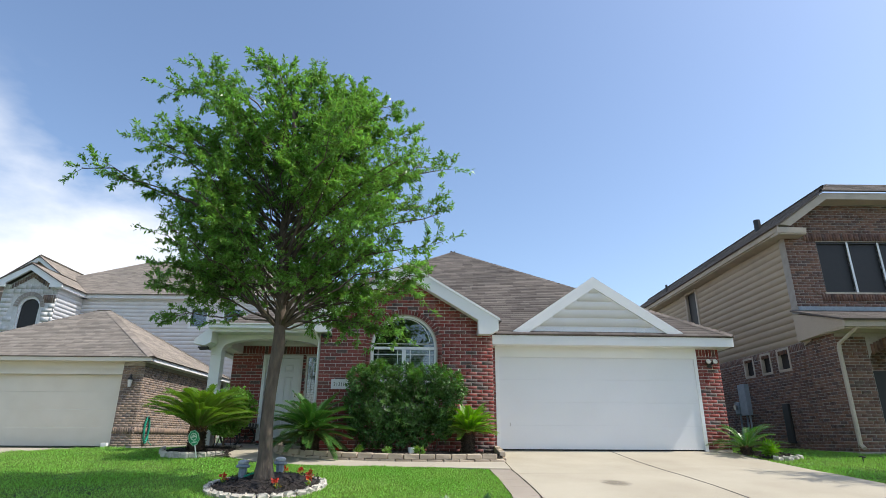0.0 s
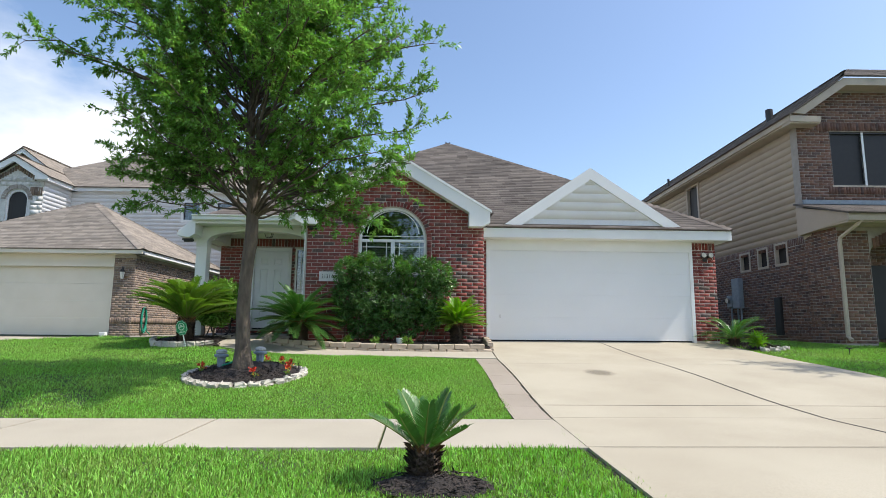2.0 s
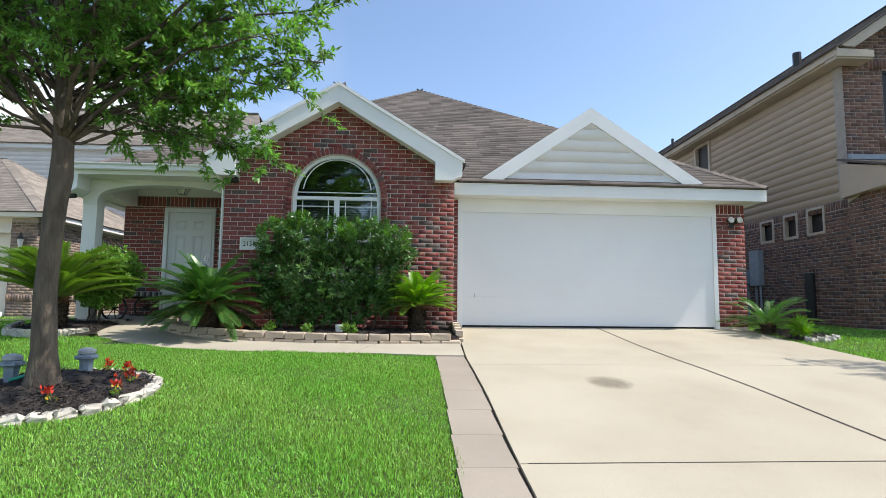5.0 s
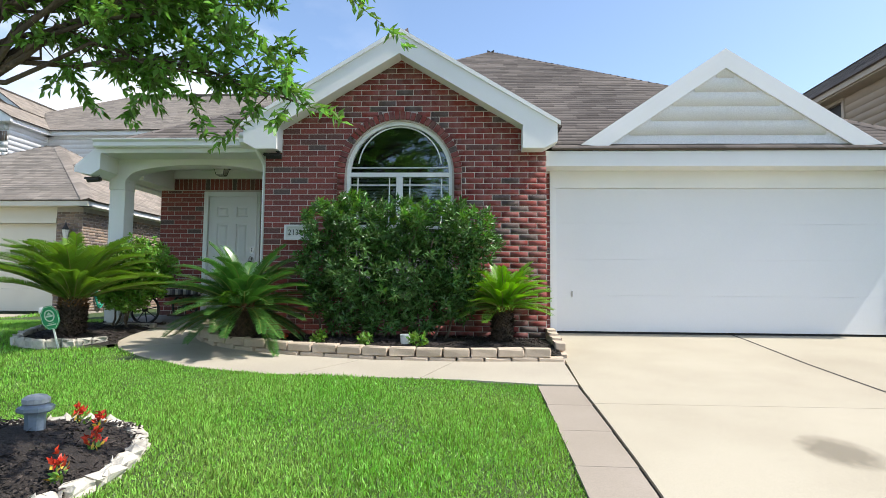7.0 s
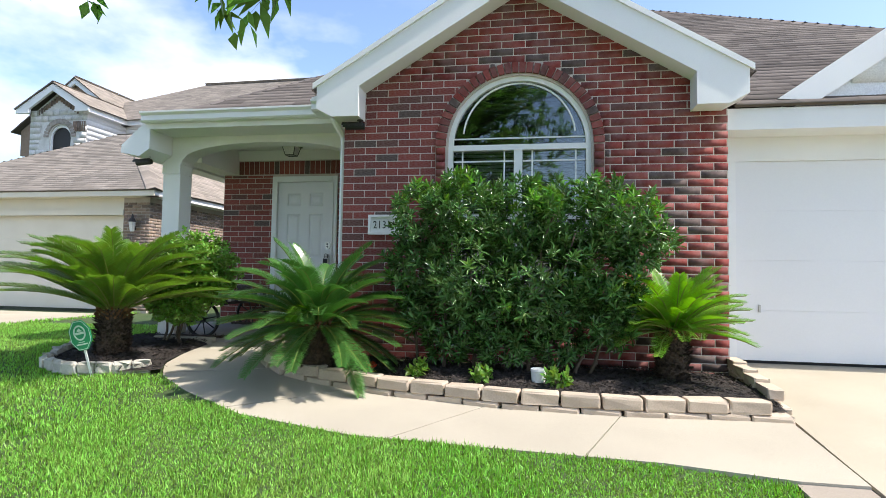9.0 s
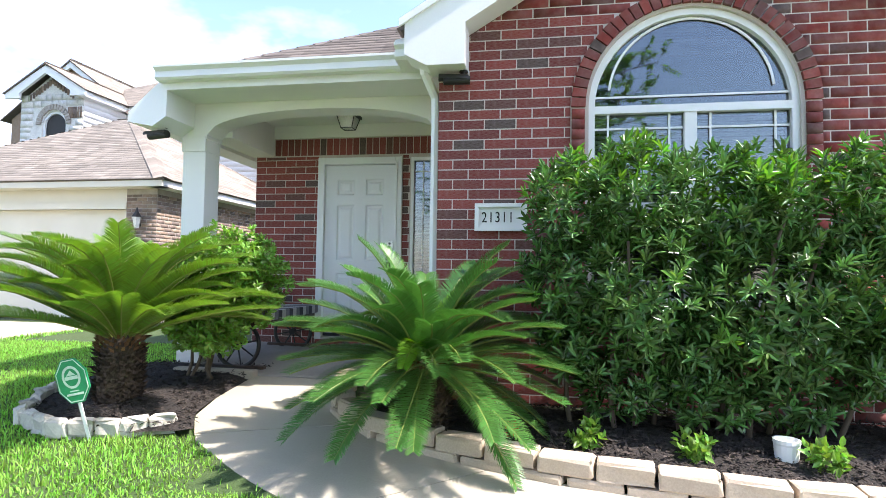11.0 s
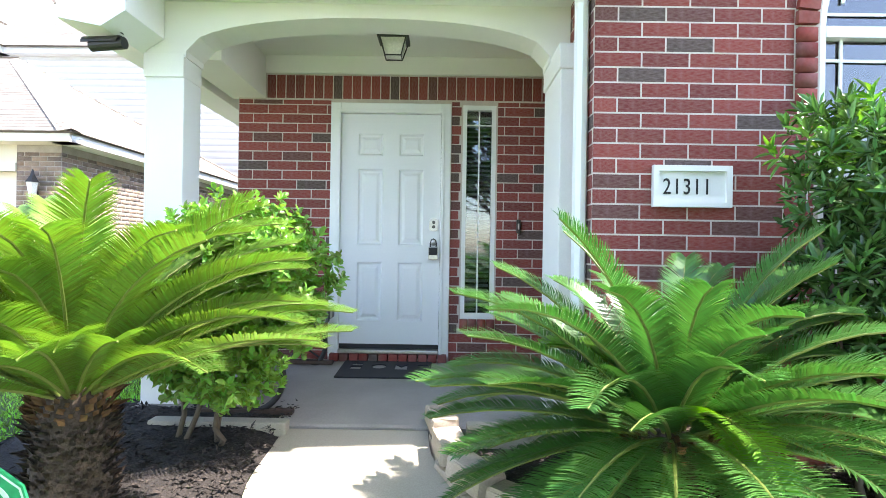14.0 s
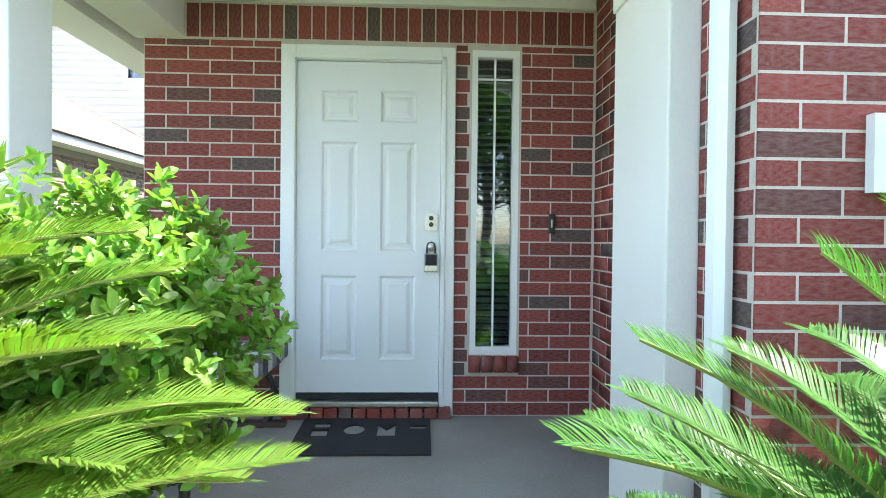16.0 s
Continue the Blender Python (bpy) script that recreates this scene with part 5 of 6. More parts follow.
def oak(name, label, foot, profile, top, limbs, seed, leaf_mat, per_twig=26, twigs=16, extra=()):
    """A young oak: tapered trunk, limbs to clumps of twigs, and leaves in loose sprays with gaps between."""
    r = np.random.default_rng(seed)
    tree = thing(name, label, "tree", at=pose(*foot))
    lead = [(0, 0, -0.15, 0.19), (0.0, 0, 0.03, 0.13), (-0.01, 0, 0.25, 0.098), (-0.035, 0.0, 0.7, 0.088), (-0.03, 0.01, 1.1, 0.083), (-0.005, 0.0, 1.5, 0.086), (0.02, 0.0, 1.72, 0.092), (0.02, 0.0, 1.9, 0.084), (0.0, 0, 2.4, 0.076), (-0.1, 0, 3.4, 0.062), (0.0, 0, 4.5, 0.05), (-0.1, 0, 5.6, 0.03), (-0.2, 0, top - 0.5, 0.012)]
    pts = np.array(lead)
    part("trunk", tube([tuple(p[:3]) for p in pts], list(pts[:, 3]), 14), bark, tree, "rough grey-brown trunk", smooth=True)
    ends = []
    zs = [p[0] for p in profile]
    while len(ends) < limbs:
        z = r.uniform(zs[0], zs[-1])
        wide = [np.interp(z, zs, [p[k] for p in profile]) for k in (1, 2)]
        a = r.uniform(0, math.tau)
        big = wide[1] if math.cos(a) > 0 else wide[0]
        if r.uniform() > big / 2.2:
            continue
        rad = big * math.sqrt(r.uniform(0.1, 1.0)) * (1 + 0.1 * math.sin(3 * a + 1.7 * z + seed))
        x, y = rad * math.cos(a), np.interp(z, [4.2, 5.6, 6.5], [0.85, 0.5, 0.3]) * rad * math.sin(a)
        if z < 2.55 + 0.7 * max(y, 0.0):
            continue
        ends.append((x, y, z))
    ends += list(extra)
    tw_base, tw_tip = [], []
    for e in ends:
        e = np.array(e)
        out = math.hypot(e[0], e[1])
        z0 = min(max(2.0 + 0.5 * min(max(e[1], 0), 0.8), e[2] - 0.35 * out - r.uniform(0.25, 1.0)), top - 0.8)
        a = [np.interp(z0, pts[:, 2], pts[:, k]) for k in range(2)] + [z0]
        p = branch_points(a, e, 0.1 * out, 8, r, 0.04)
        r0 = 0.008 + 0.006 * np.linalg.norm(e - a)
        part("limb", tube([tuple(q) for q in p], [r0 * (1 - 0.8 * k / 7) for k in range(8)], 6), bark, tree, smooth=True)
        head = unit((p[-1] - p[-4])[None])[0]
        for k in range(twigs):
            s = 1 - 0.62 * (k / twigs) ** 1.2
            at = np.array([np.interp(s, np.linspace(0, 1, 8), p[:, j]) for j in range(3)])
            d = unit((head * r.uniform(0.2, 1.1) + r.normal(size=3) * np.array([0.8, 0.8, 0.6]) + np.array([0, 0, 0.16]))[None])[0]
            d[2] = max(d[2], -0.6 if e[1] < 0.2 else -0.2)
            tw_base.append(at)
            tw_tip.append(at + d * r.uniform(0.2, 0.52))
    tb, tt = np.array(tw_base), np.array(tw_tip)
    # twigs, as thin three-sided bars in one mesh
    d = unit(tt - tb)
    s1 = unit(np.cross(d, np.array([0.3, 0.2, 0.9])))
    s2 = np.cross(d, s1)
    ring0 = [tb + 0.0045 * (math.cos(a) * s1 + math.sin(a) * s2) for a in (0, 2.09, 4.19)]
    tv = np.stack(ring0 + [tt], 1)
    tf = (np.array([(0, 1, 3), (1, 2, 3), (2, 0, 3)])[None] + 4 * np.arange(len(tb))[:, None, None]).reshape(-1, 3)
    tagged(part("twig_growth", soup("twig_growth", tv, tf), twig_mat, tree), kind="stuff")
    n = len(tb) * per_twig
    idx = np.repeat(np.arange(len(tb)), per_twig)
    s = r.uniform(0.2, 1.04, n)[:, None] ** 0.8
    base = tb[idx] + (tt - tb)[idx] * s + r.normal(size=(n, 3)) * 0.012
    way = d[idx] * 0.7 + sphere_dirs(n, r) * 0.85
    up = np.array([0, 0, 1.0]) + sphere_dirs(n, r) * 0.7
    v, f = leaves(base, way, up, r.uniform(0.048, 0.09, n), r.uniform(0.018, 0.031, n), 0.2, 0.15)
    tagged(part("crown", soup("crown", v, f), leaf_mat, tree, "many small green oak leaves"), kind="stuff")
    return tree


# crown radii towards west and east at rising heights above the foot
TREE_AT = (-2.31, 8.3, 0.5)
CROWN = [(2.3, 1.4, 1.2), (2.7, 1.75, 1.85), (3.3, 2.0, 2.4), (4.2, 2.2, 2.55), (5.0, 2.2, 2.3), (5.5, 2.15, 1.95), (5.9, 2.0, 1.6), (6.25, 1.6, 1.0)]
OUTLIERS = [(-3.35, 0.0, 4.55), (-2.7, -0.1, 4.35), (2.5, 0.1, 4.75), (-1.8, 0.0, 6.5), (-1.6, 0.1, 6.3), (-2.1, -0.1, 6.0), (0.25, 0.1, 6.35), (-0.1, 0.0, 6.2), (1.0, 0, 6.05), (1.5, 0.1, 5.75), (1.75, 0.15, 1.95), (1.35, 0.05, 2.05),
            (0.8, 0.1, 2.25), (-1.5, -0.1, 2.15), (1.5, -0.2, 2.4), (-1.75, 0, 2.6), (2.0, 0.0, 2.55), (1.9, -0.3, 2.95), (2.25, 0.1, 3.4), (2.35, 0.0, 3.9), (-1.9, 0.1, 3.0), (-0.8, 0.4, 2.75), (0.7, 0.5, 2.8), (0.0, 0.6, 2.9), (1.2, 0.4, 2.65), (-1.3, 0.3, 2.6)]
oak("oak_tree", "young oak tree with small green leaves in a stone ring", TREE_AT, CROWN, 6.6, 124, 3, leaf_oak, 42, 22, OUTLIERS)
oak("shade_tree", "leafy green oak tree by the neighbouring drive", (11.5, 9.5, 0.38), CROWN, 6.9, 60, 11, leaf_oak, 24, 14)


def frond(parent, r, root, azimuth, rise, bend, long, leaflet, count, mat, twist=0.0):
    """One feather leaf: an arching stalk with two combs of narrow leaflets that shorten to the tip."""
    n = 22
    s = np.linspace(0, 1, n)
    el = rise - bend * s ** 1.4
    out = np.array([math.cos(azimuth), math.sin(azimuth), 0])
    across = np.array([-out[1], out[0], 0])
    step = (np.cos(el)[:, None] * out + np.sin(el)[:, None] * np.array([0, 0, 1.0]) + across * (twist * s)[:, None]) * long / (n - 1)
    p = np.array(root) + np.cumsum(step, 0) - step[0]
    tang = unit(np.gradient(p, axis=0))
    k = np.repeat(np.linspace(0.1, 0.995, count), 2)
    sign = np.tile([1.0, -1.0], count)
    at = np.stack([np.interp(k, s, p[:, j]) for j in range(3)], 1)
    tg = unit(np.stack([np.interp(k, s, tang[:, j]) for j in range(3)], 1))
    side = unit(np.cross(tg, np.array([0, 0, 1.0]) + 0.001))
    nrm = np.cross(side, tg)
    size = leaflet * np.clip(np.minimum(0.35 + (k - 0.1) * 3.2, np.sqrt(np.clip(1.06 - np.clip((k - 0.55) / 0.45, 0, 1) ** 2 * 0.86, 0, 1))), 0.25, 1) * r.uniform(0.93, 1.05, len(k))
    lean = 0.3 + 0.55 * k
    way = unit(side * (sign * np.cos(lean))[:, None] + tg * np.sin(lean)[:, None] + nrm * 0.36 + r.normal(size=(len(k), 3)) * 0.03)
    broad = unit(np.cross(way, nrm))
    W = 0.0021 + 0.0011 * leaflet / 0.15
    mid = at + way * (size * 0.55)[:, None]
    tip = at + way * size[:, None] - nrm * (size * 0.1)[:, None]
    v = np.stack([at + broad * W * 0.7, at - broad * W * 0.7, mid + broad * W, mid - broad * W, tip], 1)
    base = 5 * np.arange(len(k))[:, None, None]
    quads = (np.array([(0, 1, 3, 2)])[None] + base).reshape(-1, 4)
    tris = (np.array([(2, 3, 4, 4)])[None] + base).reshape(-1, 4)
    me = bpy.data.meshes.new("frond")
    me.from_pydata(v.reshape(-1, 3).tolist(), [], quads.tolist() + tris[:, :3].tolist())
    leaf = part("frond", me, mat, parent)
    part("stalk", tube([tuple(q) for q in p[::3]], [0.009 * (1 - 0.75 * i / 8) for i in range(len(p[::3]))], 5), rachis_mat, leaf)
    return leaf


def sago(label, at, trunk_r, trunk_h, long, count, seed, leaflet, per_side, low=-25, high=78, bend=(35, 75), young=0, mat=None, group="sago palms in the beds", tone=None):
    r = np.random.default_rng(seed)
    palm = thing("sago_palm", label, "palm", group, at=pose(*at))
    prof = [(trunk_r * 0.95, -0.08), (trunk_r, 0.0), (trunk_r * 1.05, trunk_h * 0.4), (trunk_r * 0.95, trunk_h * 0.8), (trunk_r * 0.6, trunk_h + 0.02)]
    part("trunk", lathe(prof, 18), sago_trunk, palm, "dark shaggy trunk", smooth=True)
    # old leaf bases, packed in spirals
    n = int(420 * (trunk_r / 0.2) * (trunk_h / 0.5)) + 60
    k = np.arange(n)
    a = k * 2.39996
    z = trunk_h * (0.02 + 0.98 * k / n)
    o = np.stack([np.cos(a), np.sin(a), 0 * a], 1)
    base = o * (trunk_r * 0.9) + np.stack([0 * z, 0 * z, z], 1)
    way = o * 0.75 + np.array([0, 0, 0.75]) + r.normal(size=(n, 3)) * 0.15
    long_b = r.uniform(0.045, 0.1, n) * (0.6 + trunk_r * 2)
    for name, keep, m in (("leaf_base_growth", z < trunk_h * 0.8, sago_trunk), ("crown_growth", z >= trunk_h * 0.8, sago_crown)):
        v1, f1 = leaves(base[keep], way[keep], o[keep], long_b[keep], long_b[keep] * 0.36, 0.35, -0.1)
        v2, f2 = leaves(base[keep], way[keep], -o[keep], long_b[keep], long_b[keep] * 0.36, 0.35, 0.1)
        tagged(part(name, soup(name, np.concatenate([v1, v2]), np.concatenate([f1, f2 + len(v1)])), m, palm), kind="stuff")
    for i in range(count):
        q = (i + 0.5) / count
        az = i * 2.39996 + r.uniform(-0.25, 0.25)
        rise = radians(high + (low - high) * q ** 0.9 + r.uniform(-7, 7))
        b = radians(r.uniform(*bend)) * (1.15 - 0.75 * q)
        root = (0.4 * trunk_r * math.cos(az), 0.4 * trunk_r * math.sin(az), trunk_h - 0.02)
        frond(palm, r, root, az, rise, b, long * r.uniform(0.88, 1.06), leaflet, per_side, (tone or frond_mat), r.uniform(-0.25, 0.25))
    for i in range(young):
        az = i * 2.1 + 0.6
        frond(palm, r, (0, 0, trunk_h), az, radians(82 - 22 * (i % 3)), radians(75), long * r.uniform(0.5, 0.8), leaflet * 0.75, per_side, frond_new, r.uniform(-0.3, 0.3))
    return palm


sago("large sago palm with arching olive fronds beside the porch", (-4.88, 12.66, 0.64), 0.15, 0.56, 1.14, 80, 1, 0.16, 150, 24, 88, (48, 82), 2, tone=frond_olive)
sago("spreading sago palm with drooping fronds beside the curved walk", (-2.47, 12.45, 0.68), 0.16, 0.47, 0.92, 88, 2, 0.14, 140, -22, 84, (35, 75), 8)
sago("small bright green sago palm by the garage", (0.86, 12.8, 0.66), 0.13, 0.5, 0.68, 84, 5, 0.12, 90, 0, 84, (30, 70), 3, tone=frond_new)
sago("sago palm with thin arching fronds beside the driveway", (7.2, 13.12, 0.7), 0.1, 0.16, 0.8, 28, 8, 0.12, 80, 0, 76, (45, 80))
sago("young sago palm with upright fronds on the verge", (0.1, 4.1, 0.09), 0.085, 0.22, 0.38, 12, 4, 0.1, 70, 28, 76, (-5, 30), group="")


def shrub(name, label, category, lumps, per_lump, stems, seed, mat, leaf_len, leaf_wide, rosette=9, upright=0.5, group="", lit_mat=None):
    """A shrub: stems, and rosettes of leaves spread through overlapping lumps, thicker near their skins."""
    r = np.random.default_rng(seed)
    bush = thing(name, label, category, group)
    for a, b in stems:
        p = branch_points(a, b, 0.0, 6, r, 0.025)
        part("stem", tube([tuple(q) for q in p], [0.019 - 0.0022 * k for k in range(6)], 6), twig_mat, bush, smooth=True)
    spots, outs = [], []
    for (cx, cy, cz), (rx, ry, rz) in lumps:
        k = int(per_lump * rx * rz / 0.16)
        d = sphere_dirs(k, r)
        rad = r.uniform(0.25, 1.0, k)[:, None] ** 0.45
        spots.append(np.array([cx, cy, cz]) + d * rad * np.array([rx, ry, rz]) * r.uniform(0.9, 1.1, (k, 1)))
        outs.append(d)
    spots, outs = np.concatenate(spots), np.concatenate(outs)
    axis = unit(outs * 0.7 + np.array([0, 0, upright]) + r.normal(size=spots.shape) * 0.3)
    n = len(spots) * rosette
    idx = np.repeat(np.arange(len(spots)), rosette)
    e1 = unit(np.cross(axis, np.array([0.3, 0.9, 0.2])))
    e2 = np.cross(axis, e1)
    turn = np.tile(np.arange(rosette) * 2.39996, len(spots)) + np.repeat(r.uniform(0, math.tau, len(spots)), rosette)
    open_by = np.tile(np.linspace(0.3, 1.5, rosette), len(spots)) + r.normal(size=n) * 0.18
    way = axis[idx] * np.cos(open_by)[:, None] + (e1[idx] * np.cos(turn)[:, None] + e2[idx] * np.sin(turn)[:, None]) * np.sin(open_by)[:, None] + r.normal(size=(n, 3)) * 0.1
    along = -axis[idx] * np.tile(np.linspace(0.0, 0.6, rosette), len(spots))[:, None] * leaf_len
    v = broad_leaves(spots[idx] + along + r.normal(size=(n, 3)) * 0.006, way, axis[idx] + sphere_dirs(n, r) * 0.25, r.uniform(0.6, 1.1, n) * leaf_len, r.uniform(0.75, 1.15, n) * leaf_wide)
    lit_pick = np.zeros(n, bool)
    if lit_mat:
        # mostly upper leaves, a few in front: sunlight put into their colour
        high = np.quantile(spots[:, 2], 0.72)
        lit_pick = (((spots[:, 2] > high) & (outs[:, 2] > 0.1) & (r.uniform(size=len(spots)) < 0.4)) | ((outs[:, 1] < -0.5) & (r.uniform(size=len(spots)) < 0.04)))[idx]
    for part_name, pick, m in (("foliage", ~lit_pick, mat), ("new_growth", lit_pick, lit_mat)):
        if pick.any():
            vv = v[pick].reshape(-1, 3)
            ff = (np.array([[0, 1, 2, 3], [0, 3, 4, 5]])[None] + 6 * np.arange(int(pick.sum()))[:, None, None]).reshape(-1, 4)
            tagged(part(part_name, soup(part_name, vv, ff), m, bush), kind="stuff")
    return bush


HEDGE = [((-1.48, 12.75, 2.2), (0.38, 0.42, 0.42)), ((-1.1, 12.7, 2.3), (0.42, 0.42, 0.36)), ((-0.55, 12.75, 2.2), (0.42, 0.42, 0.42)), ((0.0, 12.7, 2.25), (0.45, 0.42, 0.38)),
         ((0.42, 12.6, 2.15), (0.36, 0.38, 0.38)), ((0.55, 12.5, 1.95), (0.28, 0.3, 0.26)), ((-1.52, 12.75, 1.65), (0.38, 0.42, 0.45)), ((-1.0, 12.6, 1.65), (0.5, 0.45, 0.5)),
         ((-0.35, 12.6, 1.6), (0.5, 0.45, 0.5)), ((0.2, 12.65, 1.6), (0.4, 0.42, 0.45)), ((-1.35, 12.75, 1.28), (0.42, 0.4, 0.3)), ((-0.65, 12.65, 1.25), (0.45, 0.4, 0.32)), ((0.0, 12.65, 1.28), (0.4, 0.38, 0.3)), ((0.3, 12.6, 1.3), (0.3, 0.3, 0.3)), ((-1.2, 12.65, 1.0), (0.3, 0.26, 0.2)), ((-0.7, 12.6, 0.99), (0.34, 0.26, 0.2)), ((-0.2, 12.6, 1.0), (0.32, 0.26, 0.2))]
HEDGE_STEMS = [((-1.5 + 0.13 * k, 12.7 + 0.12 * math.sin(k * 2.1), 0.62), (-1.75 + 0.19 * k, 12.7 + 0.25 * math.sin(k * 1.3), 1.9 + 0.3 * math.sin(k))) for k in range(13)]
shrub("hedge_shrub", "tall dense dark green shrub under the arched window", "shrub", HEDGE, 125, HEDGE_STEMS, 21, leaf_hedge, 0.098, 0.023, 14, 0.7, "", leaf_sunlit)
BUSH = [((-4.5, 13.4, 1.72), (0.46, 0.42, 0.42)), ((-4.28, 13.45, 1.6), (0.35, 0.38, 0.42)), ((-4.68, 13.35, 1.5), (0.38, 0.36, 0.42)), ((-4.55, 13.2, 1.3), (0.36, 0.3, 0.26)), ((-4.4, 13.15, 1.18), (0.26, 0.24, 0.18))]
shrub("round_bush", "rounded light green bush clipped beside the porch column", "bush", BUSH, 380, [((-4.68, 13.25, 0.62), (-4.6, 13.35, 1.4)), ((-4.56, 13.2, 0.62), (-4.42, 13.3, 1.35)), ((-4.5, 13.26, 0.62), (-4.55, 13.4, 1.5)), ((-4.75, 13.3, 0.62), (-4.75, 13.4, 1.3))], 22, leaf_bush, 0.06, 0.029, 9, 0.5)
shrub("round_bush", "dark green clipped bush by the neighbouring porch", "bush", [((12.0, 13.3, 1.15), (0.5, 0.4, 0.45)), ((12.5, 13.3, 1.1), (0.5, 0.4, 0.42))], 90, [((12.0, 13.3, 0.6), (12.0, 13.3, 1.1)), ((12.5, 13.3, 0.6), (12.5, 13.3, 1.1))], 23, leaf_bush, 0.06, 0.027, 8, 0.5)
for k, (x, y) in enumerate(((-1.45, 12.33), (-0.85, 12.25), (-0.2, 12.2))):
    shrub("bedding_plant", "small leafy green plant in dark mulch", "plant", [((x, y, 0.76), (0.1, 0.1, 0.09))], 420, [((x, y, 0.62), (x, y, 0.76))], 30 + k, leaf_bush, 0.07, 0.035, 6, 0.8, "small plants in the bed")
shrub("bedding_plant", "small spiky green plant beside white stones", "plant", [((7.42, 12.62, 0.84), (0.14, 0.14, 0.13))], 300, [((7.42, 12.62, 0.62), (7.42, 12.62, 0.85))], 35, frond_new, 0.16, 0.012, 9, 1.0)


# ---- grass ----
def inside(px, py, loop):
    got = np.zeros(len(px), bool)
    for (x0, y0), (x1, y1) in zip(loop, loop[1:] + loop[:1]):
        cross = ((y0 > py) != (y1 > py)) & (px < (x1 - x0) * (py - y0) / ((y1 - y0) or 1e-9) + x0)
        got ^= cross
    return got


BED_WEST = [(-4.0, 12.28), (-4.45, 12.18), (-4.9, 12.12), (-5.35, 12.3), (-5.6, 12.75), (-5.75, 13.3), (-5.5, 14.0), (-4.26, 14.0), (-4.25, 13.3), (-4.26, 13.0), (-4.19, 12.58)]
RING_C, RING_A, RING_B = (-2.31, 8.5), 0.76, 0.8
HOUSE_AREA = [(-5.3, 13.55), (-5.3, 30), (7.3, 30), (7.3, 13.4), (1.5, 13.4), (1.46, 10.82)] + OUTER[1:]
ground_v = np.vectorize(ground_z)


def turf(name, label, x0, x1, y0, y1, density, tall, wide, seed, keep=lambda x, y: x == x):
    r = np.random.default_rng(seed)
    n = int((x1 - x0) * (y1 - y0) * density)
    x, y = r.uniform(x0, x1, n), r.uniform(y0, y1, n)
    ok = keep(x, y) & ~inside(x, y, HOUSE_AREA) & ~inside(x, y, BED_WEST) & ((x - RING_C[0]) ** 2 / (RING_A + 0.03) ** 2 + (y - RING_C[1]) ** 2 / (RING_B + 0.03) ** 2 > 1)
    x, y = x[ok], y[ok]
    n = len(x)
    patch = 0.78 + 0.3 * np.sin(x * 2.3 + np.sin(y * 1.9)) * np.sin(y * 2.7 + 1.0) + 0.12 * np.sin(x * 7.1 + y * 5.3)
    L = tall * np.clip(patch, 0.5, 1.2) * r.uniform(0.55, 1.2, n)
    a = r.uniform(0, math.tau, n)
    lean = np.abs(r.normal(0, 0.55, n)).clip(0, 1.25)
    way = np.stack([np.cos(a) * np.sin(lean), np.sin(a) * np.sin(lean), np.cos(lean)], 1)
    b = r.uniform(0, math.tau, n)
    side = np.stack([np.cos(b), np.sin(b), 0 * b], 1) * (wide * r.uniform(0.7, 1.2, n))[:, None] * 0.5
    root = np.stack([x, y, ground_v(x, y) - 0.004], 1)
    mid = root + way * (L * 0.55)[:, None]
    drop = way.copy()
    drop[:, 2] *= 0.45
    tip = mid + unit(drop) * (L * 0.5)[:, None]
    v = np.stack([root - side * 0.8, root + side * 0.8, mid + side, mid - side, tip], 1)
    base = 5 * np.arange(n)[:, None]
    f = np.stack([np.array([(0, 1, 2)]) + base, np.array([(0, 2, 3)]) + base, np.array([(3, 2, 4)]) + base], 1).reshape(-1, 3)
    return tagged(part(name, soup(name, v, f), grass_mat), label, "grass", kind="stuff")


turf("lawn_grass", "short thick bright green lawn grass", -3.6, 1.07, 6.32, 11.6, 9500, 0.05, 0.0062, 41)
turf("lawn_grass", "short thick bright green lawn grass", -9.0, -3.6, 6.32, 15.5, 3600, 0.055, 0.0082, 42)
turf("lawn_grass", "short thick bright green lawn grass", -3.6, 1.07, 11.6, 12.5, 100, 0.08, 0.007, 43)
turf("lawn_grass", "far lawn of short green grass", -16.0, -9.0, 6.32, 20.0, 700, 0.09, 0.013, 44, lambda x, y: (x > -9.35))
turf("verge_grass", "green verge grass between pavement and street", -5.0, 1.3, 2.9, 4.97, 6500, 0.06, 0.0075, 45, lambda x, y: (x < 1.3 - 0.5 * np.clip(3.6 - y, 0, 1)) & ((x - 0.16) ** 2 / 0.1 + (y - 4.02) ** 2 / 0.05 > 1))
turf("lawn_grass", "short green grass between the driveways", 7.12, 12.5, 6.35, 17.5, 1900, 0.065, 0.009, 46, lambda x, y: (y < 14.5) | (x < 10.0))
turf("edge_grass", "grass growing in the driveway joint", 1.3, 1.42, 3.2, 6.3, 1200, 0.05, 0.006, 47)


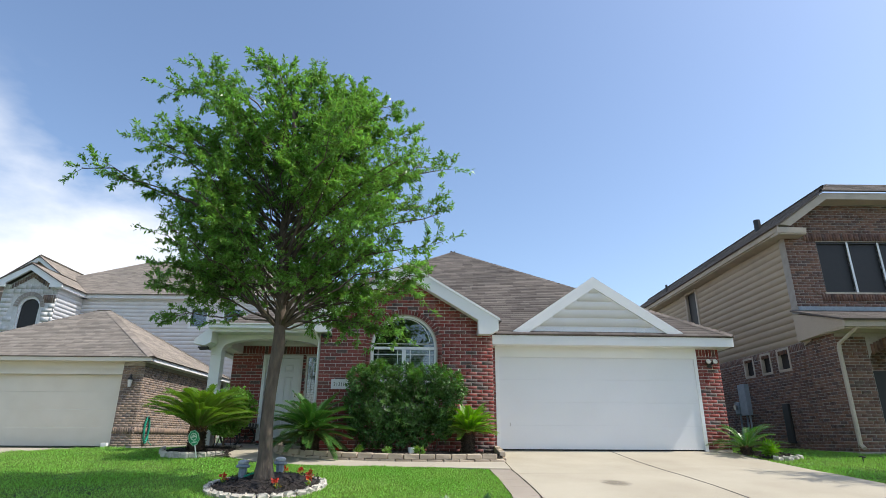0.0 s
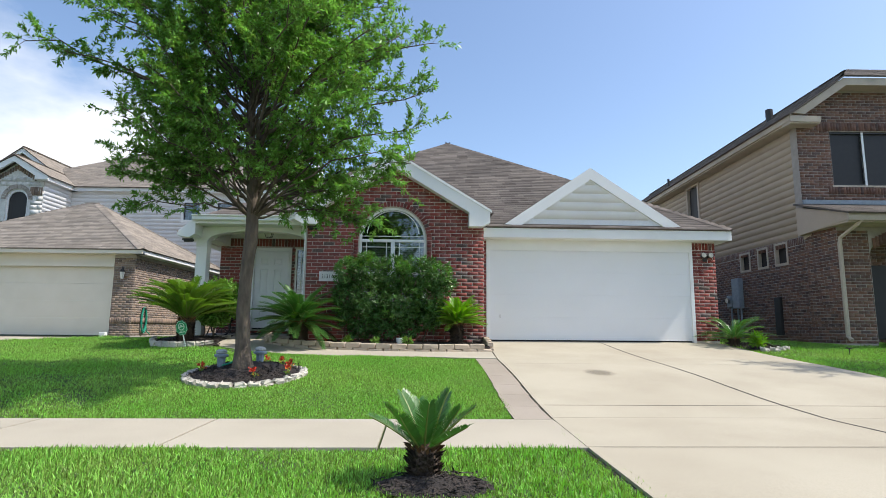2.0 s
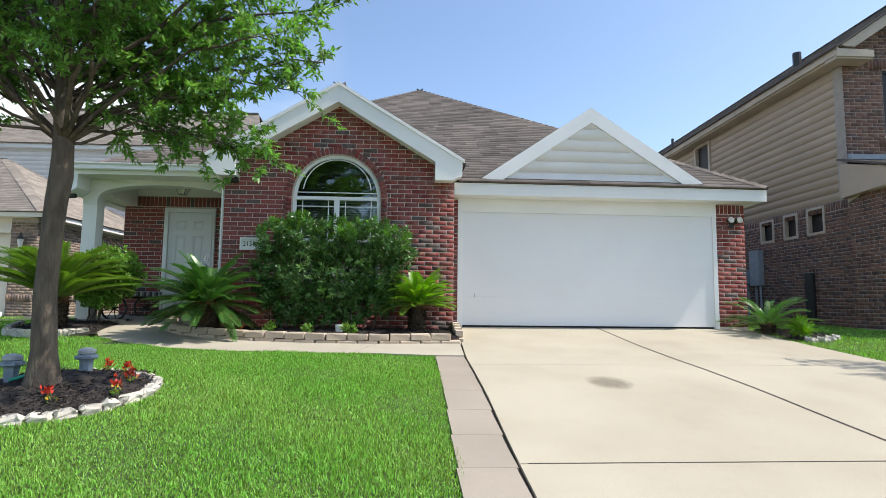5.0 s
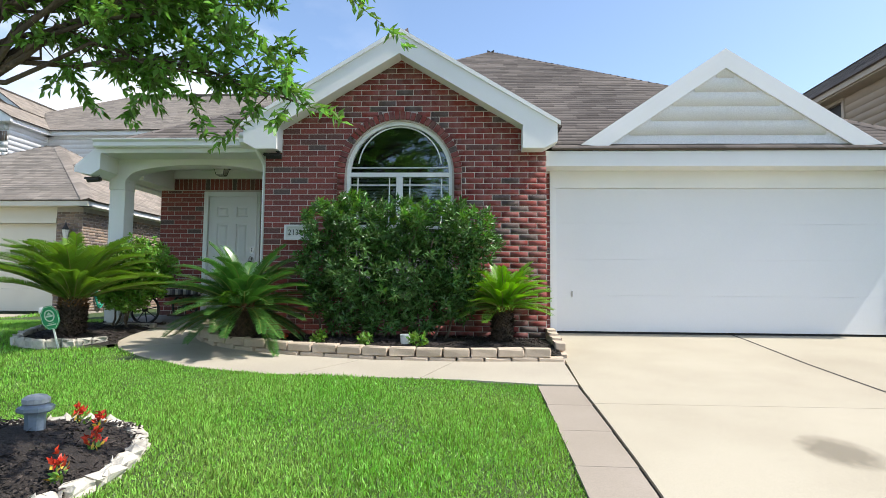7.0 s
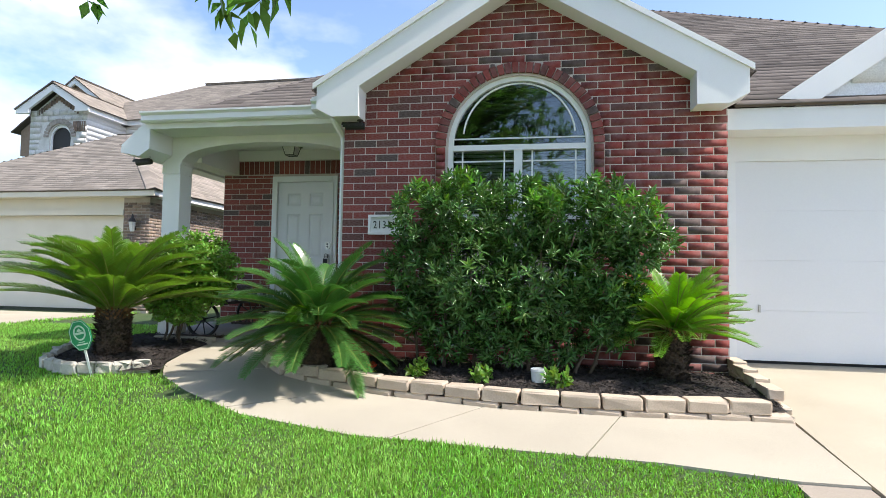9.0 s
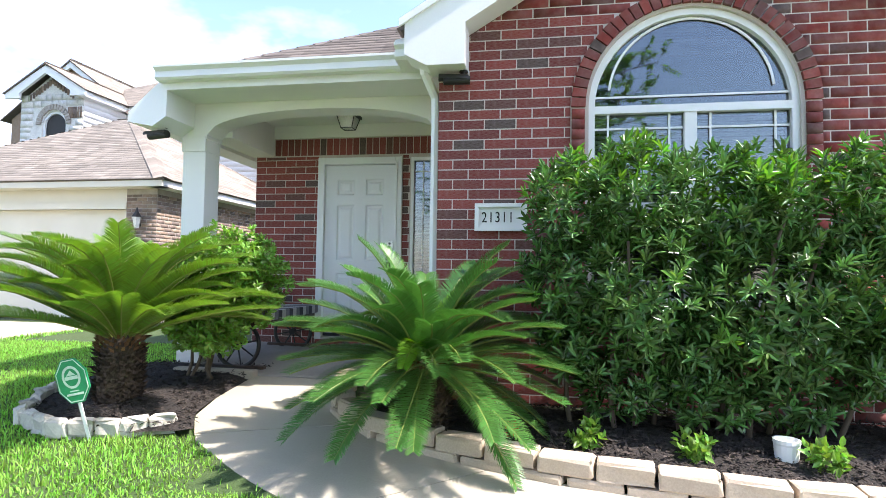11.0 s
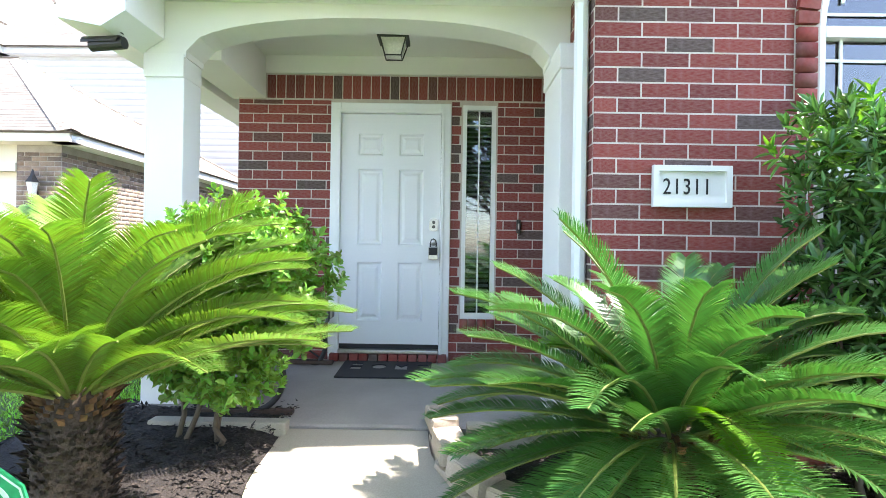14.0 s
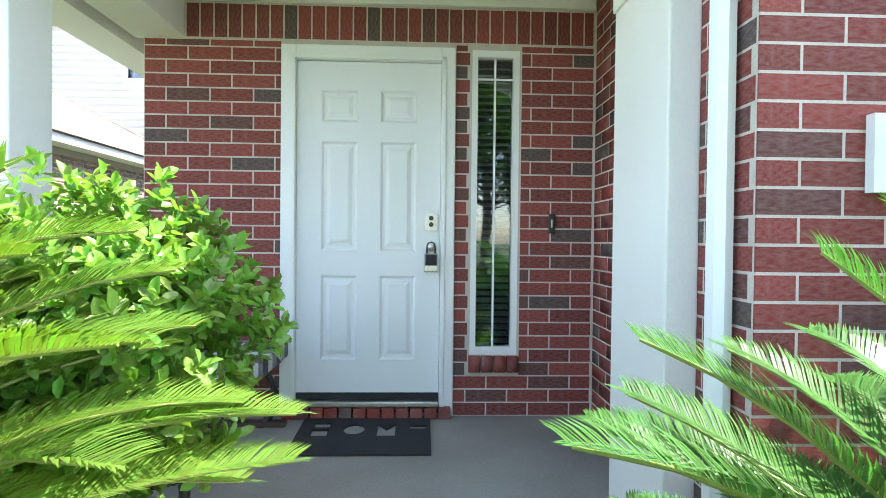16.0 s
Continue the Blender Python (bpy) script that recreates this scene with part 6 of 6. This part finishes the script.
# ---- beds, blocks and stones ----
def mound(outline, z_of, rise, name, label, rings=7):
    """A bed of mulch that swells towards its middle."""
    c = np.mean(outline, 0)
    bm = bmesh.new()
    rows = []
    for k in range(rings):
        s = 1 - k / rings
        ring = []
        for x, y in resample(list(outline) + [outline[0]], 49)[:-1]:
            px, py = c[0] + (x - c[0]) * s, c[1] + (y - c[1]) * s
            lump = 0.014 * noise.noise((px * 6, py * 6, 0.3)) + 0.008 * noise.noise((px * 17, py * 17, 2.3))
            ring.append(bm.verts.new((px, py, z_of(px, py) + rise * (1 - s ** 2) + lump)))
        rows.append(ring)
    for a, b in zip(rows, rows[1:]):
        for i in range(len(a)):
            bm.faces.new((a[i - 1], a[i], b[i], b[i - 1]))
    bm.faces.new(rows[-1])
    bed = tagged(part(name, bm, mulch_mat, smooth=True), label, "mulch bed", kind="structure")
    xs = [v[0] for v in outline]
    ys = [v[1] for v in outline]
    r = np.random.default_rng(len(label))
    n = int((max(xs) - min(xs)) * (max(ys) - min(ys)) * 1500)
    x, y = r.uniform(min(xs), max(xs), n), r.uniform(min(ys), max(ys), n)
    ok = inside(x, y, [tuple(p) for p in outline])
    x, y = x[ok], y[ok]
    n = len(x)
    s = np.array([max(abs((a - c[0]) / (max(xs) - c[0] + 1e-6)), abs((b - c[1]) / (max(ys) - c[1] + 1e-6))) for a, b in zip(x, y)]).clip(0, 1)
    z = np.array([z_of(a, b) for a, b in zip(x, y)]) + rise * (1 - s ** 2) * 0.9 + 0.008
    way = sphere_dirs(n, r) * np.array([1, 1, 0.28])
    v, f = leaves(np.stack([x, y, z], 1), way, np.array([0, 0, 1.0]) + sphere_dirs(n, r) * 0.5, r.uniform(0.02, 0.065, n), r.uniform(0.008, 0.02, n), 0.1, 0.1)
    tagged(part("mulch_chips", soup("mulch_chips", v, f), mulch_mat, bed), kind="stuff")
    return bed


EAST_BED = [(1.5, 11.98), (1.1, 11.98), (0.4, 11.9), (-0.6, 11.92), (-1.68, 12.1), (-2.3, 12.28), (-2.75, 12.5), (-3.05, 12.78), (-3.2, 13.1), (-3.25, 13.6), (-2.5, 13.6), (-2.48, 13.28), (1.52, 13.28)]
mound(EAST_BED, lambda x, y: walk_z(min(y, 12.4)) + 0.05, 0.06, "planting_bed", "dark mulch bed with tan block edging")
mound(BED_WEST, lambda x, y: ground_z(x, y) + 0.05, 0.07, "planting_bed", "dark mulch bed with pale scalloped edging")
mound([(RING_C[0] + RING_A * math.cos(a), RING_C[1] + RING_B * math.sin(a)) for a in [math.tau * k / 28 for k in range(28)]], lambda x, y: ground_z(x, y) + 0.03, 0.15, "tree_bed", "dark mulch round the oak trunk")
mound([(0.15 + 0.36 * math.cos(a), 4.0 + 0.26 * math.sin(a)) for a in [math.tau * k / 20 for k in range(20)]], lambda x, y: ground_z(x, y) + 0.012, 0.05, "palm_bed", "dark mulch round the young palm")
mound([(7.24, 12.5), (7.7, 12.55), (8.2, 12.9), (8.3, 13.6), (7.24, 13.66)], lambda x, y: ground_z(x, y) + 0.03, 0.05, "planting_bed", "small mulch bed beside the garage")


def stone_mesh(name, lx, ly, lz, seed, rough=0.006):
    r = np.random.default_rng(seed)
    bm = block(-lx / 2, lx / 2, -ly / 2, ly / 2, 0, lz, min(lx, ly, lz) * (0.3 if rough > 0.008 else 0.14))
    for v in bm.verts:
        v.co += Vector(r.normal(size=3) * rough)
    me = bpy.data.meshes.new(name)
    bmesh.ops.recalc_face_normals(bm, faces=bm.faces)
    bm.to_mesh(me)
    bm.free()
    return me


def edging(name, label, line, piece, high, deep, mat, courses_n, z_of, stagger=True, rough=0.006, seed=0, gap=0.006):
    """A run of blocks laid end to end along a line, one or more courses."""
    run = thing(name, label, "edging")
    shapes = []
    for k in range(5):
        me = stone_mesh("edging_block", piece - gap, deep, high - 0.004, seed + k, rough)
        me.materials.append(mat)
        shapes.append(me)
    p = np.array(line, float)
    d = np.r_[0, np.cumsum(np.hypot(*np.diff(p, axis=0).T))]
    count = int(d[-1] / piece)
    for c in range(courses_n):
        for k in range(count):
            s = (k + 0.5 + (0.5 if stagger and c % 2 else 0)) * d[-1] / count
            if s > d[-1]:
                continue
            x, y = np.interp(s, d, p[:, 0]), np.interp(s, d, p[:, 1])
            x2, y2 = np.interp(s + 0.05, d, p[:, 0]), np.interp(s + 0.05, d, p[:, 1])
            x1, y1 = np.interp(s - 0.05, d, p[:, 0]), np.interp(s - 0.05, d, p[:, 1])
            ob = new("edging_block", random.choice(shapes))
            ob.parent = run
            ob.matrix_basis = pose(x, y, z_of(x, y) + c * high, random.uniform(-0.8, 0.8), random.uniform(-0.8, 0.8), math.degrees(math.atan2(y2 - y1, x2 - x1)) + random.uniform(-2, 2))
    return run


front_line = resample([(1.52, 11.95), (1.1, 11.94), (0.4, 11.88), (-0.6, 11.9), (-1.68, 12.08), (-2.3, 12.26), (-2.8, 12.48), (-3.12, 12.78), (-3.28, 13.1), (-3.34, 13.5)], 60)
edging("bed_edging", "curved low wall of tan concrete edging blocks", front_line, 0.3, 0.1, 0.15, block_mat, 2, lambda x, y: walk_z(y) - 0.06, rough=0.004, seed=3)
edging("bed_edging", "low wall of tan blocks beside the driveway", [(1.52, 12.08), (1.55, 13.28)], 0.3, 0.1, 0.13, block_mat, 2, lambda x, y: ground_z(x, y) - 0.03, rough=0.004, seed=9)
edging("bed_edging", "row of pale scalloped edging stones round the palm bed", resample([(-4.18, 12.36), (-4.5, 12.2), (-4.92, 12.12), (-5.36, 12.3), (-5.62, 12.75), (-5.78, 13.3)], 40), 0.165, 0.13, 0.075, pale_block, 1, lambda x, y: ground_z(x, y) - 0.0, False, 0.009, 14)
ring_line = [(RING_C[0] + RING_A * math.cos(a), RING_C[1] + RING_B * math.sin(a)) for a in np.linspace(0, math.tau, 60)]
edging("tree_ring", "ring of pale stones round the oak tree", ring_line, 0.16, 0.085, 0.095, pale_block, 1, lambda x, y: ground_z(x, y) - 0.01, False, 0.012, 24, 0.022)
edging("bed_edging", "few pale stones beside the driveway", [(7.35, 12.42), (7.75, 12.45), (8.2, 12.75)], 0.2, 0.1, 0.13, pale_block, 1, lambda x, y: ground_z(x, y) - 0.01, False, 0.016, 31, 0.05)
for x0, x1 in ((-5.0, -4.22), (-3.2, -2.76)):
    tagged(part("porch_edging", block(x0, x1, 13.46, 13.56, 0.66, 0.83, 0.012), walk_concrete), "short concrete edging strip before the porch slab", "edging")

# ---- things on and round the house ----
plaque = thing("house_number", "white cast plaque with black house number on brick", "house number")
X0, X1, Z0, Z1 = -2.245, -1.83, 2.062, 2.282
part("frame", prism([(X0, Z0), (X1, Z0), (X1, Z1), (X0, Z1)], GABLE_Y - 0.035, GABLE_Y - 0.003, "y", holes=[[(X0 + 0.03, Z0 + 0.025), (X1 - 0.03, Z0 + 0.025), (X1 - 0.03, Z1 - 0.03), (X0 + 0.03, Z1 - 0.03)]]), white_trim, plaque)
part("panel", block(X0 + 0.03, X1 - 0.03, GABLE_Y - 0.015, GABLE_Y - 0.004, Z0 + 0.025, Z1 - 0.03), white_trim, plaque)


def lettering(text, size, at, mat, parent, depth=0.003, name="lettering", spacing=1.0):
    cu = bpy.data.curves.new(name, "FONT")
    cu.body, cu.size, cu.extrude, cu.align_x, cu.align_y, cu.space_character = text, size, depth, "CENTER", "CENTER", spacing
    tmp = new("tmp", cu)
    me = bpy.data.meshes.new_from_object(tmp.evaluated_get(bpy.context.evaluated_depsgraph_get()))
    bpy.data.objects.remove(tmp)
    ob = part(name, me, mat, parent)
    ob.matrix_basis = at
    return ob


for k, digit in enumerate("21311"):
    num = lettering(digit, 0.12, pose((X0 + X1) / 2 - 0.025 + (k - 2) * 0.053, GABLE_Y - 0.018, (Z0 + Z1) / 2 - 0.005, 90), ink, plaque, 0.002, "digit")
    num.scale = (0.76, 1, 1)

mat_thing = thing("door_mat", "black rubber door mat with the word HOME cut out", "door mat", at=pose(-3.8, 14.8, 0.8455, 2.84))
holes_mat = [[(-0.29, -0.02), (-0.2, -0.02), (-0.2, 0.07), (-0.29, 0.07)], [(-0.29, 0.1), (-0.2, 0.1), (-0.2, 0.17), (-0.29, 0.17)],
             [(-0.06 + 0.06 * math.cos(t), 0.075 + 0.075 * math.sin(t)) for t in [math.tau * k / 14 for k in range(14)]],
             [(0.07, -0.02), (0.17, -0.02), (0.17, 0.15), (0.12, 0.08), (0.07, 0.15)], [(0.25, 0.08), (0.34, 0.08), (0.34, 0.13), (0.25, 0.13)]]
part("sheet", prism([(-0.365, -0.25), (0.365, -0.25), (0.365, 0.25), (-0.365, 0.25)], 0.0, 0.012, "z", holes=holes_mat), rubber, mat_thing)

lock = thing("lock_box", "grey and black key lock box hanging from the door knob", "lock box")
part("body", block(-3.48, -3.396, DOOR_Y - 0.085, DOOR_Y - 0.045, 1.73, 1.84, 0.008), steel, lock)
part("keypad_cover", block(-3.472, -3.404, DOOR_Y - 0.092, DOOR_Y - 0.084, 1.77, 1.835, 0.004), rubber, lock)
part("shackle", tube([(-3.463, DOOR_Y - 0.065, 1.83), (-3.463, DOOR_Y - 0.065, 1.87), (-3.453, DOOR_Y - 0.065, 1.9), (-3.438, DOOR_Y - 0.065, 1.907), (-3.423, DOOR_Y - 0.065, 1.9), (-3.413, DOOR_Y - 0.065, 1.87), (-3.413, DOOR_Y - 0.065, 1.83)], 0.006, 8), dark_metal, lock)

lantern = thing("ceiling_lantern", "small black porch ceiling lantern with frosted glass", "lamp", at=pose(-3.74, 14.45, 3.4))
part("canopy", lathe([(0.075, -0.02), (0.08, -0.012), (0.08, 0.0), (0.03, 0.02), (0.03, 0.045), (0.085, 0.05), (0.085, 0.06)], 4), dark_metal, lantern)
def square_ring(h, w, t=0.008):
    bm = bmesh.new()
    for a in range(4):
        c = [(w, w), (-w, w), (-w, -w), (w, -w)]
        tube([(*c[a], h), (*c[(a + 1) % 4], h)], t, 4, bm)
    return bm
part("top_frame", square_ring(-0.025, 0.1), dark_metal, lantern)
part("roof_plate", block(-0.115, 0.115, -0.115, 0.115, -0.045, -0.012, 0.008), dark_metal, lantern)
part("bottom_frame", square_ring(-0.165, 0.06, 0.006), dark_metal, lantern)
for sx, sy in ((1, 1), (1, -1), (-1, -1), (-1, 1)):
    part("bar", tube([(0.1 * sx, 0.1 * sy, -0.025), (0.06 * sx, 0.06 * sy, -0.165)], 0.006, 4), dark_metal, lantern)
part("glass", lathe([(0.076, -0.16), (0.128, -0.03)], 4), bulb_glass, lantern)
for o in lantern.children:
    if o.name.startswith(("glass", "canopy")):
        o.rotation_euler = (0, 0, radians(45))


def security_camera(at):
    cam_thing = thing("security_camera", "black bullet security camera under the eave", "camera", "security cameras", at=at)
    part("mount", lathe([(0.035, 0), (0.035, -0.012), (0.012, -0.015), (0.012, -0.06)], 12), dark_metal, cam_thing)
    bm = tube([(0.05, 0, -0.07), (-0.16, 0, -0.08)], 0.036, 14)
    body = part("body", bm, black_iron, cam_thing, smooth=False)
    part("sunshield", prism(arc(0, -0.072, 0.045, 0, 180, 10) + arc(0, -0.072, 0.04, 180, 0, 10), -0.2, 0.03, "x"), dark_metal, cam_thing)
    part("lens", tube([(-0.16, 0, -0.08), (-0.166, 0, -0.08)], 0.022, 12), pane_glass, cam_thing)
    return cam_thing


security_camera(pose(-5.3, 13.62, 3.08, 0, 0, -6))
security_camera(pose(-2.34, 13.2, 3.335, 0, 0, 12))

flood = thing("flood_light", "twin round flood lights on the garage brick pier", "flood light")
part("base", block(6.88, 6.98, GARAGE_Y - 0.04, GARAGE_Y - 0.003, 2.68, 2.78, 0.01), dark_metal, flood)
for sx in (-0.085, 0.085):
    head = tube([(6.93 + sx * 0.5, GARAGE_Y - 0.04, 2.76), (6.93 + sx, GARAGE_Y - 0.08, 2.81), (6.93 + sx, GARAGE_Y - 0.17, 2.82)], [0.02, 0.045, 0.066], 14)
    hd = part("head", head, dark_metal, flood)
    part("lens", tube([(6.93 + sx, GARAGE_Y - 0.17, 2.82), (6.93 + sx, GARAGE_Y - 0.185, 2.822), (6.93 + sx, GARAGE_Y - 0.19, 2.822)], [0.062, 0.05, 0.02], 14), flood_glass, hd)

# bench with wagon wheel ends
bench = thing("wagon_wheel_bench", "black iron bench with wagon wheel ends on the porch", "bench")
WC = (-4.53, 0.0, 1.02)
for y in (13.74, 14.94):
    rim = tube([(WC[0] + 0.215 * math.cos(a), y, WC[2] + 0.215 * math.sin(a)) for a in [math.tau * k / 32 for k in range(32)]], 0.02, 8, closed=True)
    wheel = part("wheel", rim, black_iron, bench, smooth=True)
    part("hub", tube([(WC[0], y - 0.03, WC[2]), (WC[0], y + 0.03, WC[2])], 0.035, 12), black_iron, wheel)
    for k in range(8):
        a = math.tau * k / 8 + 0.2
        part("spoke", tube([(WC[0], y, WC[2]), (WC[0] + 0.21 * math.cos(a), y, WC[2] + 0.21 * math.sin(a))], 0.008, 6), black_iron, wheel)
    part("foot", block(WC[0] - 0.3, WC[0] + 0.28, y - 0.03, y + 0.03, 0.79 + (y - 13.6) * 0.05, 0.82 + (y - 13.6) * 0.05, 0.006), wood_dark, bench)
part("seat_slab", block(-4.93, -4.3, 13.7, 15.02, 1.2, 1.235, 0.006), wood_dark, bench)
part("backrest", block(-4.98, -4.94, 14.3, 15.02, 1.235, 1.5, 0.01), wood_dark, bench)
cushion = thing("bench_cushion", "grey striped cushion on the bench seat", "cushion")
n = 16
for k in range(n):
    y0 = 13.69 + 1.33 * k / n
    bm = block(-4.92, -4.26, y0, y0 + 1.33 / n, 1.238, 1.33, 0.012)
    bmesh.ops.bevel(bm, geom=[e for e in bm.edges if abs(e.verts[0].co.y - e.verts[1].co.y) > 0.03], offset=0.03, segments=3, affect="EDGES")
    part("stripe", bm, (cushion_mat, cushion_dark, cushion_pale)[k % 3], cushion, smooth=False)

sign = thing("yard_sign", "green octagonal security sign on a white stake in the bed", "sign", at=pose(-4.63, 12.1, 0.6, 6, -13, 8))
octo = [(0.112 * math.cos(radians(22.5 + 45 * k)), 0.4 + 0.158 * math.sin(radians(22.5 + 45 * k))) for k in range(8)]
plate = part("plate", prism(octo, -0.008, 0.004, "y"), green_sign, sign)
part("border", prism([(a * 0.94, 0.4 + (b - 0.4) * 0.95) for a, b in octo], -0.0105, -0.0085, "y", holes=[[(a * 0.89, 0.4 + (b - 0.4) * 0.91) for a, b in octo]]), pale_print, plate)
part("emblem", prism([(0.06 * math.cos(t), 0.425 + 0.075 * math.sin(t)) for t in [math.tau * k / 24 for k in range(24)]], -0.0105, -0.0085, "y", holes=[[(0.046 * math.cos(t), 0.425 + 0.059 * math.sin(t)) for t in [math.tau * k / 24 for k in range(24)]]]), pale_print, plate)
part("emblem_bar", block(-0.042, 0.042, -0.0105, -0.0085, 0.41, 0.432), pale_print, plate)
part("emblem_bar", prism([(-0.03, 0.437), (0.03, 0.437), (0.0, 0.47)], -0.0105, -0.0085, "y"), pale_print, plate)
part("print_bar", block(-0.055, 0.055, -0.0105, -0.0085, 0.305, 0.319), pale_print, plate)
part("print_bar", block(-0.03, 0.03, -0.0105, -0.0085, 0.33, 0.337), pale_print, plate)
part("stake", block(-0.01, 0.01, 0.005, 0.015, -0.1, 0.4), white_trim, sign)


def path_lamp(x, y):
    lampy = thing("path_lamp", "blue-grey plastic garden lamp on the mulch", "garden lamp", "garden lamps by the oak", at=pose(x, y, ground_z(x, y) + 0.1))
    part("body", lathe([(0.05, -0.05), (0.052, 0.0), (0.056, 0.14), (0.06, 0.17)], 8), lamp_blue, lampy)
    part("collar", lathe([(0.088, 0.17), (0.098, 0.18), (0.098, 0.2), (0.07, 0.215)], 8), lamp_blue, lampy)
    part("cap", lathe([(0.06, 0.215), (0.074, 0.225), (0.074, 0.25), (0.05, 0.268), (0.015, 0.275)], 12), lamp_grey, lampy)


path_lamp(-2.63, 8.4)
path_lamp(-2.2, 8.72)
tagged(part("tube_light", tube([(-2.58, 8.3, 0.5), (-2.5, 8.36, 0.53), (-2.42, 8.42, 0.56)], 0.013, 8), teal_hose), "short teal hose end on the mulch", "hose")


def flower(x, y, z, k):
    r = np.random.default_rng(60 + k)
    fl = thing("red_flower", "small red and yellow flowers in the mulch", "flower", "flowers in the mulch", at=pose(x, y, z))
    n = 26
    d = sphere_dirs(n, r) * np.array([1, 1, 0.6]) + np.array([0, 0, 0.7])
    for name, m, zz, count, size in (("red_bloom", petal_red, 0.1, 26, 0.045), ("yellow_bloom", petal_yellow, 0.05, 8, 0.04), ("leaf_tuft", leaf_bush, 0.025, 12, 0.05)):
        v, f = leaves(np.array([0, 0, zz]) + r.normal(size=(count, 3)) * 0.02, d[:count], sphere_dirs(count, r), np.full(count, size), np.full(count, size * 0.5), 0.2, 0.1)
        tagged(part(name, soup(name, v, f), m, fl), kind="stuff")
    part("stem", tube([(0, 0, -0.04), (0, 0, 0.1)], 0.004, 5), leaf_bush, fl)


for k, (x, y) in enumerate(((-2.85, 8.3), (-2.08, 8.0), (-1.95, 8.95), (-2.2, 9.12), (-1.7, 8.25), (-1.75, 8.6))):
    flower(x, y, ground_z(x, y) + 0.06, k)
flower(-1.9, 12.38, 0.66, 9)
tagged(part("white_pot", lathe([(0.055, 0.64), (0.066, 0.79), (0.07, 0.8), (0.07, 0.82), (0.06, 0.82), (0.055, 0.76)], 16, at=(-0.36, 12.3, 0.0)), white_trim), "small white plastic pot in the mulch", "pot")

sprinkler = thing("sprinkler", "small black sprinkler stake in the lawn", "sprinkler", at=pose(9.0, 12.0, ground_z(9.0, 12.0)))
part("stake", tube([(0, 0, -0.05), (0, 0, 0.13)], 0.012, 8), black_iron, sprinkler)
part("arm", tube([(-0.06, 0, 0.15), (0.06, 0, 0.13)], 0.014, 8), black_iron, sprinkler)

meter = thing("electric_box", "grey electric meter box on the brown brick wall", "electric box", at=EAST_M)
part("cabinet", block(EX - 0.16, EX - 0.006, 18.9, 19.35, 1.75, 2.75, 0.01), grey_box, meter)
part("meter_can", block(EX - 0.14, EX - 0.006, 19.45, 19.75, 1.8, 2.2, 0.02), grey_box, meter)
part("dial", tube([(EX - 0.14, 19.6, 2.03), (EX - 0.22, 19.6, 2.03)], 0.09, 14), steel, meter)
for y in (19.0, 19.2, 19.6):
    part("conduit", tube([(EX - 0.06, y, 1.8), (EX - 0.06, y, 0.6)], 0.03, 8), grey_box, meter)
tagged(part("wall_grille", block(EX - 0.08, EX - 0.006, 16.85, 17.15, 0.9, 2.0, 0.02), black_iron), "dark metal cover on the brown brick wall", "cover").matrix_basis = EAST_M

hose = thing("garden_hose", "green garden hose coiled on the tan brick wall", "hose", at=WEST_M)
part("hook", block(WX + 0.006, WX + 0.1, 20.62, 20.8, 1.5, 1.56, 0.01), dark_metal, hose)
coil = [(WX + 0.06 + 0.02 * math.sin(a * 0.37), 20.7 + (0.17 + 0.02 * math.sin(a * 0.21)) * math.cos(a), 1.12 + (0.42 + 0.05 * math.sin(a * 0.33)) * math.sin(a)) for a in [math.tau * k / 22 for k in range(22 * 7)]]
part("coil", tube(coil, 0.016, 6), teal_hose, hose)
part("tail", tube([(WX + 0.06, 20.85, 1.0), (WX + 0.08, 20.95, 0.7), (WX + 0.15, 21.05, 0.6)], 0.016, 6), teal_hose, hose)

wl_lamp = thing("wall_lantern", "dark wall lantern on the tan brick pier", "wall lamp", at=WEST_M)
part("bracket", tube([(-10.35, WY - 0.01, 2.6), (-10.35, WY - 0.1, 2.85), (-10.35, WY - 0.13, 2.95)], 0.012, 6), dark_metal, wl_lamp)
part("cage", lathe([(0.05, 2.55), (0.09, 2.78), (0.1, 2.8), (0.03, 2.9), (0.01, 2.95)], 6, at=(-10.35, WY - 0.13, 0.0)), bulb_glass, wl_lamp)
part("roof", lathe([(0.11, 2.79), (0.04, 2.9), (0.01, 3.0)], 6, at=(-10.35, WY - 0.13, 0.0)), dark_metal, wl_lamp)

for x, y, z, h, rr in ((12.3, 19.5, 8.4, 0.45, 0.12), (10.9, 25.0, 7.4, 0.4, 0.05)):
    tagged(part("roof_vent", tube([(x, y, z - 0.2), (x, y, z + h)], rr, 10), dark_metal), "dark metal vent pipe on the shingle roof", "vent").matrix_basis = EAST_M
tagged(part("utility_box", block(-10.9, -10.7, WY - 0.25, WY - 0.1, 0.5, 0.68, 0.02), white_trim), "small white utility cover by the garage", "cover").matrix_basis = WEST_M

# ---- single bricks, last ----
lay_single(near, (0, GABLE_Y, 0), (1, 0, 0), wall_bay)
lay_single(door_bricks + soldiers, (0, DOOR_Y, 0), (1, 0, 0), wall_door)
lay_single(ret_near, (-2.555, DOOR_Y, 0), (0, -1, 0), wall_jog)
